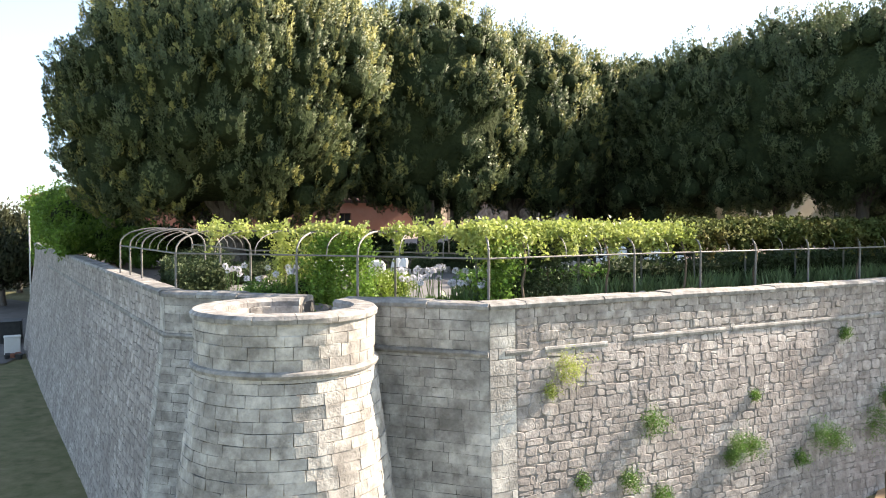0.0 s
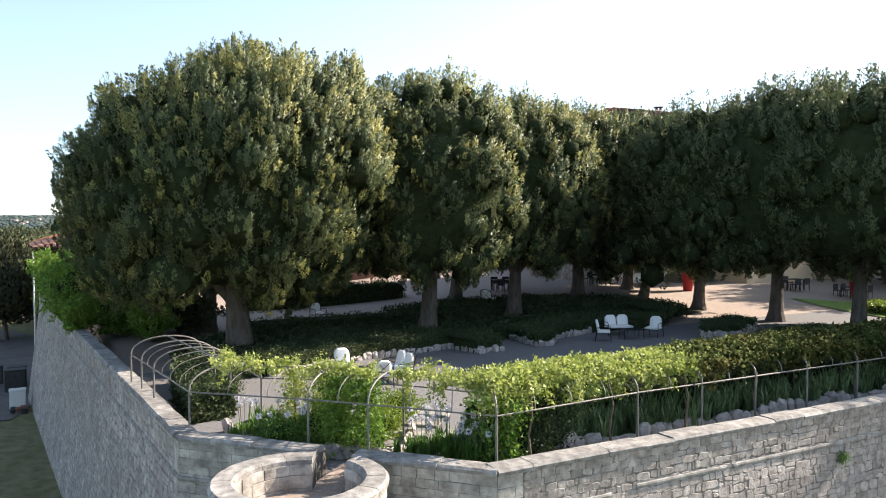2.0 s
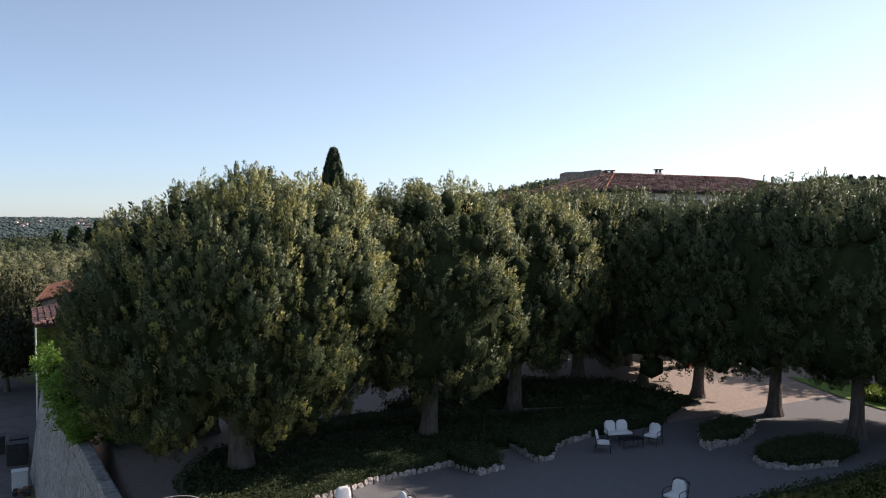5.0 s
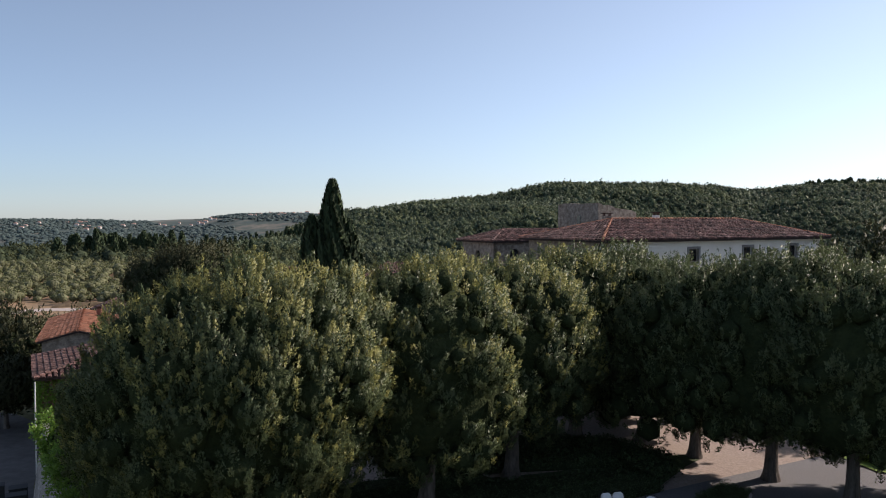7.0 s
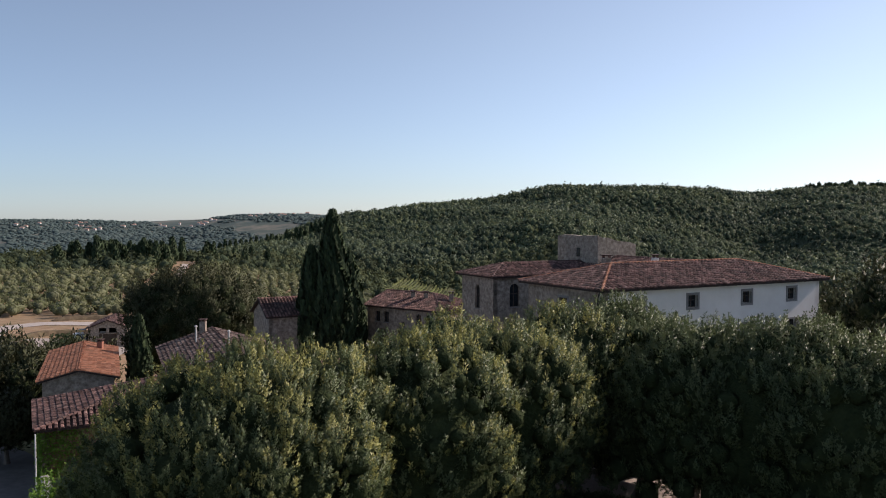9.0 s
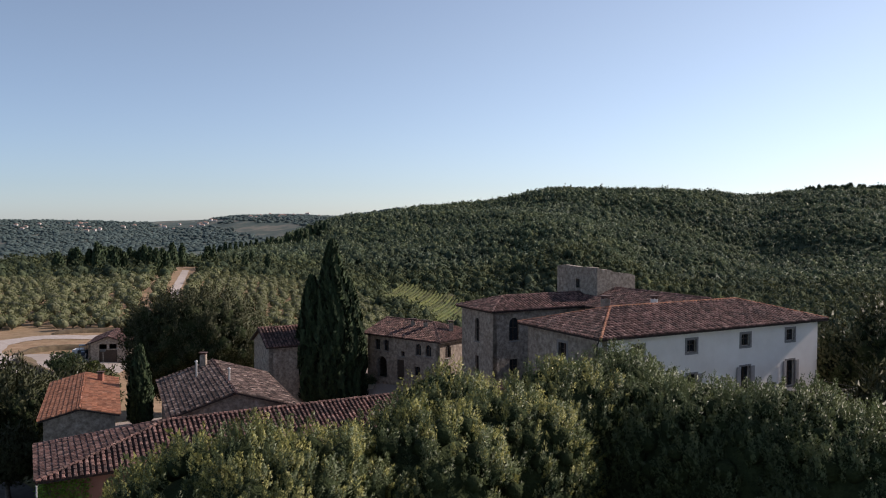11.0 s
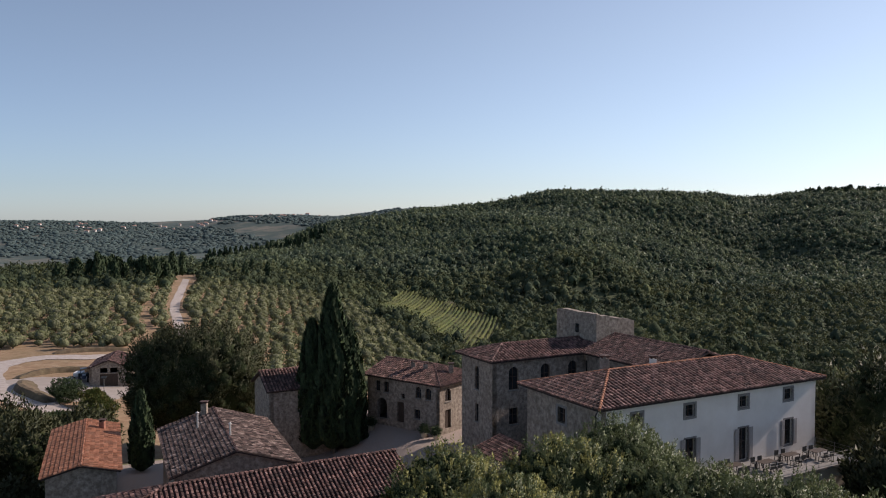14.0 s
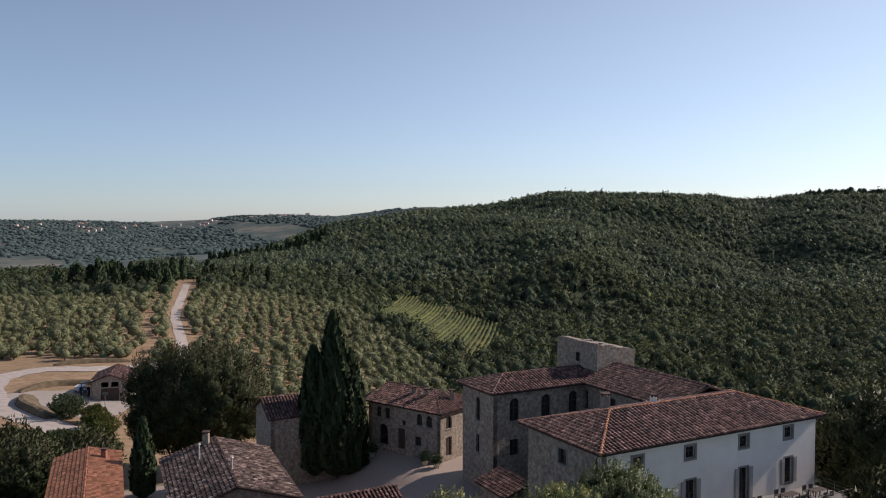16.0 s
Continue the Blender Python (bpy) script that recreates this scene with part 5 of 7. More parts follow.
def build_pergola():
    e = empty("pergola", Matrix.Translation((0, 0, -0.3)), "arched tubular steel pergola carrying climbing vines along the wall", "pergola")
    up = Vector((0, 0, 0.3))
    for (p, k) in POSTS:
        n = INWARD[k]
        bm = bmesh.new()
        tube(bm, [(p[0], p[1], -0.2), (p[0], p[1], RAIL + 0.3)], 0.028, 8)
        part("post", bm, M_STEEL, e)
        q = Vector((p[0], p[1], 0)) + n * SPAN
        bm = bmesh.new()
        tube(bm, [(q.x, q.y, -0.2), (q.x, q.y, RAIL + 0.3)], 0.028, 8)
        part("post", bm, M_STEEL, e)
    pts = []
    for (a, ka), (b, kb) in zip(POSTS, POSTS[1:]):
        A_, B_ = Vector((*a, 0)), Vector((*b, 0))
        m = max(1, round((B_ - A_).length / 0.95))
        for i in range(m):
            t = i / m
            pts.append((A_.lerp(B_, t), INWARD[ka].lerp(INWARD[kb], t).normalized(), i == 0))
    for p, n, main in pts:
        bm = bmesh.new()
        tube(bm, [hoop_point(p, n, a / 14) + up for a in range(15)], 0.024 if main else 0.012, 6)
        part("hoop", bm, M_STEEL, e)
    for a in (0, 0.5, 1.0):
        bm = bmesh.new()
        tube(bm, [hoop_point(p, n, a) + up for p, n, _ in pts], 0.02, 6)
        part("rail", bm, M_STEEL, e)
    return [(p, n) for p, n, _ in pts]


PERGOLA = build_pergola()


def along(s):
    """Point and inward direction at fraction s of the pergola."""
    x = s * (len(PERGOLA) - 1)
    i = min(int(x), len(PERGOLA) - 2)
    a, b = PERGOLA[i], PERGOLA[i + 1]
    return a[0].lerp(b[0], x - i), a[1].lerp(b[1], x - i).normalized()


def foliage(name, points, rng, per, size, mat, parent=None, spread=0.14, droop=0.2, ratio=(0.55, 0.8), face=None):
    """Clusters of leaves round the given points as one mesh."""
    at = np.asarray(points, dtype=float)
    n = len(at) * per
    rep = np.repeat(np.arange(len(at)), per)
    base = at[rep] + rng.normal(scale=spread, size=(n, 3))
    ax = unit(rng.normal(size=(n, 3)) + np.array([0, 0, -droop]))
    ln = size * rng.uniform(0.6, 1.4, n)
    v = leaf_cloud(rng, base, ax, ln, ln * rng.uniform(*ratio, n))
    me = mesh_from(name, v.reshape(-1, 3), np.arange(n * 3).reshape(n, 3), mat) if face is None else leaf_mesh(name, v, unit(np.array(face) + rng.normal(scale=0.35, size=(n, 3))), mat)
    return part(name, me, None, parent)


def build_vines():
    rng = np.random.default_rng(31)
    N = len(PERGOLA) - 1
    s_corner = 11.0 / N

    def stretch(label, s0, s1, canes, mat, hang, shoots, size=0.085, a_rng=(0.15, 0.9), lift=0.06, face=None, stems=0):
        """Canes that wander along the arches, shoots that stand up from them and tails that hang over the rail."""
        o = Vector(along((s0 + s1) / 2)[0])
        e = empty("climbing_vine", Matrix.Translation(o), label, "vine", "vines on the pergola")
        pts = []
        for k in range(canes):
            s, a = rng.uniform(s0, s1), rng.uniform(*a_rng)
            ds, da = rng.choice((-1, 1)) * 0.075 / N * rng.uniform(0.5, 1.2), rng.normal(scale=0.012)
            h = rng.uniform(-0.03, lift * 2.2)
            for i in range(int(rng.integers(10, 26))):
                s, a = s + ds, a + da + rng.normal(scale=0.01)
                if not (s0 - 0.3 / N < s < s1 + 0.3 / N and a_rng[0] - 0.06 < a < a_rng[1] + 0.06):
                    break
                p, n = along(min(max(s, 0), 1))
                q = hoop_point(p, n, a)
                pts.append((q.x, q.y, q.z + h + 0.07 * math.sin(s * N * 3.1 + k)))
        for k in range(hang + shoots):
            s = rng.uniform(s0, s1)
            p, n = along(s)
            down = k < hang
            q = hoop_point(p, n, rng.uniform(a_rng[0], a_rng[0] + 0.14) if down else rng.uniform(*a_rng))
            step = Vector((rng.normal(scale=0.02), rng.normal(scale=0.02), -0.07 if down else 0.055)) - n * (0.02 if down else 0.0)
            for i in range(int(rng.integers(2, 8 if down else 6))):
                q = q + step
                pts.append((q.x, q.y, q.z))
        foliage("foliage", np.array(pts) - np.array(o), rng, 7, size, mat, e, spread=0.055, ratio=(0.6, 0.9), face=face)
        for k in range(stems):
            p, n = along(s0 + (s1 - s0) * (k + 0.5) / stems)
            q = Vector(p) + n * 0.12
            bm = bmesh.new()
            tube(bm, [Vector((q.x + 0.04 * math.sin(i * 1.7 + k), q.y + 0.04 * math.cos(i * 2.1), -0.35 + i * 0.32)) - o for i in range(6)] + [hoop_point(p, n, 0.25) - o], [0.035 - 0.003 * i for i in range(7)], 6)
            part("stem", bm, M_STEM, e)
        return e
    sL, s1_, s2, s3, s4 = 5.6 / N, 11.4 / N, 15.2 / N, 21.8 / N, 1.0
    stretch("light green grapevine trained over the arches", sL, s1_, 24, M_VINE, 8, 26, a_rng=(0.42, 0.58), lift=0.02)
    stretch("loose light green grapevine trailing over the arches", 12.5 / N, s2, 18, M_VINE, 14, 16, a_rng=(0.30, 0.62), lift=0.02)
    stretch("thick sunlit grapevine trailing from the rail", s2 * 0.97, s3, 230, M_VINE, 70, 90, a_rng=(0.23, 0.85), stems=3)
    stretch("dark wisteria with bronze tips over the arches", s3 * 0.97, s4, 760, M_WISTERIA, 100, 90, size=0.095, a_rng=(0.19, 1.05), lift=0.10, face=(0.1, -0.35, 0.8), stems=4)
    # columns of climber down to the ground
    for s, off, w, cnt, mat, lab in ((8.6 / N, 1.5, 0.3, 150, M_VINE, "tall leafy climber rising from the bed"), (10.35 / N, 0.9, 0.34, 420, M_IVY, "dense green climber clothing a post"), (11.35 / N, 0.9, 0.40, 330, M_IVY, "dense rose bush with small leaves"),
                                     (9.5 / N, 1.5, 0.4, 200, M_VINE, "tall leafy climber rising from the bed"), (15.4 / N, 0.8, 0.42, 300, M_IVY, "dense green climber clothing a post"), (16.9 / N, 0.9, 0.45, 280, M_HEDGE, "dark climber under the vine")):
        p, n = along(s)
        o = Vector(p) + n * off
        e = empty("climber", Matrix.Translation((o.x, o.y, -0.3)), lab, "climber")
        z = rng.uniform(0.0, 1.85, cnt)
        w_ = w * (0.7 + 0.5 * np.sin(z * 2.2 + s * 40) ** 2)
        pts = np.stack([rng.normal(scale=0.6, size=cnt) * w_, rng.normal(scale=0.6, size=cnt) * w_, z], 1)
        foliage("foliage", pts, rng, 13, 0.075, mat, e, spread=0.10)
        bm = bmesh.new()
        tube(bm, [(0, 0, -0.1), (0.05, 0.03, 0.8), (0, 0.05, 1.7)], [0.04, 0.03, 0.02], 6)
        part("stem", bm, M_STEM, e)


build_vines()


# ---------------------------------------------------------------- beds
def blades_mesh(name, pts, rng, per, length, width, mat, lean=0.5, parent=None):
    """Tufts of strap leaves, each bent in three."""
    at = np.asarray(pts, dtype=float)
    n = len(at) * per
    rep = np.repeat(np.arange(len(at)), per)
    a = rng.uniform(0, 2 * math.pi, n)
    d = np.stack([np.cos(a), np.sin(a), np.zeros(n)], 1)
    side = np.stack([-np.sin(a), np.cos(a), np.zeros(n)], 1)
    L = length * rng.uniform(0.6, 1.25, n)[:, None]
    k = lean * rng.uniform(0.4, 1.3, n)[:, None]
    base = at[rep] + rng.normal(scale=0.05, size=(n, 3)) * np.array([1, 1, 0])
    up = np.array([0, 0, 1.0])
    p1 = base + up * L * 0.55 + d * L * 0.18 * k
    p2 = base + up * L * (0.95 - 0.25 * k) + d * L * 0.55 * k
    w = width * rng.uniform(0.7, 1.2, n)[:, None]
    v = np.stack([base - side * w * 0.4, base + side * w * 0.4, p1 + side * w * 0.5, p1 - side * w * 0.5, p2], 1)
    b = np.arange(n)[:, None] * 5
    f = np.concatenate([np.concatenate([b, b + 1, b + 2], 1), np.concatenate([b, b + 2, b + 3], 1), np.concatenate([b + 3, b + 2, b + 4], 1)])
    return part(name, mesh_from(name, v.reshape(-1, 3), f, mat), None, parent)


def edging(pts, group, seed, size=(0.22, 0.34), height=(0.22, 0.36), label="rough upright pale edging stone"):
    """A row of rough stones along a polyline."""
    rnd = random.Random(seed)
    for a, b in zip(pts, pts[1:]):
        a, b = Vector((*a, 0)), Vector((*b, 0))
        L = (b - a).length
        s = 0.0
        while s < L:
            w = rnd.uniform(*size)
            p = a.lerp(b, min(1, (s + w / 2) / L))
            bm = bmesh.new()
            bmesh.ops.create_icosphere(bm, subdivisions=2, radius=0.5)
            lean = rnd.uniform(-0.25, 0.25)
            h = rnd.uniform(*height)
            for v in bm.verts:
                c = v.co
                m = max(abs(c.x), abs(c.y), abs(c.z))
                c *= (0.5 / m) * 0.9 + 0.1
                c *= 1 + 0.42 * noise.noise(c * 2.2 + Vector((seed, s * 7, 1)))
                v.co = Vector((c.x * w * 1.05 + lean * c.z * w, c.y * rnd.uniform(0.14, 0.2) * 1.1, (c.z + 0.42) * h))
            d = b - a
            o = part("edging_stone", bm, M_RUBBLE, None)
            o.matrix_world = Matrix.Translation((p.x, p.y, gz(p.x, p.y) - 0.02)) @ Matrix.Rotation(math.atan2(d.y, d.x) + rnd.uniform(-0.12, 0.12), 4, "Z")
            tagged(o, label, "stone", group)
            s += w + rnd.uniform(0.01, 0.06)


def in_poly(x, y, poly):
    ok = np.zeros(len(x), bool)
    j = len(poly) - 1
    for i in range(len(poly)):
        xi, yi = poly[i]
        xj, yj = poly[j]
        c = ((yi > y) != (yj > y)) & (x < (xj - xi) * (y - yi) / (yj - yi + 1e-12) + xi)
        ok ^= c
        j = i
    return ok


def hedge(poly, h, label, rng, dens=95, size=0.075, mat=None, top_wobble=0.08):
    """A clipped mass over a polygon: a shade-dark body and a skin of small leaves."""
    px_, py_ = np.array(poly).T
    c = Vector((px_.mean(), py_.mean(), gz(px_.mean(), py_.mean())))
    e = empty("hedge", Matrix.Translation(c), label, "hedge", "garden hedges")
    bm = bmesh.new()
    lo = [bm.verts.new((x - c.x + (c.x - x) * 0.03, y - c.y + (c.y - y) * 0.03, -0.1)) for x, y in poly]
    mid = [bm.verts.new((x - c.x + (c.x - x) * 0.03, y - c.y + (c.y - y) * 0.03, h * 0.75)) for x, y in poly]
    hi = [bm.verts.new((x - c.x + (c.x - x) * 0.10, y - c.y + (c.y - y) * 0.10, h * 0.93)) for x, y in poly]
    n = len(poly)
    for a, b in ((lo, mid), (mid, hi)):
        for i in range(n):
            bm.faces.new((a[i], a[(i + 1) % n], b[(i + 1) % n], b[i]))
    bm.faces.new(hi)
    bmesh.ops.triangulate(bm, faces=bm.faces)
    part("inner_foliage", bm, M_CORE_SHADE, e)
    area = abs(np.dot(px_, np.roll(py_, 1)) - np.dot(py_, np.roll(px_, 1))) / 2
    m = int(area * dens * 1.6) + 50
    x = rng.uniform(px_.min(), px_.max(), m * 2)
    y = rng.uniform(py_.min(), py_.max(), m * 2)
    ok = in_poly(x, y, poly)
    x, y = x[ok][:m], y[ok][:m]
    top = np.stack([x - c.x, y - c.y, h * (0.95 + top_wobble * wobble(x, y, 0.4, 3)) + rng.normal(scale=0.02, size=len(x))], 1)
    sides = []
    for i in range(n):
        ax, ay = poly[i]
        bx, by = poly[(i + 1) % n]
        k = int(math.hypot(bx - ax, by - ay) * h * dens * 1.5)
        t = rng.random(k)
        sides.append(np.stack([ax + (bx - ax) * t - c.x, ay + (by - ay) * t - c.y, rng.uniform(0, h, k)], 1))
    foliage("foliage", np.concatenate([top] + sides), rng, 3, size, mat or M_HEDGE, e, spread=0.05, droop=-0.5)
    return e


def tuft_plant(name, x, y, rng, label, per, length, width, mat, n=1, r=0.2, category="plant", group=""):
    e = empty(name, Matrix.Translation((x, y, gz(x, y))), label, category, group)
    pts = np.stack([rng.normal(scale=r, size=n), rng.normal(scale=r, size=n), np.zeros(n)], 1)
    blades_mesh("leaves", pts, rng, per, length, width, mat, parent=e)
    return e


def agapanthus(x, y, rng, heads):
    e = tuft_plant("agapanthus", x, y, rng, "agapanthus with strap leaves and pale lilac flower heads", 26, 0.55, 0.05, M_BLADE2, 5, 0.22, "flower", "agapanthus clumps")
    for k in range(heads):
        a, r = rng.uniform(0, 6.28), rng.uniform(0, 0.45)
        h = rng.uniform(0.85, 1.2)
        tip = (r * math.cos(a) * 1.3, r * math.sin(a) * 1.3, h)
        bm = bmesh.new()
        tube(bm, [(r * math.cos(a) * 0.4, r * math.sin(a) * 0.4, 0), (r * math.cos(a), r * math.sin(a), h * 0.6), tip], 0.008, 5)
        st = part("flower_stem", bm, M_BLADE2, e)
        d = unit(rng.normal(size=(70, 3)))
        v = leaf_cloud(rng, np.array(tip) + d * 0.03, d, np.full(70, 0.062), np.full(70, 0.028))
        part("flower_head", mesh_from("flower_head", v.reshape(-1, 3), np.arange(210).reshape(70, 3), M_LILAC), None, st, "pale lilac flower head")


def shrub(x, y, r, h, rng, mat, label, z=None, size=0.07, count=None):
    z = gz(x, y) if z is None else z
    e = empty("shrub", Matrix.Translation((x, y, z)), label, "shrub")
    cnt = int((count or (420 * r * r + 150)) * 1.8)
    d = unit(rng.normal(size=(cnt, 3)))
    lr = lumps(d, rng, 14, 0.5, 14)
    p = d * np.array([r, r, h / 2]) * (lr * (1 - 0.3 * rng.random(cnt) ** 2))[:, None] + np.array([0, 0, h / 2])
    p = p[p[:, 2] > 0]
    foliage("foliage", p, rng, 7, size, mat, e, spread=0.07, droop=-0.4, ratio=(0.35, 0.6))
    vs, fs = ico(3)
    part("inner_foliage", mesh_from("inner_foliage", vs * np.array([r, r, h / 2]) * 0.55 + np.array([0, 0, h / 2]), fs, M_CORE_SHADE), None, e)
    return e


def build_beds():
    rng = np.random.default_rng(91)
    # iris border behind the front wall
    for k in range(40):
        u = 9.0 + k * 0.5
        for v in (15.0, 15.5, 16.0):
            p = W(u + rng.uniform(-0.2, 0.2), v + rng.uniform(-0.15, 0.15))
            tuft_plant("iris", p.x, p.y, rng, "clump of upright grey-green iris leaves", 16, 0.9, 0.05, M_BLADE, 3, 0.16, "plant", "iris border")
    edging([tuple(W(9.0 + i, 14.6 + 0.12 * math.sin(i * 1.3))[:2]) for i in range(0, 22, 2)], "stones edging the iris border", 61, (0.3, 0.55), (0.35, 0.6), "large rough grey edging stone")
    for x, y, n in ((-5.2, 19.2, 5), (-4.4, 18.7, 4), (-3.6, 18.5, 6), (-2.9, 18.6, 4), (-0.7, 17.9, 8), (-0.1, 17.8, 7), (-0.3, 18.7, 6), (0.5, 17.4, 6), (1.0, 17.3, 5)):
        agapanthus(x, y, rng, n)
    for x, y in ((-4.6, 18.9), (-4.2, 19.3), (-0.9, 17.8), (0.5, 17.3), (1.3, 17.5)):
        tuft_plant("agapanthus", x, y, rng, "agapanthus clump with green strap leaves", 26, 0.6, 0.05, M_BLADE2, 6, 0.25, "flower", "agapanthus clumps")
    shrub(-1.75, 19.6, 0.55, 0.9, rng, M_SHRUB, "small clipped bright green shrub beside the steps")
    shrub(-1.35, 21.0, 0.6, 1.0, rng, M_SHRUB, "small clipped bright green shrub beside the path")
    shrub(-3.3, 18.9, 0.6, 1.1, rng, M_IVY, "leafy green bush in the bed")
    shrub(-4.2, 18.7, 0.75, 0.8, rng, M_BLADE2, "leafy green bush in the bed")
    shrub(-7.6, 24.4, 1.1, 1.5, rng, M_HEDGE, "dark rounded shrub beside the path", count=900)
    shrub(1.9, 17.5, 0.6, 1.1, rng, M_HEDGE, "dark leafy shrub under the vine")
    edging([(-6.0, 20.3), (-4.6, 18.4), (-3.0, 18.0), (-1.9, 17.9)], "stones edging the corner bed", 62, (0.25, 0.45), (0.25, 0.42))
    edging([(-1.6, 17.6), (-1.1, 18.6), (-1.0, 20.2)], "stones edging the corner bed", 63, (0.3, 0.5), (0.2, 0.35))
    edging([(2.0, 17.0), (5.0, 18.6)], "stones edging the iris border", 64, (0.25, 0.5), (0.25, 0.4))
    # clipped hedges round the gravel court and their stones
    A_ = [(-6.4, 27.4), (-3.3, 30.8), (0.2, 33.3), (1.35, 32.0), (2.4, 32.8), (1.9, 34.6), (-0.4, 35.4), (-4.6, 33.2), (-8.0, 29.2)]
    B_ = [(3.0, 35.9), (4.05, 33.7), (4.7, 34.1), (5.15, 35.9), (7.0, 37.6), (11.5, 40.0), (10.9, 41.3), (5.4, 38.7)]
    C_ = [(12.07, 36.1), (12.2, 35.6), (14.0, 36.6), (15.7, 38.9), (14.6, 39.9), (12.6, 38.0)]
    D_ = [(13.7, 34.0), (13.75, 32.9), (15.0, 32.6), (16.9, 33.2), (19.0, 35.2), (17.6, 36.2), (15.4, 35.6)]
    for poly in (A_, B_, C_, D_):
        hedge(poly, 0.62, "low dark clipped box hedge edged with stones", rng)
    edging(A_[:5], "stones edging the gravel court", 65)
    edging(B_[:5], "stones edging the gravel court", 66)
    edging([C_[5]] + C_[:4], "stones edging the gravel court", 67, (0.25, 0.42), (0.3, 0.5))
    edging(D_[:4], "stones edging the gravel court", 68)
    hedge([(-9, 35.5), (-4, 38.2), (2.5, 40.6), (2.0, 41.8), (-4.5, 39.6), (-9.5, 36.8)], 0.8, "low dark clipped hedge beneath the oaks", rng, 60, 0.09)
    hedge([(-8.0, 29.2), (-4.6, 33.2), (-0.4, 35.4), (3.0, 35.9), (5.4, 38.7), (10.9, 41.3), (10.2, 43.0), (2.5, 40.6), (-4.0, 38.2), (-10.8, 34.6), (-10.9, 30.5), (-8.6, 26.4), (-6.4, 27.4)], 0.5, "dark shade-loving ground cover beneath the oaks", rng, 34, 0.11)
    hedge([(11.5, 40.0), (13.3, 42.5), (13.2, 44.5), (12.0, 46.0), (10.4, 48.0), (5.0, 48.5), (0.0, 46.0), (-3.5, 41.5), (2.5, 42.2), (10.2, 43.2)], 0.42, "dark shade-loving shrubs beneath the oaks", rng, 26, 0.13)
    hedge([(-7.1, 20.9), (-6.1, 21.8), (-8.2, 26.8), (-9.3, 26.3), (-8.4, 23.4)], 1.0, "dark leafy border along the garden path", rng, 70, 0.10, None, 0.2)
    hedge([(-12.0, 46.8), (-2.6, 51.6), (-3.1, 52.6), (-12.5, 47.8)], 1.35, "tall dark clipped hedge behind the oaks", rng, 50, 0.11)
    for u0, u1, v0, v1, h in ((9.6, 13.6, 16.3, 17.3, 0.95), (13.8, 19.0, 16.3, 17.9, 1.0), (19.2, 31.0, 16.3, 18.4, 1.15)):
        hedge([tuple(W(u, v)[:2]) for u, v in ((u0, v0), (u1, v0), (u1, v1), (u0, v1))], h, "dense dark leafy plants under the vine arches", rng, 60, 0.10, M_BLADE2 if u0 < 12 else M_HEDGE, 0.2)
    for k in range(26):
        x, y = rng.uniform(-5.2, -2.2), 0
        y = 18.55 + rng.uniform(0.0, 1.6) + max(0, -x - 4.2) * 0.9
        tuft_plant("agapanthus", x, y, rng, "agapanthus clump with green strap leaves", 24, 0.55, 0.05, M_BLADE2, 4, 0.2, "flower", "agapanthus clumps")
    # slabs of the path down to the turret
    for k, (x, y, w, dd) in enumerate(((-1.25, 18.9, 0.9, 0.5), (-1.0, 19.9, 0.9, 0.5), (-0.75, 20.9, 1.0, 0.5), (-0.5, 22.0, 1.0, 0.5))):
        bm = bmesh.new()
        box(bm, -w / 2, w / 2, -dd / 2, dd / 2, -0.06, 0.07, bevel=0.02)
        o = part("step_slab", bm, M_COPING, None)
        o.matrix_world = Matrix.Translation((x, y, -0.3)) @ Matrix.Rotation(radians(-15), 4, "Z")
        tagged(o, "pale stone slab step in the garden path", "step", "garden path steps")
    # dark soil of the beds
    for k, poly in enumerate(([(8.6, 14.7), (31, 14.7), (31, 16.4), (9.2, 16.5)], None)):
        pts = [W(u, v) for u, v in poly] if poly else [Vector(p) for p in ((-6.0, 20.2, 0), (-4.6, 18.5, 0), (-3.0, 18.1, 0), (-1.9, 18.0, 0), (-1.9, 20.4, 0), (-3.4, 21.4, 0), (-5.4, 21.4, 0))]
        bm = bmesh.new()
        lo = [bm.verts.new((p.x, p.y, -0.32)) for p in pts]
        hi = [bm.verts.new((p.x, p.y, -0.19)) for p in pts]
        bm.faces.new(hi)
        for i in range(len(pts)):
            j = (i + 1) % len(pts)
            bm.faces.new((lo[i], lo[j], hi[j], hi[i]))
        structure("soil_bed", bm, M_FLOOR, "dark planted soil of a garden bed", "bed")


build_beds()


# ---------------------------------------------------------------- garden furniture
M_IRON = material("black_iron", [(0.012, 0.012, 0.013), (0.03, 0.03, 0.032)], 12, 0.5, 0.1, 40, metal=0.5)
M_CUSHION = material("white_cushion", [(0.70, 0.69, 0.66), (0.80, 0.79, 0.76)], 5, 0.9, 0.15, 60)
M_RED = material("red_planter", [(0.30, 0.014, 0.018), (0.38, 0.02, 0.022)], 3, 0.4, 0)


def cushion(w, d, t, m, round_top=False):
    bm = bmesh.new()
    bmesh.ops.create_cube(bm, size=1)
    bmesh.ops.subdivide_edges(bm, edges=bm.edges[:], cuts=5, use_grid_fill=True)
    for v in bm.verts:
        x, y, z = v.co * 2
        puff = 1 - 0.35 * max(abs(x), abs(y)) ** 4
        if round_top and y > 0:
            x *= math.sqrt(max(0.12, 1 - 0.75 * y ** 3))
        v.co = Vector((x * w / 2, y * d / 2, z * t / 2 * puff))
    bmesh.ops.transform(bm, matrix=m, verts=bm.verts)
    for f in bm.faces:
        f.smooth = True
    return bm


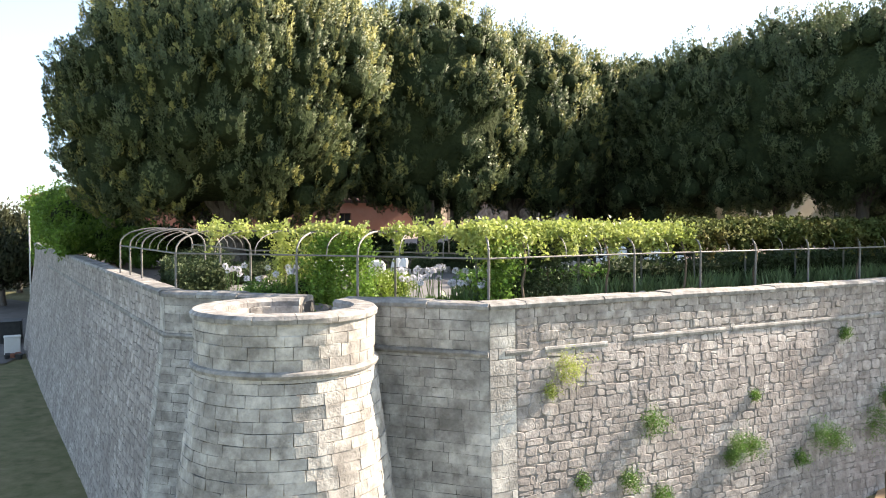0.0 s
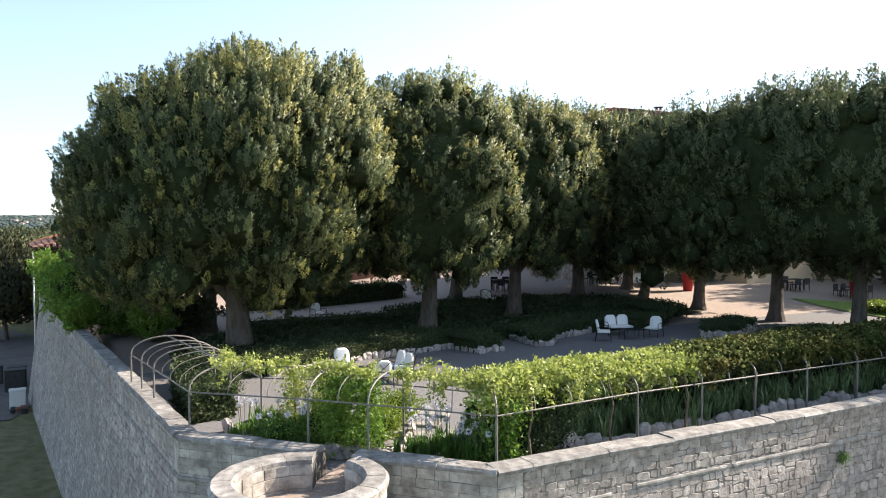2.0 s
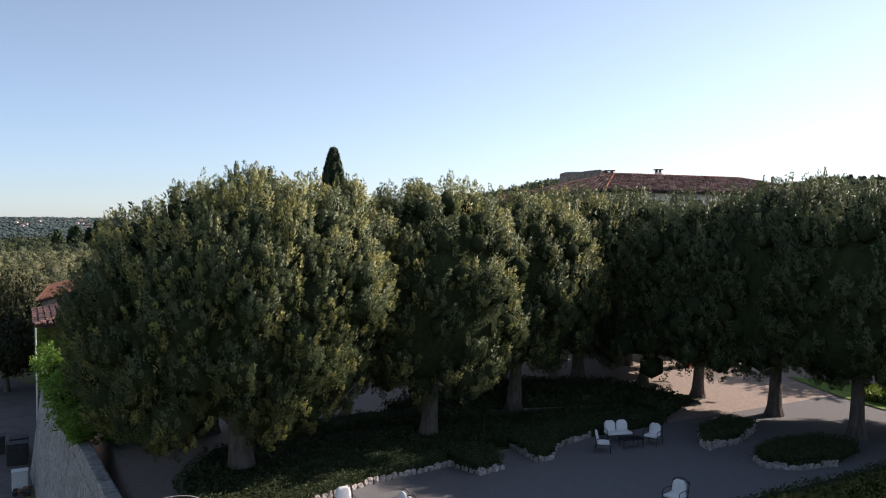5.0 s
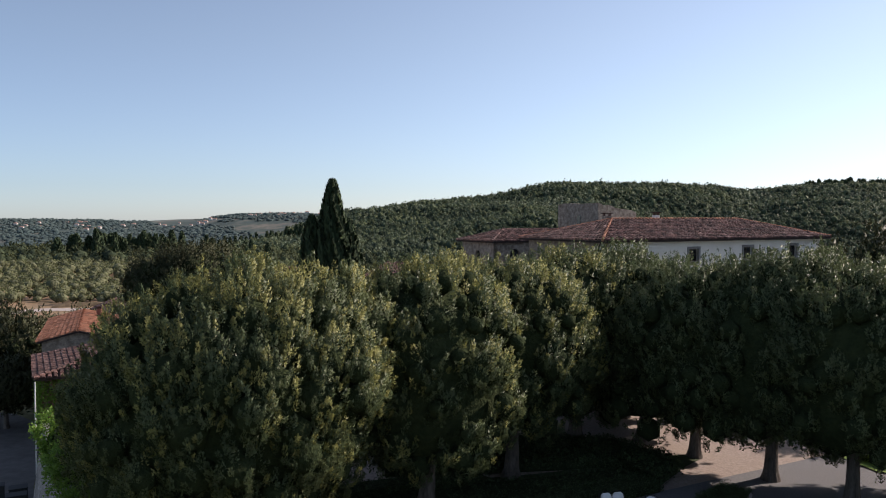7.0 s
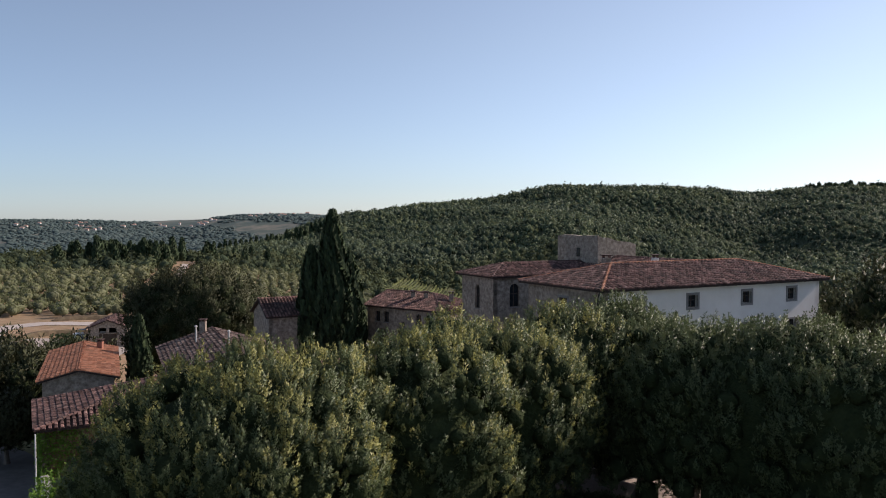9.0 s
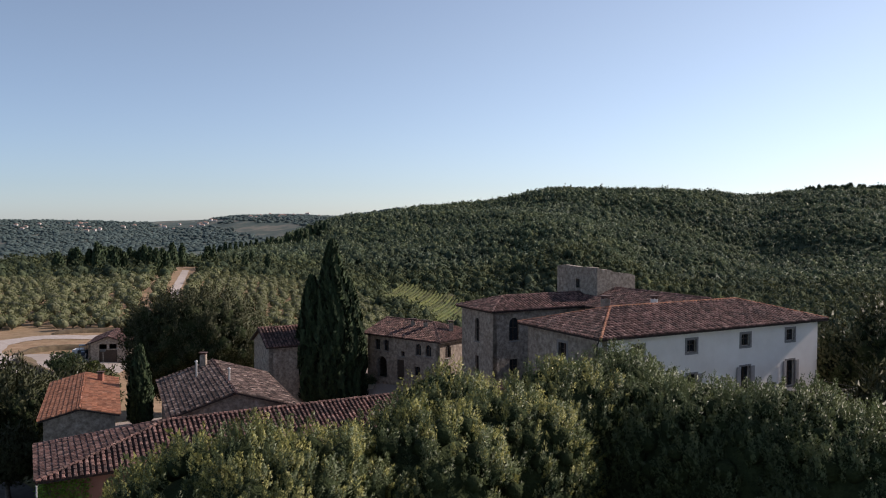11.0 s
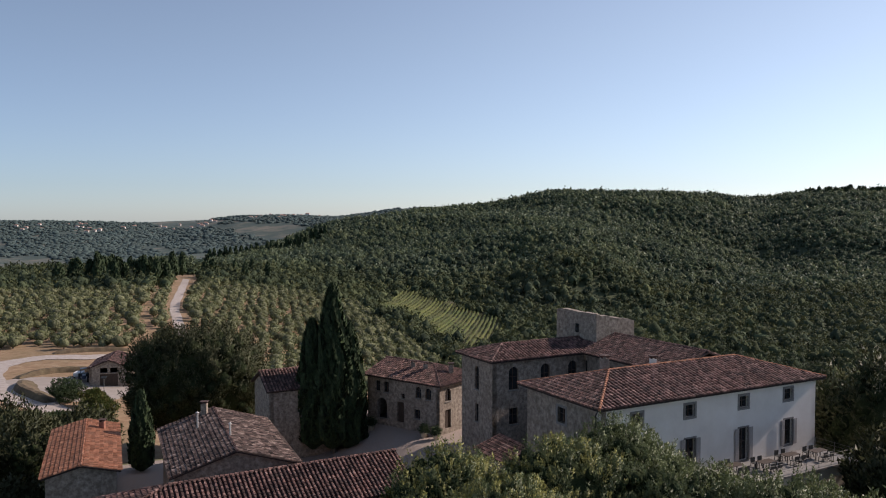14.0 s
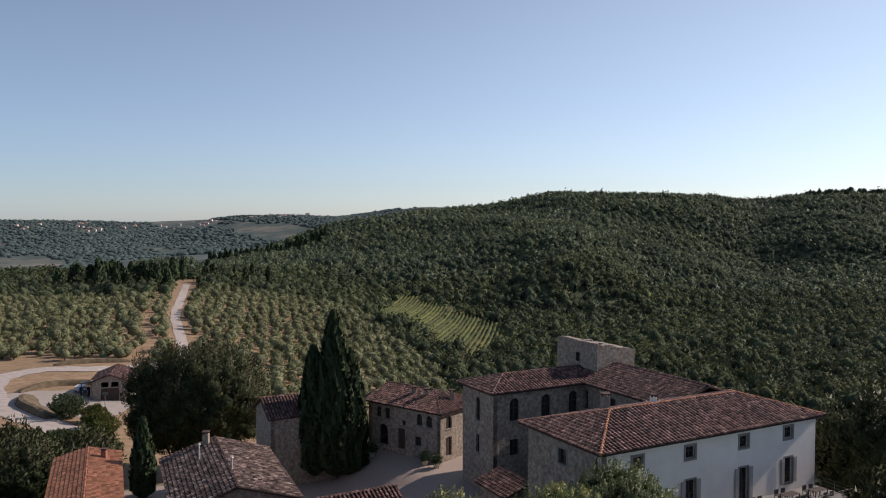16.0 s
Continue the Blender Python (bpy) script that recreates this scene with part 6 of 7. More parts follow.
def garden_seat(seats, label):
    """Iron armchair or two-seat sofa with white cushions; it faces -y, base at the origin."""
    w = 0.62 * seats + 0.08
    e = empty("garden_chair" if seats == 1 else "garden_sofa", Matrix.Identity(4), label, "chair" if seats == 1 else "sofa", "garden seats")
    for sx in (-1, 1):
        x = sx * w / 2
        bm = bmesh.new()
        tube(bm, [(x, -0.34, 0), (x, -0.32, 0.3), (x, -0.30, 0.62), (x, -0.2, 0.66), (x, 0.1, 0.66), (x, 0.28, 0.62)], 0.016, 6)
        part("arm", bm, M_IRON, e)
        bm = bmesh.new()
        tube(bm, [(x, 0.38, 0), (x, 0.28, 0.4), (x, 0.34, 0.7), (x * 0.97, 0.42, 0.92)], 0.018, 6)
        part("back_leg", bm, M_IRON, e)
    bm = bmesh.new()
    for z, y in ((0.36, -0.31), (0.36, 0.28)):
        tube(bm, [(-w / 2, y, z), (w / 2, y, z)], 0.015, 6)
    part("seat_rail", bm, M_IRON, e)
    for k in range(seats):
        xc = (k - (seats - 1) / 2) * 0.62
        bm = bmesh.new()
        arc = [(xc + 0.31 * math.cos(t * math.pi / 8), 0.40 + 0.04 * math.sin(t * math.pi / 8), 0.86 + 0.14 * math.sin(t * math.pi / 8)) for t in range(9)]
        tube(bm, arc, 0.015, 6)
        for s in (-1, 1):
            tube(bm, [(xc + s * 0.28, 0.30, 0.42), (xc, 0.36, 0.68), (xc - s * 0.26, 0.42, 0.92)], 0.011, 5)
        part("back_frame", bm, M_IRON, e)
        part("back_cushion", cushion(0.56, 0.56, 0.12, Matrix.Translation((xc, 0.27, 0.68)) @ Matrix.Rotation(radians(78), 4, "X"), True), M_CUSHION, e, "rounded white back cushion")
    part("seat_cushion", cushion(w - 0.08, 0.6, 0.12, Matrix.Translation((0, -0.02, 0.43))), M_CUSHION, e, "white seat cushion")
    return e


def iron_table(w, d, h, label):
    e = empty("garden_table", Matrix.Identity(4), label, "table", "garden tables")
    bm = bmesh.new()
    box(bm, -w / 2, w / 2, -d / 2, d / 2, h - 0.03, h, bevel=0.008)
    part("tabletop", bm, M_IRON, e)
    for sx in (-1, 1):
        for sy in (-1, 1):
            bm = bmesh.new()
            tube(bm, [(sx * (w / 2 - 0.05), sy * (d / 2 - 0.05), 0), (sx * (w / 2 - 0.05), sy * (d / 2 - 0.05), h - 0.03)], 0.018, 6)
            part("leg", bm, M_IRON, e)
    return e


def stand(ob, x, y, deg, first=[]):
    m = Matrix.Translation((x, y, gz(x, y))) @ Matrix.Rotation(radians(deg), 4, "Z")
    return m


def build_furniture():
    chair = garden_seat(1, "black iron garden armchair with white cushions on gravel")
    sofa = garden_seat(2, "black iron garden sofa with two white back cushions")
    table = iron_table(1.05, 0.65, 0.45, "low black iron garden table on gravel")
    # heading: the way the seat faces, degrees from -y, turning to the left
    seats = [(chair, -3.75, 27.6, 20), (sofa, -1.75, 26.9, -62), (chair, -2.25, 25.7, 200), (chair, 9.85, 36.5, -38), (sofa, 8.3, 37.0, 12), (chair, 7.25, 35.4, 78), (chair, 8.5, 28.4, -48), (chair, 5.65, 26.6, 105), (chair, 7.85, 26.4, 190)]
    used = set()
    for ob, x, y, a in seats:
        m = stand(ob, x, y, a)
        if ob.name in used:
            copy_thing(ob, m)
        else:
            ob.matrix_world = m
            used.add(ob.name)
    table.matrix_world = stand(table, -3.0, 26.8, 20)
    copy_thing(table, stand(table, 8.7, 36.0, 10))
    copy_thing(table, stand(table, 7.15, 27.5, 25))


build_furniture()

# ---------------------------------------------------------------- cypresses
def cypress(x, y, r, h, rng, label, z=None, group="", leaves=7000, size=0.28):
    """A dense spindle of upright sprays."""
    z = gz(x, y) if z is None else z
    rings = 40 if leaves > 2000 else 14
    e = empty("cypress", Matrix.Translation((x, y, z)), label, "cypress", group)
    bm = bmesh.new()
    tube(bm, [(0, 0, -0.2), (0, 0, h * 0.3), (0, 0, h * 0.8)], [r * 0.16, r * 0.12, r * 0.04], 8)
    part("trunk", bm, M_BARK, e)
    t = rng.random(leaves) ** 0.9
    a = rng.uniform(0, 2 * math.pi, leaves)

    def prof(q):
        return np.minimum(1.0, (q / 0.10 + 0.25)) * np.clip((1 - q) / 0.55, 0, 1) ** 0.62
    rib = 1 + 0.12 * np.sin(a * 7 + 3 * np.sin(t * 9)) + 0.06 * np.sin(a * 17 + t * 40)
    rr = r * prof(t) * rib * (1 - 0.15 * rng.random(leaves) ** 2)
    zz = h * (0.05 + 0.95 * t)
    base = np.stack([np.cos(a) * rr, np.sin(a) * rr, zz], 1)
    ax = unit(np.stack([np.cos(a) * 0.3, np.sin(a) * 0.3, np.ones(leaves)], 1) + rng.normal(scale=0.18, size=(leaves, 3)))
    ln = size * rng.uniform(0.7, 1.5, leaves) * (1.4 if h > 8 else 1)
    v = leaf_cloud(rng, base, ax, ln, ln * 0.45)
    out = unit(np.stack([np.cos(a) + 0.9 * np.cos(a * 7 + 3 * np.sin(t * 9)) * -np.sin(a), np.sin(a) + 0.9 * np.cos(a * 7 + 3 * np.sin(t * 9)) * np.cos(a), np.full(leaves, 0.25)], 1))
    part("foliage", leaf_mesh("foliage", v, out, M_CYP), None, e)
    A_, T_ = np.meshgrid(np.linspace(0, 2 * math.pi, rings + 1)[:-1], np.linspace(0, 1, 30 if rings > 30 else 12), indexing="ij")
    R_ = 0.93 * r * prof(T_) * (1 + 0.12 * np.sin(A_ * 7 + 3 * np.sin(T_ * 9)))
    P = np.stack([np.cos(A_) * R_, np.sin(A_) * R_, h * (0.05 + 0.94 * T_)], -1)
    ids = np.arange(A_.size).reshape(A_.shape)
    nx = np.roll(ids, -1, 0)
    q = np.stack([ids[:, :-1], nx[:, :-1], nx[:, 1:], ids[:, 1:]], -1).reshape(-1, 4)
    part("inner_foliage", mesh_from("inner_foliage", P.reshape(-1, 3), q, M_CYP, smooth=True), None, e)
    return e


def build_cypresses():
    rng = np.random.default_rng(17)
    cypress(-12.9, 91.6, 2.15, 20.3, rng, "tall dark cypress standing in the courtyard", -2.0, "courtyard cypresses", 17000, 0.36)
    cypress(-15.4, 91.9, 1.75, 16.1, rng, "dark cypress standing in the courtyard", -2.0, "courtyard cypresses", 11000, 0.36)
    cypress(-11.1, 92.3, 1.85, 15.6, rng, "dark cypress standing in the courtyard", -2.0, "courtyard cypresses", 11000, 0.36)
    cypress(-34.6, 88.5, 1.2, 9.5, rng, "slender dark cypress beside the alley", -3.2, "", 5000, 0.3)
    for k in range(40):                                   # the clump where the white road goes over the rise
        x, y = -146 + rng.uniform(-40, 12), 402 + rng.uniform(-26, 40)
        if abs(x - float(road_x(y))) < 6:
            continue
        cypress(x, y, rng.uniform(1.4, 2.3), rng.uniform(9, 15), rng, "tall dark cypress at the top of the road", group="cypresses on the rise", leaves=700, size=1.1)
    for k in range(24):                                   # the row along the ridge
        x = -268 + k * 5.4
        y = 900 + k * 3.0 + rng.uniform(-3, 3)
        cypress(x, y, rng.uniform(1.8, 2.5), rng.uniform(12, 18), rng, "dark cypress in a row along the ridge", group="cypress row", leaves=350, size=1.6)
    for k in range(9):                                    # dark spires among the trees past the grove
        y = 452 + rng.uniform(-14, 60)
        x = -150 + k * 6.0 + rng.uniform(-4, 4)
        cypress(x, y, rng.uniform(1.3, 2.1), rng.uniform(8, 14), rng, "dark cypress rising from the woodland", group="cypresses in the woodland", leaves=420, size=1.0)
    for k in range(34):                                   # the dark conifer row on the eastern ridge
        x, y = 575 + k * 5.2 + rng.uniform(-1.5, 1.5), 1225 + rng.uniform(-8, 8)
        cypress(x, y, rng.uniform(1.9, 2.7), rng.uniform(9, 13), rng, "dark conifer in a row on the wooded ridge", group="conifers on the ridge", leaves=140, size=2.0)
    for x, y, h in ((39, 118, 13), (47, 112, 11), (27, 138, 8), (30, 143, 9)):
        cypress(x, y, 1.9, h, rng, "dark cypress behind the villa", group="cypresses behind the villa", leaves=2500, size=0.5)


# ---------------------------------------------------------------- roads and farm
def ribbon(name, pts, width, mat, label, lift=0.06, category="road"):
    """A strip that follows the ground."""
    P = [Vector((*p, 0)) for p in pts]
    fine = []
    for i in range(len(P) - 1):
        p0, p1, p2, p3 = P[max(i - 1, 0)], P[i], P[i + 1], P[min(i + 2, len(P) - 1)]
        for k in range(12):
            t = k / 12
            fine.append(0.5 * ((2 * p1) + (p2 - p0) * t + (2 * p0 - 5 * p1 + 4 * p2 - p3) * t * t + (3 * p1 - p0 - 3 * p2 + p3) * t ** 3))
    fine.append(P[-1])
    vs, fs = [], []
    for i, p in enumerate(fine):
        d = (fine[min(i + 1, len(fine) - 1)] - fine[max(i - 1, 0)]).normalized()
        n = Vector((-d.y, d.x, 0))
        for k in range(5):
            q = p + n * width * (k / 4 - 0.5) * (1 + 0.08 * math.sin(i * 0.9 + k))
            vs.append((q.x, q.y, gz(q.x, q.y) + lift))
        if i:
            for k in range(4):
                a = 5 * i + k
                fs.append((a - 5, a - 4, a + 1, a))
    me = bpy.data.meshes.new(name)
    me.from_pydata(vs, [], fs)
    structure(name, put_mesh(me, mat), [], label, category)


def put_mesh(me, mat):
    me.materials.append(mat)
    return me


def blob_ground(name, c, rx, ry, mat, label, lift=0.05, ang=0.0, n=28, category="ground", wob=0.15):
    """A patch of other ground, draped."""
    vs, fs = [], []
    rings = 5
    for r in range(rings + 1):
        for k in range(n):
            a = 2 * math.pi * k / n
            w = 1 + wob * math.sin(3 * a + c[0]) + wob * 0.6 * math.sin(5 * a + c[1])
            dx, dy = rx * math.cos(a) * w * r / rings, ry * math.sin(a) * w * r / rings
            x = c[0] + dx * math.cos(ang) - dy * math.sin(ang)
            y = c[1] + dx * math.sin(ang) + dy * math.cos(ang)
            vs.append((x, y, gz(x, y) + lift))
    for r in range(rings):
        for k in range(n):
            fs.append((r * n + k, r * n + (k + 1) % n, (r + 1) * n + (k + 1) % n, (r + 1) * n + k))
    me = bpy.data.meshes.new(name)
    me.from_pydata(vs, [], fs)
    return structure(name, put_mesh(me, mat), [], label, category)


M_YARD = material("pale_farm_yard", [(0.27, 0.23, 0.20), (0.37, 0.325, 0.29)], 0.6, 0.95, 0.3, 6, stain=0.3, stain_scale=0.15, stain_color=(0.23, 0.185, 0.14))
M_PAVE = material("worn_concrete", [(0.10, 0.094, 0.088), (0.16, 0.15, 0.14)], 1.2, 0.95, 0.3, 12, stain=0.5, stain_scale=0.4, stain_color=(0.075, 0.068, 0.06))
M_TYRE = material("black_rubber", [(0.012, 0.012, 0.012), (0.025, 0.025, 0.025)], 8, 0.8, 0)
M_BLUE = material("dark_blue_paint", [(0.02, 0.035, 0.06), (0.03, 0.05, 0.085)], 3, 0.4, 0)
M_LAWN = material("green_lawn", [(0.10, 0.17, 0.03), (0.17, 0.26, 0.05)], 3, 0.9, 0.4, 30)
M_DARK = material("dark_plastic", [(0.02, 0.022, 0.022), (0.045, 0.046, 0.045)], 5, 0.6, 0)
M_WHITE = material("white_enamel", [(0.55, 0.55, 0.53), (0.68, 0.67, 0.65)], 3, 0.5, 0, stain=0.3, stain_scale=3, stain_color=(0.3, 0.26, 0.2))
M_VROW = material("vineyard_row_leaf", [(0.048, 0.074, 0.015), (0.110, 0.112, 0.026)], 0.05, 0.8, 0.8, 2, island=0.3, bump_dist=0.3)
M_VSOIL = material("vineyard_soil", [(0.060, 0.066, 0.032), (0.125, 0.100, 0.055)], 0.05, 0.95, 0.2, 3)
M_TOWN = material("far_town_wall", [(0.45, 0.40, 0.36), (0.62, 0.58, 0.54)], 0.01, 0.9, 0, objrand=0.2)
M_TOWNROOF = material("far_town_roof", [(0.30, 0.18, 0.14), (0.38, 0.24, 0.19)], 0.01, 0.9, 0)


def bank(pts, h):
    """A low steep bank of earth and dry grass along a line."""
    P = [Vector((*p, 0)) for p in pts]
    vs, fs = [], []
    n = 10 * (len(P) - 1)
    for i in range(n + 1):
        k = min(i // 10, len(P) - 2)
        p0, p1, p2, p3 = P[max(k - 1, 0)], P[k], P[k + 1], P[min(k + 2, len(P) - 1)]
        t = i / 10 - k
        p = 0.5 * (2 * p1 + (p2 - p0) * t + (2 * p0 - 5 * p1 + 4 * p2 - p3) * t * t + (3 * p1 - p0 - 3 * p2 + p3) * t ** 3)
        d = (P[min(k + 1, len(P) - 1)] - P[k]).normalized()
        side = Vector((d.y, -d.x, 0))
        e = min(1.0, 4 * min(i, n - i) / n) ** 0.6
        for off, up in ((1.0, -0.1), (0.6, 0.55), (0.2, 1.0), (-0.7, 1.05), (-2.2, 0.5), (-4.0, -0.1)):
            q = p + side * off * (0.4 + 0.6 * e)
            vs.append((q.x, q.y, gz(q.x, q.y) + (h * e * up if up > 0 else up) + 0.06 * math.sin(i * 1.3 + off * 3)))
        if i:
            for c in range(5):
                a = 6 * i + c
                fs.append((a - 6, a - 5, a + 1, a))
    me = bpy.data.meshes.new("grass_bank")
    me.from_pydata(vs, [], fs)
    structure("grass_bank", put_mesh(me, M_BANK), [], "low steep bank of earth and dry grass beside the farm road", "grass bank")


def build_farm():
    rng = np.random.default_rng(23)
    blob_ground("yard", (-76, 163), 15, 13, M_YARD, "pale gravel farm yard in front of the barn", 0.05)
    ribbon("farm_road", [(-62, 132), (-72, 142), (-84, 151), (-97, 165), (-105, 183), (-101, 195), (-90, 198), (-78, 205), (-74, 216)], 6.5, M_ROAD, "curving pale gravel farm road", 0.10)
    ribbon("white_road", [(float(road_x(y)), y) for y in (206, 228, 260, 300, 350, 400, 425)], 3.5, M_ROAD, "straight white gravel road climbing through the olive groves", 0.12)
    for pts, h in (([(-92, 168), (-90.5, 174), (-87, 178), (-82, 179.5), (-79.5, 179)], 1.1), ([(-90, 166), (-86, 157), (-80, 151), (-75, 146.5)], 1.3), ([(-97, 161), (-93, 152), (-90, 146)], 1.2), ([(-101, 201), (-94, 206), (-84, 210)], 1.0)):
        bank(pts, h)
    # the track below the wall
    ribbon("track", [tuple(W(-5, v)[:2]) for v in (10, 30, 50, 70, 92, 110)], 4.2, M_VERGE, "worn earth track below the wall", 0.03)
    blob_ground("pavement", tuple(W(-4.5, 74)[:2]), 6, 20, M_PAVE, "worn concrete pavement beside the house", 0.06, radians(28))
    # barn with two arched lights over a dark door
    o = (-75.0, 164.5)
    bz = gz(-72, 168)
    ops = [(2.9, bz + 2.9, 1.5, 1.6, "v"), (4.9, bz + 2.9, 1.5, 1.6, "v"), (3.9, bz, 3.6, 2.7, "d")]
    barn, f = house("barn", o, 14, 7.8, 12.0, bz - 0.2, bz + 4.0, M_STONEWALL, "small gabled stone barn with arched openings and a dark door", (ops, (), (), ()), roofed=False)
    zr = bz + 4.0
    sl = [[f(-0.4, 12.4, zr), f(-0.4, -0.4, zr), f(3.9, -0.4, zr + 1.7), f(3.9, 12.4, zr + 1.7)], [f(8.2, -0.4, zr), f(8.2, 12.4, zr), f(3.9, 12.4, zr + 1.7), f(3.9, -0.4, zr + 1.7)]]
    roof(barn, sl, [(f(3.9, -0.4, zr + 1.7), f(3.9, 12.4, zr + 1.7))], M_TILE, 79)
    bm = bmesh.new()
    va = [bm.verts.new(f(0, 0.01, zr)), bm.verts.new(f(7.8, 0.01, zr)), bm.verts.new(f(3.9, 0.01, zr + 1.55))]
    vb = [bm.verts.new(f(0, 0.5, zr)), bm.verts.new(f(7.8, 0.5, zr)), bm.verts.new(f(3.9, 0.5, zr + 1.55))]
    bm.faces.new(va), bm.faces.new(vb)
    for q in range(3):
        bm.faces.new((va[q], va[(q + 1) % 3], vb[(q + 1) % 3], vb[q]))
    part("gable", bm, M_STONEWALL, barn)
    # tractor beside the barn
    x, y = -78.2, 169.0
    e = empty("tractor", Matrix.Translation((x, y, gz(x, y))) @ Matrix.Rotation(radians(25), 4, "Z"), "dark blue farm tractor parked beside the barn", "tractor")
    bm = bmesh.new()
    box(bm, -0.4, 0.4, -2.0, 0.2, 0.8, 1.55, bevel=0.12)
    part("bonnet", bm, M_BLUE, e)
    bm = bmesh.new()
    box(bm, -0.75, 0.75, 0.2, 1.6, 0.9, 1.6, bevel=0.08)
    part("body", bm, M_DARK, e)
    bm = bmesh.new()
    for sx in (-0.68, 0.68):
        for sy in (0.3, 1.5):
            tube(bm, [(sx, sy, 1.6), (sx * 0.94, sy, 2.6)], 0.05, 6)
    box(bm, -0.78, 0.78, 0.15, 1.65, 2.6, 2.72, bevel=0.04)
    part("cab", bm, M_BLUE, e)
    for sx, sy, r in ((-0.9, 1.1, 0.8), (0.9, 1.1, 0.8), (-0.75, -1.6, 0.5), (0.75, -1.6, 0.5)):
        bm = bmesh.new()
        tube(bm, [(sx - 0.2, sy, r), (sx - 0.14, sy, r), (sx + 0.14, sy, r), (sx + 0.2, sy, r)], [r * 0.85, r, r, r * 0.85], 20)
        w = part("wheel", bm, M_TYRE, e)
        bm = bmesh.new()
        tube(bm, [(sx - 0.215, sy, r), (sx + 0.215, sy, r)], r * 0.5, 14)
        part("rim", bm, M_BLUE, w)
    # trailer next to it
    x, y = -80.4, 171.5
    e = empty("farm_trailer", Matrix.Translation((x, y, gz(x, y))) @ Matrix.Rotation(radians(10), 4, "Z"), "small pale farm trailer beside the tractor", "trailer")
    bm = bmesh.new()
    box(bm, -0.9, 0.9, -1.4, 1.4, 0.7, 1.5, bevel=0.05)
    part("body", bm, M_WHITE, e)
    for sx in (-0.95, 0.95):
        bm = bmesh.new()
        tube(bm, [(sx - 0.1, 0, 0.4), (sx + 0.1, 0, 0.4)], 0.4, 16)
        part("wheel", bm, M_TYRE, e)
    # solar lamp on its post
    x, y = -64.5, 147.5
    e = empty("solar_lamp", Matrix.Translation((x, y, gz(x, y))), "slim solar lamp post in the farm yard", "lamp")
    bm = bmesh.new()
    tube(bm, [(0, 0, -0.1), (0, 0, 5.6)], 0.06, 8)
    part("post", bm, M_STEEL, e)
    bm = bmesh.new()
    box(bm, -0.5, 0.5, -0.35, 0.35, 5.6, 5.66, Matrix.Translation((0, 0, 5.6)) @ Matrix.Rotation(radians(30), 4, "X") @ Matrix.Translation((0, 0, -5.6)))
    part("solar_panel", bm, M_DARK, e)
    # bushes in the yard
    for x, y, r, h, mat, lb in ((-72.5, 149, 3.4, 4.2, M_HEDGE, "round dark green bush on the yard's bank"), (-66, 146, 2.6, 3.6, M_WISTERIA, "loose olive-green bush on the yard's bank"), (-63, 141, 3.0, 3.4, M_WISTERIA, "loose olive-green bush below the yard"), (-60, 136, 2.8, 3.0, M_WISTERIA, "loose olive-green bush below the yard")):
        shrub(x, y, r, h, rng, mat, lb, size=0.3, count=700)
    for k in range(16):
        x, y = -92 + k * 2.4 + rng.uniform(-1, 1), 128 + rng.uniform(-4, 4)
        shrub(x, y, rng.uniform(1.6, 2.6), rng.uniform(2, 3.2), rng, M_HEDGE, "dark green hedge shrub below the farm yard", size=0.34, count=260)
    # timber light pole by the groves
    x, y = -62, 190
    e = empty("power_pole", Matrix.Translation((x, y, gz(x, y))), "slender wooden power pole beside the grove", "pole")
    bm = bmesh.new()
    tube(bm, [(0, 0, -0.2), (0, 0, 9)], [0.13, 0.09], 8)
    part("pole", bm, M_BARK, e)
    # vineyard: soil and rows of vines
    c = Vector((-1, 412, 0))
    vs, fs = [], []
    for i in range(21):
        for j in range(21):
            a, b = (i / 20 - 0.5) * 76, (j / 20 - 0.5) * 146
            b -= 1.5 * a
            x, y = c.x + a * 0.993 + b * 0.12, c.y - a * 0.12 + b * 0.993
            vs.append((x, y, gz(x, y) + 0.25))
    for i in range(20):
        for j in range(20):
            fs.append((21 * i + j, 21 * i + 21 + j, 21 * i + 22 + j, 21 * i + j + 1))
    me = bpy.data.meshes.new("vineyard_soil")
    me.from_pydata(vs, [], fs)
    structure("vineyard_soil", put_mesh(me, M_VSOIL), [], "grassy soil of the vineyard in the valley", "field")
    vs, fs = [], []
    for i in range(33):
        a = (i / 32 - 0.5) * 72
        for j in range(70):
            b = (j / 69 - 0.5) * 130
            b -= 1.5 * a
            x, y = c.x + a * 0.993 + b * 0.12, c.y - a * 0.12 + b * 0.993
            z = gz(x, y)
            k = len(vs)
            w, h = rng.uniform(0.22, 0.7), rng.uniform(0.8, 2.0)
            for s, t in ((-1, 0.2), (1, 0.2), (0.7, 1), (-0.7, 1)):
                vs.append((x + s * w * 0.993, y - s * w * 0.12, z + 0.2 + h * t))
            if j:
                for q in range(4):
                    r = (q + 1) % 4
                    fs.append((k - 4 + q, k - 4 + r, k + r, k + q))
    me = bpy.data.meshes.new("vine_rows")
    me.from_pydata(vs, [], fs)
    ob = part("vine_rows", put_mesh(me, M_VROW), None, None)
    tagged(ob, "rows of yellow-green vines in the valley", "vineyard", kind="stuff")
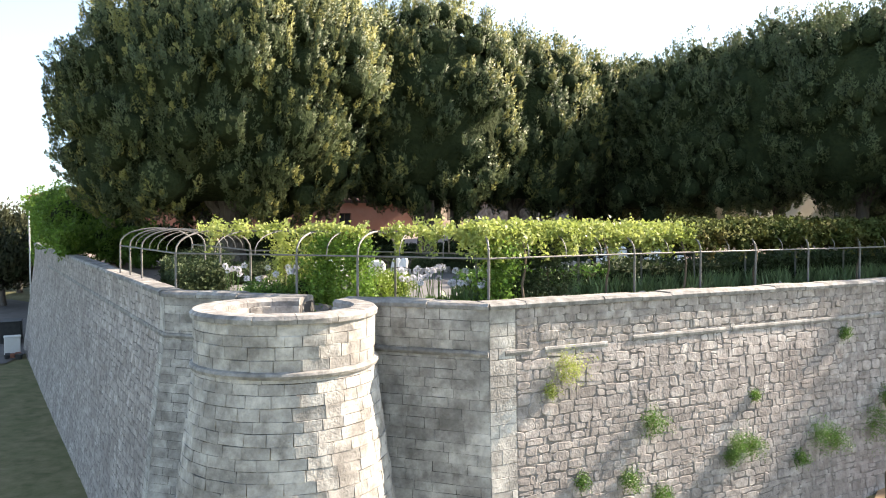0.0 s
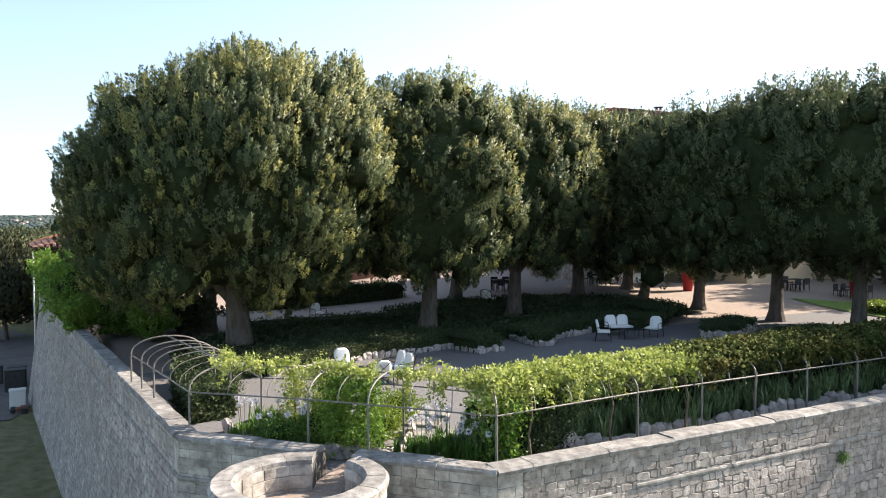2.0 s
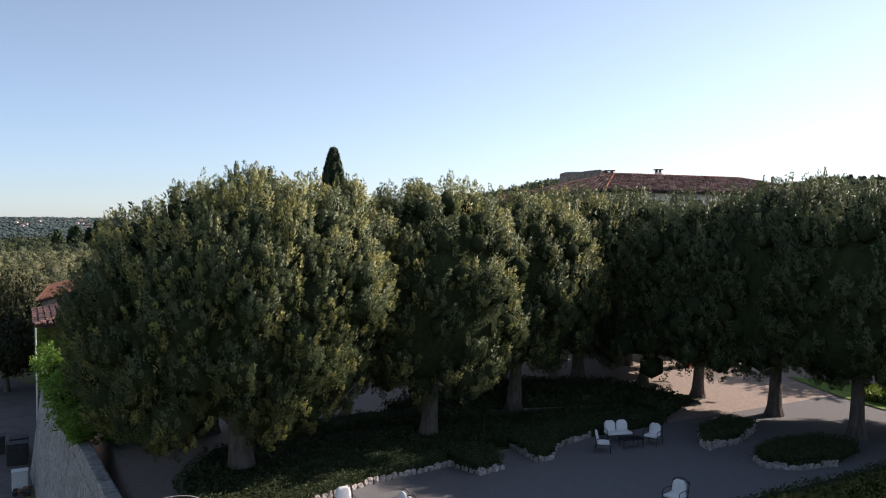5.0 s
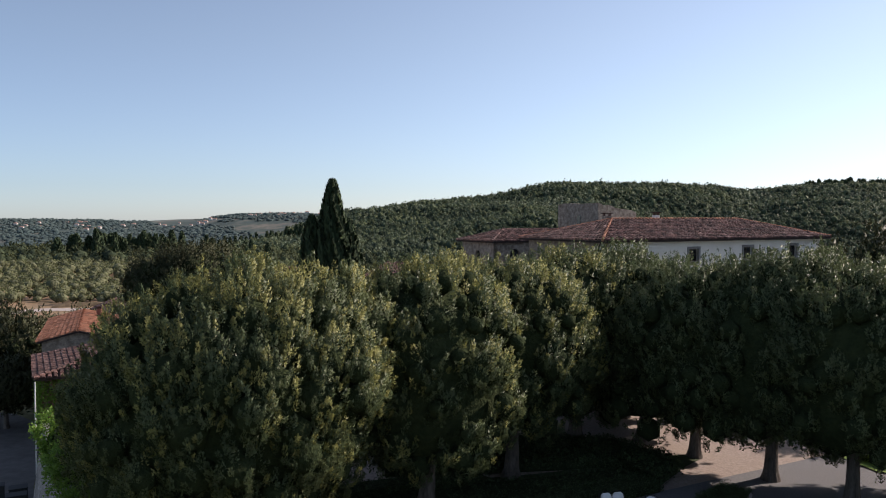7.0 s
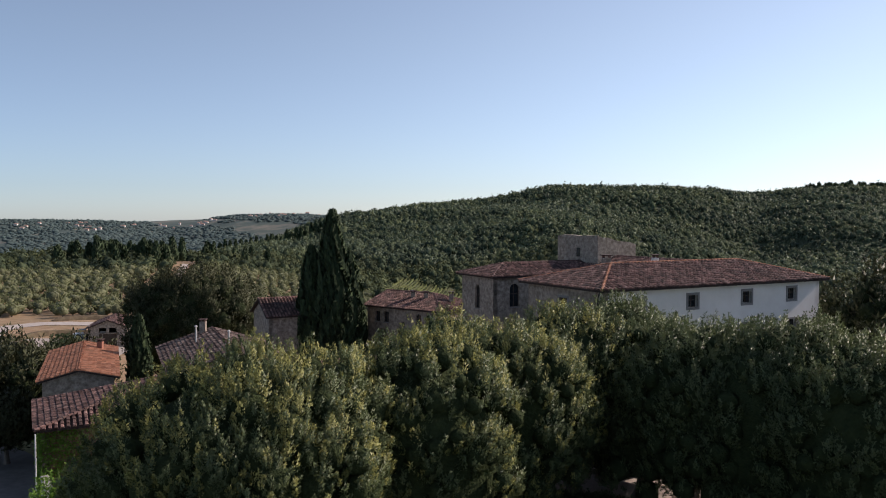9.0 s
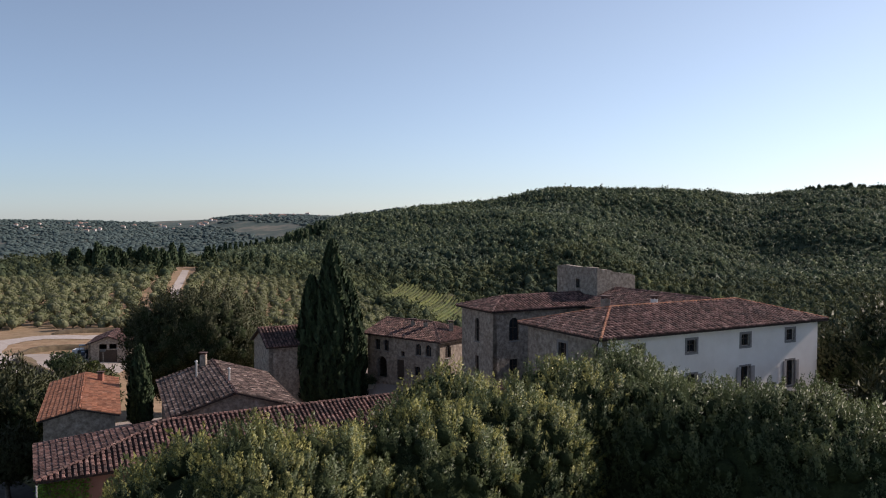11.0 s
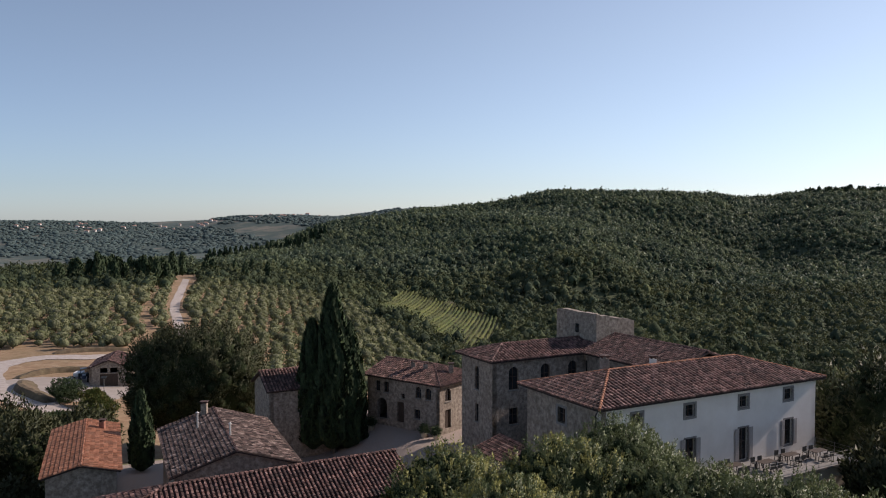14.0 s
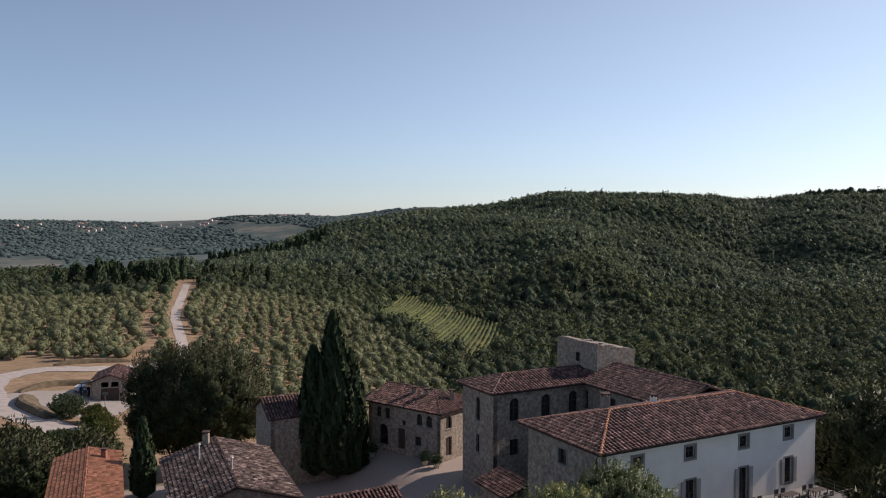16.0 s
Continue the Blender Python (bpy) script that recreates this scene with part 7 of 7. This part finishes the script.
    # the far town on the skyline
    for k in range(46):
        g = rng.random()
        if g < 0.4:
            x, y = rng.uniform(-2000, -1500), rng.uniform(3500, 3900)
        else:
            x, y = rng.uniform(-1400, -560), rng.uniform(3500, 3950)
        w, d, h = rng.uniform(9, 20), rng.uniform(9, 16), rng.uniform(5, 9)
        if k == 45:
            x, y, w, d, h = -705, 4120, 22, 20, 20
        z = gz(x, y)
        e = empty("far_house", Matrix.Translation((x, y, z)), "pale far-off house of a hilltop town", "house", "far hilltop town")
        bm = bmesh.new()
        box(bm, -w / 2, w / 2, -d / 2, d / 2, -5, h)
        part("wall", bm, M_TOWN, e)
        bm = bmesh.new()
        a = [bm.verts.new(p) for p in ((-w / 2 - 1, -d / 2 - 1, h), (w / 2 + 1, -d / 2 - 1, h), (w / 2 + 1, d / 2 + 1, h), (-w / 2 - 1, d / 2 + 1, h), (-w / 4, 0, h + 4), (w / 4, 0, h + 4))]
        for q in ((0, 1, 5, 4), (1, 2, 5), (2, 3, 4, 5), (3, 0, 4), (3, 2, 1, 0)):
            bm.faces.new([a[i] for i in q])
        part("roof", bm, M_TOWNROOF, e)
    # low woods and hedges on the far slopes
    num = 15000
    y = rng.uniform(1500, 4100, num)
    x = -rng.random(num) * 0.62 * y + 150
    ok = wobble(x, y, 210, 6) + 0.4 * wobble(x, y, 60, 8) > -0.35
    x, y = x[ok], y[ok]
    rs = rng.uniform(5, 13, len(x))
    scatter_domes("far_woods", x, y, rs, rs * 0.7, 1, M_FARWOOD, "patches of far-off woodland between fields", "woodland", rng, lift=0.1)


# ---------------------------------------------------------------- plants on the walls
def build_wall_plants():
    rng = np.random.default_rng(77)
    f, L, d, n = flat_face(CR, WR_END, e0=0.441)
    for s, z, r in ((1.8, -0.95, 0.34), (1.37, -1.4, 0.12), (4.0, -2.3, 0.3), (3.33, -3.4, 0.24), (4.18, -3.85, 0.22), (2.1, -3.25, 0.14), (6.5, -3.1, 0.3), (7.0, -3.2, 0.24), (9.3, -3.2, 0.36), (9.9, -3.4, 0.28), (11.5, -3.1, 0.55), (12.1, -2.6, 0.3), (7.2, -2.1, 0.1), (10.6, -0.9, 0.14), (6.3, -3.35, 0.2), (8.6, -3.7, 0.2)):
        p, nn = f(s, z)
        e = empty("wall_plant", Matrix.Translation(p), "small green plant rooted in a joint of the stone wall", "plant", "plants on the wall")
        c = int(150 * r / 0.3) + 30
        q = rng.normal(scale=0.45, size=(c, 3)) * r
        q += np.array(nn) * np.abs(rng.normal(scale=0.5, size=(c, 1))) * r
        q[:, 2] -= 0.15 * r
        foliage("foliage", q, rng, 11, 0.045, M_VINE if s < 1.9 else M_BLADE2, e, spread=0.05, ratio=(0.25, 0.45))
    # stake fence and dry grass at the foot of the front wall
    for k in range(14):
        p = W(17.4 + k * 0.62, 10.9 + 0.15 * math.sin(k * 2.0))
        bm = bmesh.new()
        tube(bm, [(0, 0, -0.2), (0.02, 0.0, 0.7), (0.03 * math.sin(k), 0.02, 1.35)], [0.035, 0.03, 0.022], 6)
        o = part("fence_stake", bm, M_STEM, None)
        o.matrix_world = Matrix.Translation((p.x, p.y, gz(p.x, p.y)))
        tagged(o, "slender wooden fence stake below the wall", "stake", "stake fence")
    blob_ground("dry_grass", tuple(W(22.6, 9.9)[:2]), 7.0, 2.8, M_EARTH, "dry yellow grass below the front wall", 0.05, radians(28), category="grass")
    # bright climber hanging over the left wall near the house
    for u, v, z, r, h, mat, lb in ((1.7, 38.6, 0.3, 0.9, 1.5, M_IVY, "bright green climber spilling over the wall"), (2.6, 43.6, 0.3, 1.2, 2.6, M_IVY, "bright green climber spilling over the wall"), (1.9, 41.0, 0.4, 1.8, 3.2, M_IVY, "bright green climber spilling over the wall"), (1.4, 46.0, 0.4, 1.7, 3.4, M_IVY, "bright green climber spilling over the wall"), (4.7, 38.2, -0.3, 1.1, 1.9, M_IVY, "bright green climber on the garden side of the wall"), (3.3, 39.8, -0.2, 1.2, 2.3, M_IVY, "bright green climber on the garden side of the wall"), (4.2, 43, -0.3, 2.0, 2.6, M_HEDGE, "dark shrub behind the wall"), (6.5, 40, -0.3, 1.7, 2.0, M_HEDGE, "dark shrub beneath the oak")):
        p = W(u, v)
        shrub(p.x, p.y, r, h, rng, mat, lb, z=z, size=0.17, count=560)
    # ivy on the corner of the long house
    e = empty("ivy", Matrix.Translation(W(0.4, 58.8, 0.5)), "ivy covering the corner of the house below the eaves", "ivy")
    pts = []
    for k in range(700):
        if rng.random() < 0.65:
            q = W(0.4 + rng.uniform(0, 3.0), 58.8 - 0.06)
        else:
            q = W(0.4 - 0.06, 58.8 + rng.uniform(0, 1.6))
        z = rng.uniform(-1.0, 3.2)
        pts.append((q.x, q.y, z))
    o = W(0.4, 58.8, 0.5)
    foliage("foliage", np.array(pts) - np.array(o), rng, 8, 0.16, M_IVY, e, spread=0.12)
    # drain pipe and odds and ends at the foot of the wall
    p = W(0.2, 58.2)
    e = empty("drain_pipe", Matrix.Translation(p), "pale drain pipe down the corner of the house", "pipe")
    bm = bmesh.new()
    tube(bm, [(-0.08, -0.15, 3.2), (-0.08, -0.15, -6.4)], 0.05, 8)
    part("pipe", bm, M_WHITE, e)
    for u, v, w, d_, h, mat, nm, lb in ((-1.0, 55.0, 0.9, 0.7, 1.2, M_WHITE, "appliance", "old white appliance standing against the wall"), (-1.2, 61.0, 1.3, 1.0, 1.5, M_DARK, "waste_bin", "large dark waste bin beside the house"), (-1.1, 63.0, 1.2, 1.0, 1.4, M_DARK, "waste_bin", "large dark waste bin beside the house"), (-2.6, 64.5, 1.2, 1.0, 1.3, M_DARK, "waste_bin", "large dark waste bin beside the house")):
        p = W(u, v)
        e = empty(nm, Matrix.Translation((p.x, p.y, gz(p.x, p.y))) @ Matrix.Rotation(radians(28), 4, "Z"), lb, nm.replace("_", " "))
        bm = bmesh.new()
        box(bm, -w / 2, w / 2, -d_ / 2, d_ / 2, 0.06, h, bevel=0.04)
        part("body", bm, mat, e)
        bm = bmesh.new()
        box(bm, -w / 2 - 0.03, w / 2 + 0.03, -d_ / 2 - 0.03, d_ / 2 + 0.03, h, h + 0.07, bevel=0.02)
        part("lid", bm, mat, e)
    for k in range(9):
        p = W(-0.9 + rng.uniform(-0.5, 0.4), 54 + rng.uniform(-0.6, 0.6))
        bm = bmesh.new()
        tube(bm, [(0, 0, 0), (0, 0, 0.02), (0, 0, 0.26), (0, 0, 0.3)], [0.1, 0.12, 0.16, 0.165], 10)
        o = part("flower_pot", bm, M_DARK if k % 3 else M_BRICK, None)
        o.matrix_world = Matrix.Translation((p.x, p.y, gz(p.x, p.y)))
        tagged(o, "small empty flower pot at the foot of the wall", "pot", "pots by the wall")


# ---------------------------------------------------------------- villa terrace and forecourt
def dining_set(x, y, z, deg, rng):
    t = empty("terrace_table", Matrix.Translation((x, y, z)) @ Matrix.Rotation(radians(deg), 4, "Z"), "dark wooden dining table on metal legs", "table", "terrace tables")
    bm = bmesh.new()
    box(bm, -0.8, 0.8, -0.4, 0.4, 0.71, 0.75, bevel=0.008)
    part("tabletop", bm, M_DARKWOOD, t)
    for sx in (-0.74, 0.74):
        for sy in (-0.34, 0.34):
            bm = bmesh.new()
            box(bm, sx - 0.03, sx + 0.03, sy - 0.03, sy + 0.03, 0, 0.71)
            part("leg", bm, M_IRON, t)
    for sx, sy, a in ((-0.4, -0.75, 180), (0.4, -0.75, 180), (-0.4, 0.75, 0), (0.4, 0.75, 0)):
        m = Matrix.Translation((x, y, z)) @ Matrix.Rotation(radians(deg), 4, "Z") @ Matrix.Translation((sx, sy, 0)) @ Matrix.Rotation(radians(a), 4, "Z")
        if "dining" in CACHE:
            copy_thing(CACHE["dining"], m)
            continue
        c = empty("dining_chair", m, "dark woven dining chair at a terrace table", "chair", "terrace chairs")
        bm = bmesh.new()
        box(bm, -0.25, 0.25, -0.25, 0.25, 0.41, 0.46, bevel=0.01)
        part("seat", bm, M_DARK, c)
        bm = bmesh.new()
        box(bm, -0.25, 0.25, 0.22, 0.26, 0.46, 0.86, bevel=0.01)
        part("backrest", bm, M_DARK, c)
        for ax in (-0.22, 0.22):
            for ay in (-0.22, 0.22):
                bm = bmesh.new()
                box(bm, ax - 0.02, ax + 0.02, ay - 0.02, ay + 0.02, 0, 0.41)
                part("leg", bm, M_DARK, c)
        CACHE["dining"] = c


CACHE = {}


def build_forecourt():
    rng = np.random.default_rng(67)
    blob_ground('leaf_litter', (1.5, 38.0), 13, 3.0, M_FLOOR, 'dark leaf litter and ground cover beneath the oaks', 0.04, radians(27))
    # the raised terrace against the villa's front: a plastered block with a parapet rail
    e = empty("terrace", Matrix.Translation(W(46.5, 39.9, 0.2)), "raised cream plastered terrace against the villa front", "terrace")
    f = lambda u, v, z: W(u, v, z) - W(46.5, 39.9, 0.2)
    base = [(46.5, 39.9), (60.4, 39.9), (60.4, 43.98), (46.5, 43.98)]
    bm = bmesh.new()
    lo = [bm.verts.new(f(u, v, -0.4)) for u, v in base]
    hi = [bm.verts.new(f(u, v, 6.1)) for u, v in base]
    bm.faces.new(hi)
    for i in range(4):
        bm.faces.new((lo[i], lo[(i + 1) % 4], hi[(i + 1) % 4], hi[i]))
    part("wall", bm, M_CREAM, e)
    bm = bmesh.new()
    rim = [(46.4, 39.8), (60.5, 39.8), (60.5, 43.98), (46.4, 43.98)]
    lo = [bm.verts.new(f(u, v, 6.1)) for u, v in rim]
    hi = [bm.verts.new(f(u, v, 6.25)) for u, v in rim]
    bm.faces.new(hi), bm.faces.new(lo[::-1])
    for i in range(4):
        bm.faces.new((lo[i], lo[(i + 1) % 4], hi[(i + 1) % 4], hi[i]))
    part("floor_slab", bm, M_GREYSTONE, e)
    rail = [(46.6, 43.7), (46.6, 40.0), (60.3, 40.0), (60.3, 43.7)]
    for (a, b), (c, d) in zip(rail, rail[1:]):
        n = max(2, int(math.hypot(c - a, d - b) / 1.5))
        for i in range(n + 1):
            bm = bmesh.new()
            p = f(a + (c - a) * i / n, b + (d - b) * i / n, 6.25)
            tube(bm, [p, p + Vector((0, 0, 0.95))], 0.02, 6)
            part("rail_post", bm, M_STEEL, e)
        for h in (0.35, 0.65, 0.95):
            bm = bmesh.new()
            tube(bm, [f(a, b, 6.25 + h), f(c, d, 6.25 + h)], 0.015, 6)
            part("rail_bar", bm, M_STEEL, e)
    for u, v in ((48.5, 42.2), (51.5, 41.6), (54.8, 42.0), (57.8, 41.6)):
        p = W(u, v)
        dining_set(p.x, p.y, 6.25, 28, rng)
    # dark framed notices on the plaster
    for u in (47.6, 56.5):
        p = W(u, 39.88)
        z = gz(p.x, p.y) + 1.7
        s = empty("notice_frame", Matrix.Translation((p.x, p.y, z)) @ Matrix.Rotation(radians(28), 4, "Z"), "dark framed white notice on the cream wall", "notice")
        part("frame", rect_frame(0, 0, 0.7, 0.9, 0.07, -0.05, 0.0, False), M_DARK, s)
        bm = bmesh.new()
        box(bm, -0.3, 0.3, -0.03, -0.01, 0.06, 0.84)
        part("panel", bm, M_WHITE, s, "white panel")
    # steps beside the terrace
    e = empty("stone_steps", Matrix.Translation(W(43.8, 42.6, gz(*W(43.8, 42.6)[:2]))) @ Matrix.Rotation(radians(28), 4, "Z"), "low grey stone steps at the villa door", "steps")
    for k in range(4):
        bm = bmesh.new()
        box(bm, -1.8 + 0.2 * k, 1.8 - 0.2 * k, -0.9 + 0.32 * k, 1.4, 0.17 * k - 0.05, 0.17 * (k + 1), bevel=0.015)
        part("step", bm, M_GREYSTONE, e)
    # tall red planter with a shrub
    x, y = 16.5, 52.4
    z = gz(x, y)
    e = empty("red_planter", Matrix.Translation((x, y, z)), "tall tapered red planter with a leafy shrub", "planter")
    bm = bmesh.new()
    tube(bm, [(0, 0, 0), (0, 0, 0.05), (0, 0, 1.15), (0, 0, 1.25), (0, 0, 1.24), (0, 0, 1.1)], [0.28, 0.3, 0.46, 0.5, 0.42, 0.4], 24)
    part("pot", bm, M_RED, e)
    d = unit(rng.normal(size=(260, 3)))
    foliage("foliage", d * 0.42 * rng.random((260, 1)) ** 0.4 + np.array([0, 0, 1.55]), rng, 8, 0.10, M_IVY, e)
    x, y = 27.0, 50.5
    copy_thing(e, Matrix.Translation((x, y, gz(x, y))))
    # tables under the trees, a lawn and its round hedge
    for x, y, a in ((24.5, 54.5, 20), (27.5, 52.0, 28), (31.0, 51.0, 28), (4.0, 52.5, 10), (10.8, 55.5, 30)):
        dining_set(x, y, gz(x, y), a, rng)
    vs = [(22.6, 50.6), (24.6, 43.0), (34.0, 40.0), (38, 46.0), (27.5, 49.3)]
    bm = bmesh.new()
    g = [bm.verts.new((x, y, gz(x, y) + 0.06)) for x, y in vs]
    bm.faces.new(g)
    bmesh.ops.triangulate(bm, faces=bm.faces)
    bmesh.ops.subdivide_edges(bm, edges=bm.edges[:], cuts=6, use_grid_fill=True)
    for v in bm.verts:
        v.co.z = gz(v.co.x, v.co.y) + 0.06
    lw = part("lawn", bm, M_LAWN, None)
    tagged(lw, "small mown green lawn edged by gravel", "lawn", kind="structure")
    ring = [(28.0 + 3.2 * math.cos(t * math.pi / 6), 45.2 + 2.2 * math.sin(t * math.pi / 6)) for t in range(12)]
    hedge(ring, 0.6, "low round clipped hedge on the lawn", rng, 60, 0.1, M_SHRUB)
    # lounge chair and bench on the path behind the big oak
    for x, y, a in ((-7.0, 42.5, 40), (2.6, 46.0, 150)):
        ob = [o for o in scene.objects if o.name == "garden_chair"][0]
        copy_thing(ob, Matrix.Translation((x, y, gz(x, y))) @ Matrix.Rotation(radians(a), 4, "Z"))
    # pots against the courtyard house
    for x, y, r in ((-2.0, 88.6, 0.5), (-0.6, 87.6, 0.45), (-8.6, 93.8, 0.5)):
        e = empty("potted_plant", Matrix.Translation((x, y, gz(x, y))), "green plant in a pale terracotta pot by the house", "potted plant", "courtyard pots")
        bm = bmesh.new()
        tube(bm, [(0, 0, 0), (0, 0, 0.5), (0, 0, 0.55)], [r * 0.6, r * 0.9, r], 16)
        part("pot", bm, M_CREAM, e)
        d = unit(rng.normal(size=(150, 3)))
        foliage("foliage", d * 0.55 * rng.random((150, 1)) ** 0.4 + np.array([0, 0, 1.0]), rng, 7, 0.16, M_HEDGE, e)
    # lean-to between villa and wing
    e = empty("lean_to", Matrix.Translation(W(39.0, 62.2, 1.6)), "small tiled lean-to against the villa side", "lean-to")
    f = lambda u, v, z: W(u, v, z) - W(39.0, 62.2, 1.6)
    bm = bmesh.new()
    q = [(38.6, 60.0), (41.3, 60.0), (41.3, 64.8), (38.6, 64.8)]
    lo = [bm.verts.new(f(u, v, 1.0)) for u, v in q]
    hi = [bm.verts.new(f(u, v, 3.8 + (0.8 if u > 40 else 0))) for u, v in q]
    bm.faces.new(hi)
    for i in range(4):
        bm.faces.new((lo[i], lo[(i + 1) % 4], hi[(i + 1) % 4], hi[i]))
    part("wall", bm, M_STONEWALL, e)
    roof(e, [[f(38.2, 65.2, 3.75), f(38.2, 59.6, 3.75), f(41.35, 59.6, 4.75), f(41.35, 65.2, 4.75)]], [], M_TILE, 81)
    # down pipe and quoins on the villa corner
    v_ = [o for o in scene.objects if o.name == "villa"][0]
    o = W(36.6, 44.0, 0.2)
    for k in range(22):
        bm = bmesh.new()
        w1 = 0.55 if k % 2 else 0.32
        a = W(36.6, 44.0, 0) - W(36.6, 44.0, 0)
        q = [(-0.03, -0.03), (w1, -0.03), (w1, 0.1), (-0.03, 0.1)]
        z0_, z1_ = 0.2 + k * 0.36, 0.2 + k * 0.36 + 0.34
        lo = [bm.verts.new(W(u, v, z0_)) for u, v in q]
        hi = [bm.verts.new(W(u, v, z1_)) for u, v in q]
        bm.faces.new(hi), bm.faces.new(lo[::-1])
        for i in range(4):
            bm.faces.new((lo[i], lo[(i + 1) % 4], hi[(i + 1) % 4], hi[i]))
        part("quoin", bm, M_GREYSTONE, v_)
    bm = bmesh.new()
    tube(bm, [W(-0.6, -0.4, 12.3), W(-0.45, -0.2, 12.1), W(-0.1, 0.45, 11.6), W(-0.1, 0.45, 0.3)], 0.06, 8)
    part("down_pipe", bm, M_DARK, v_)


build_cypresses()
build_farm()
build_wall_plants()
build_forecourt()
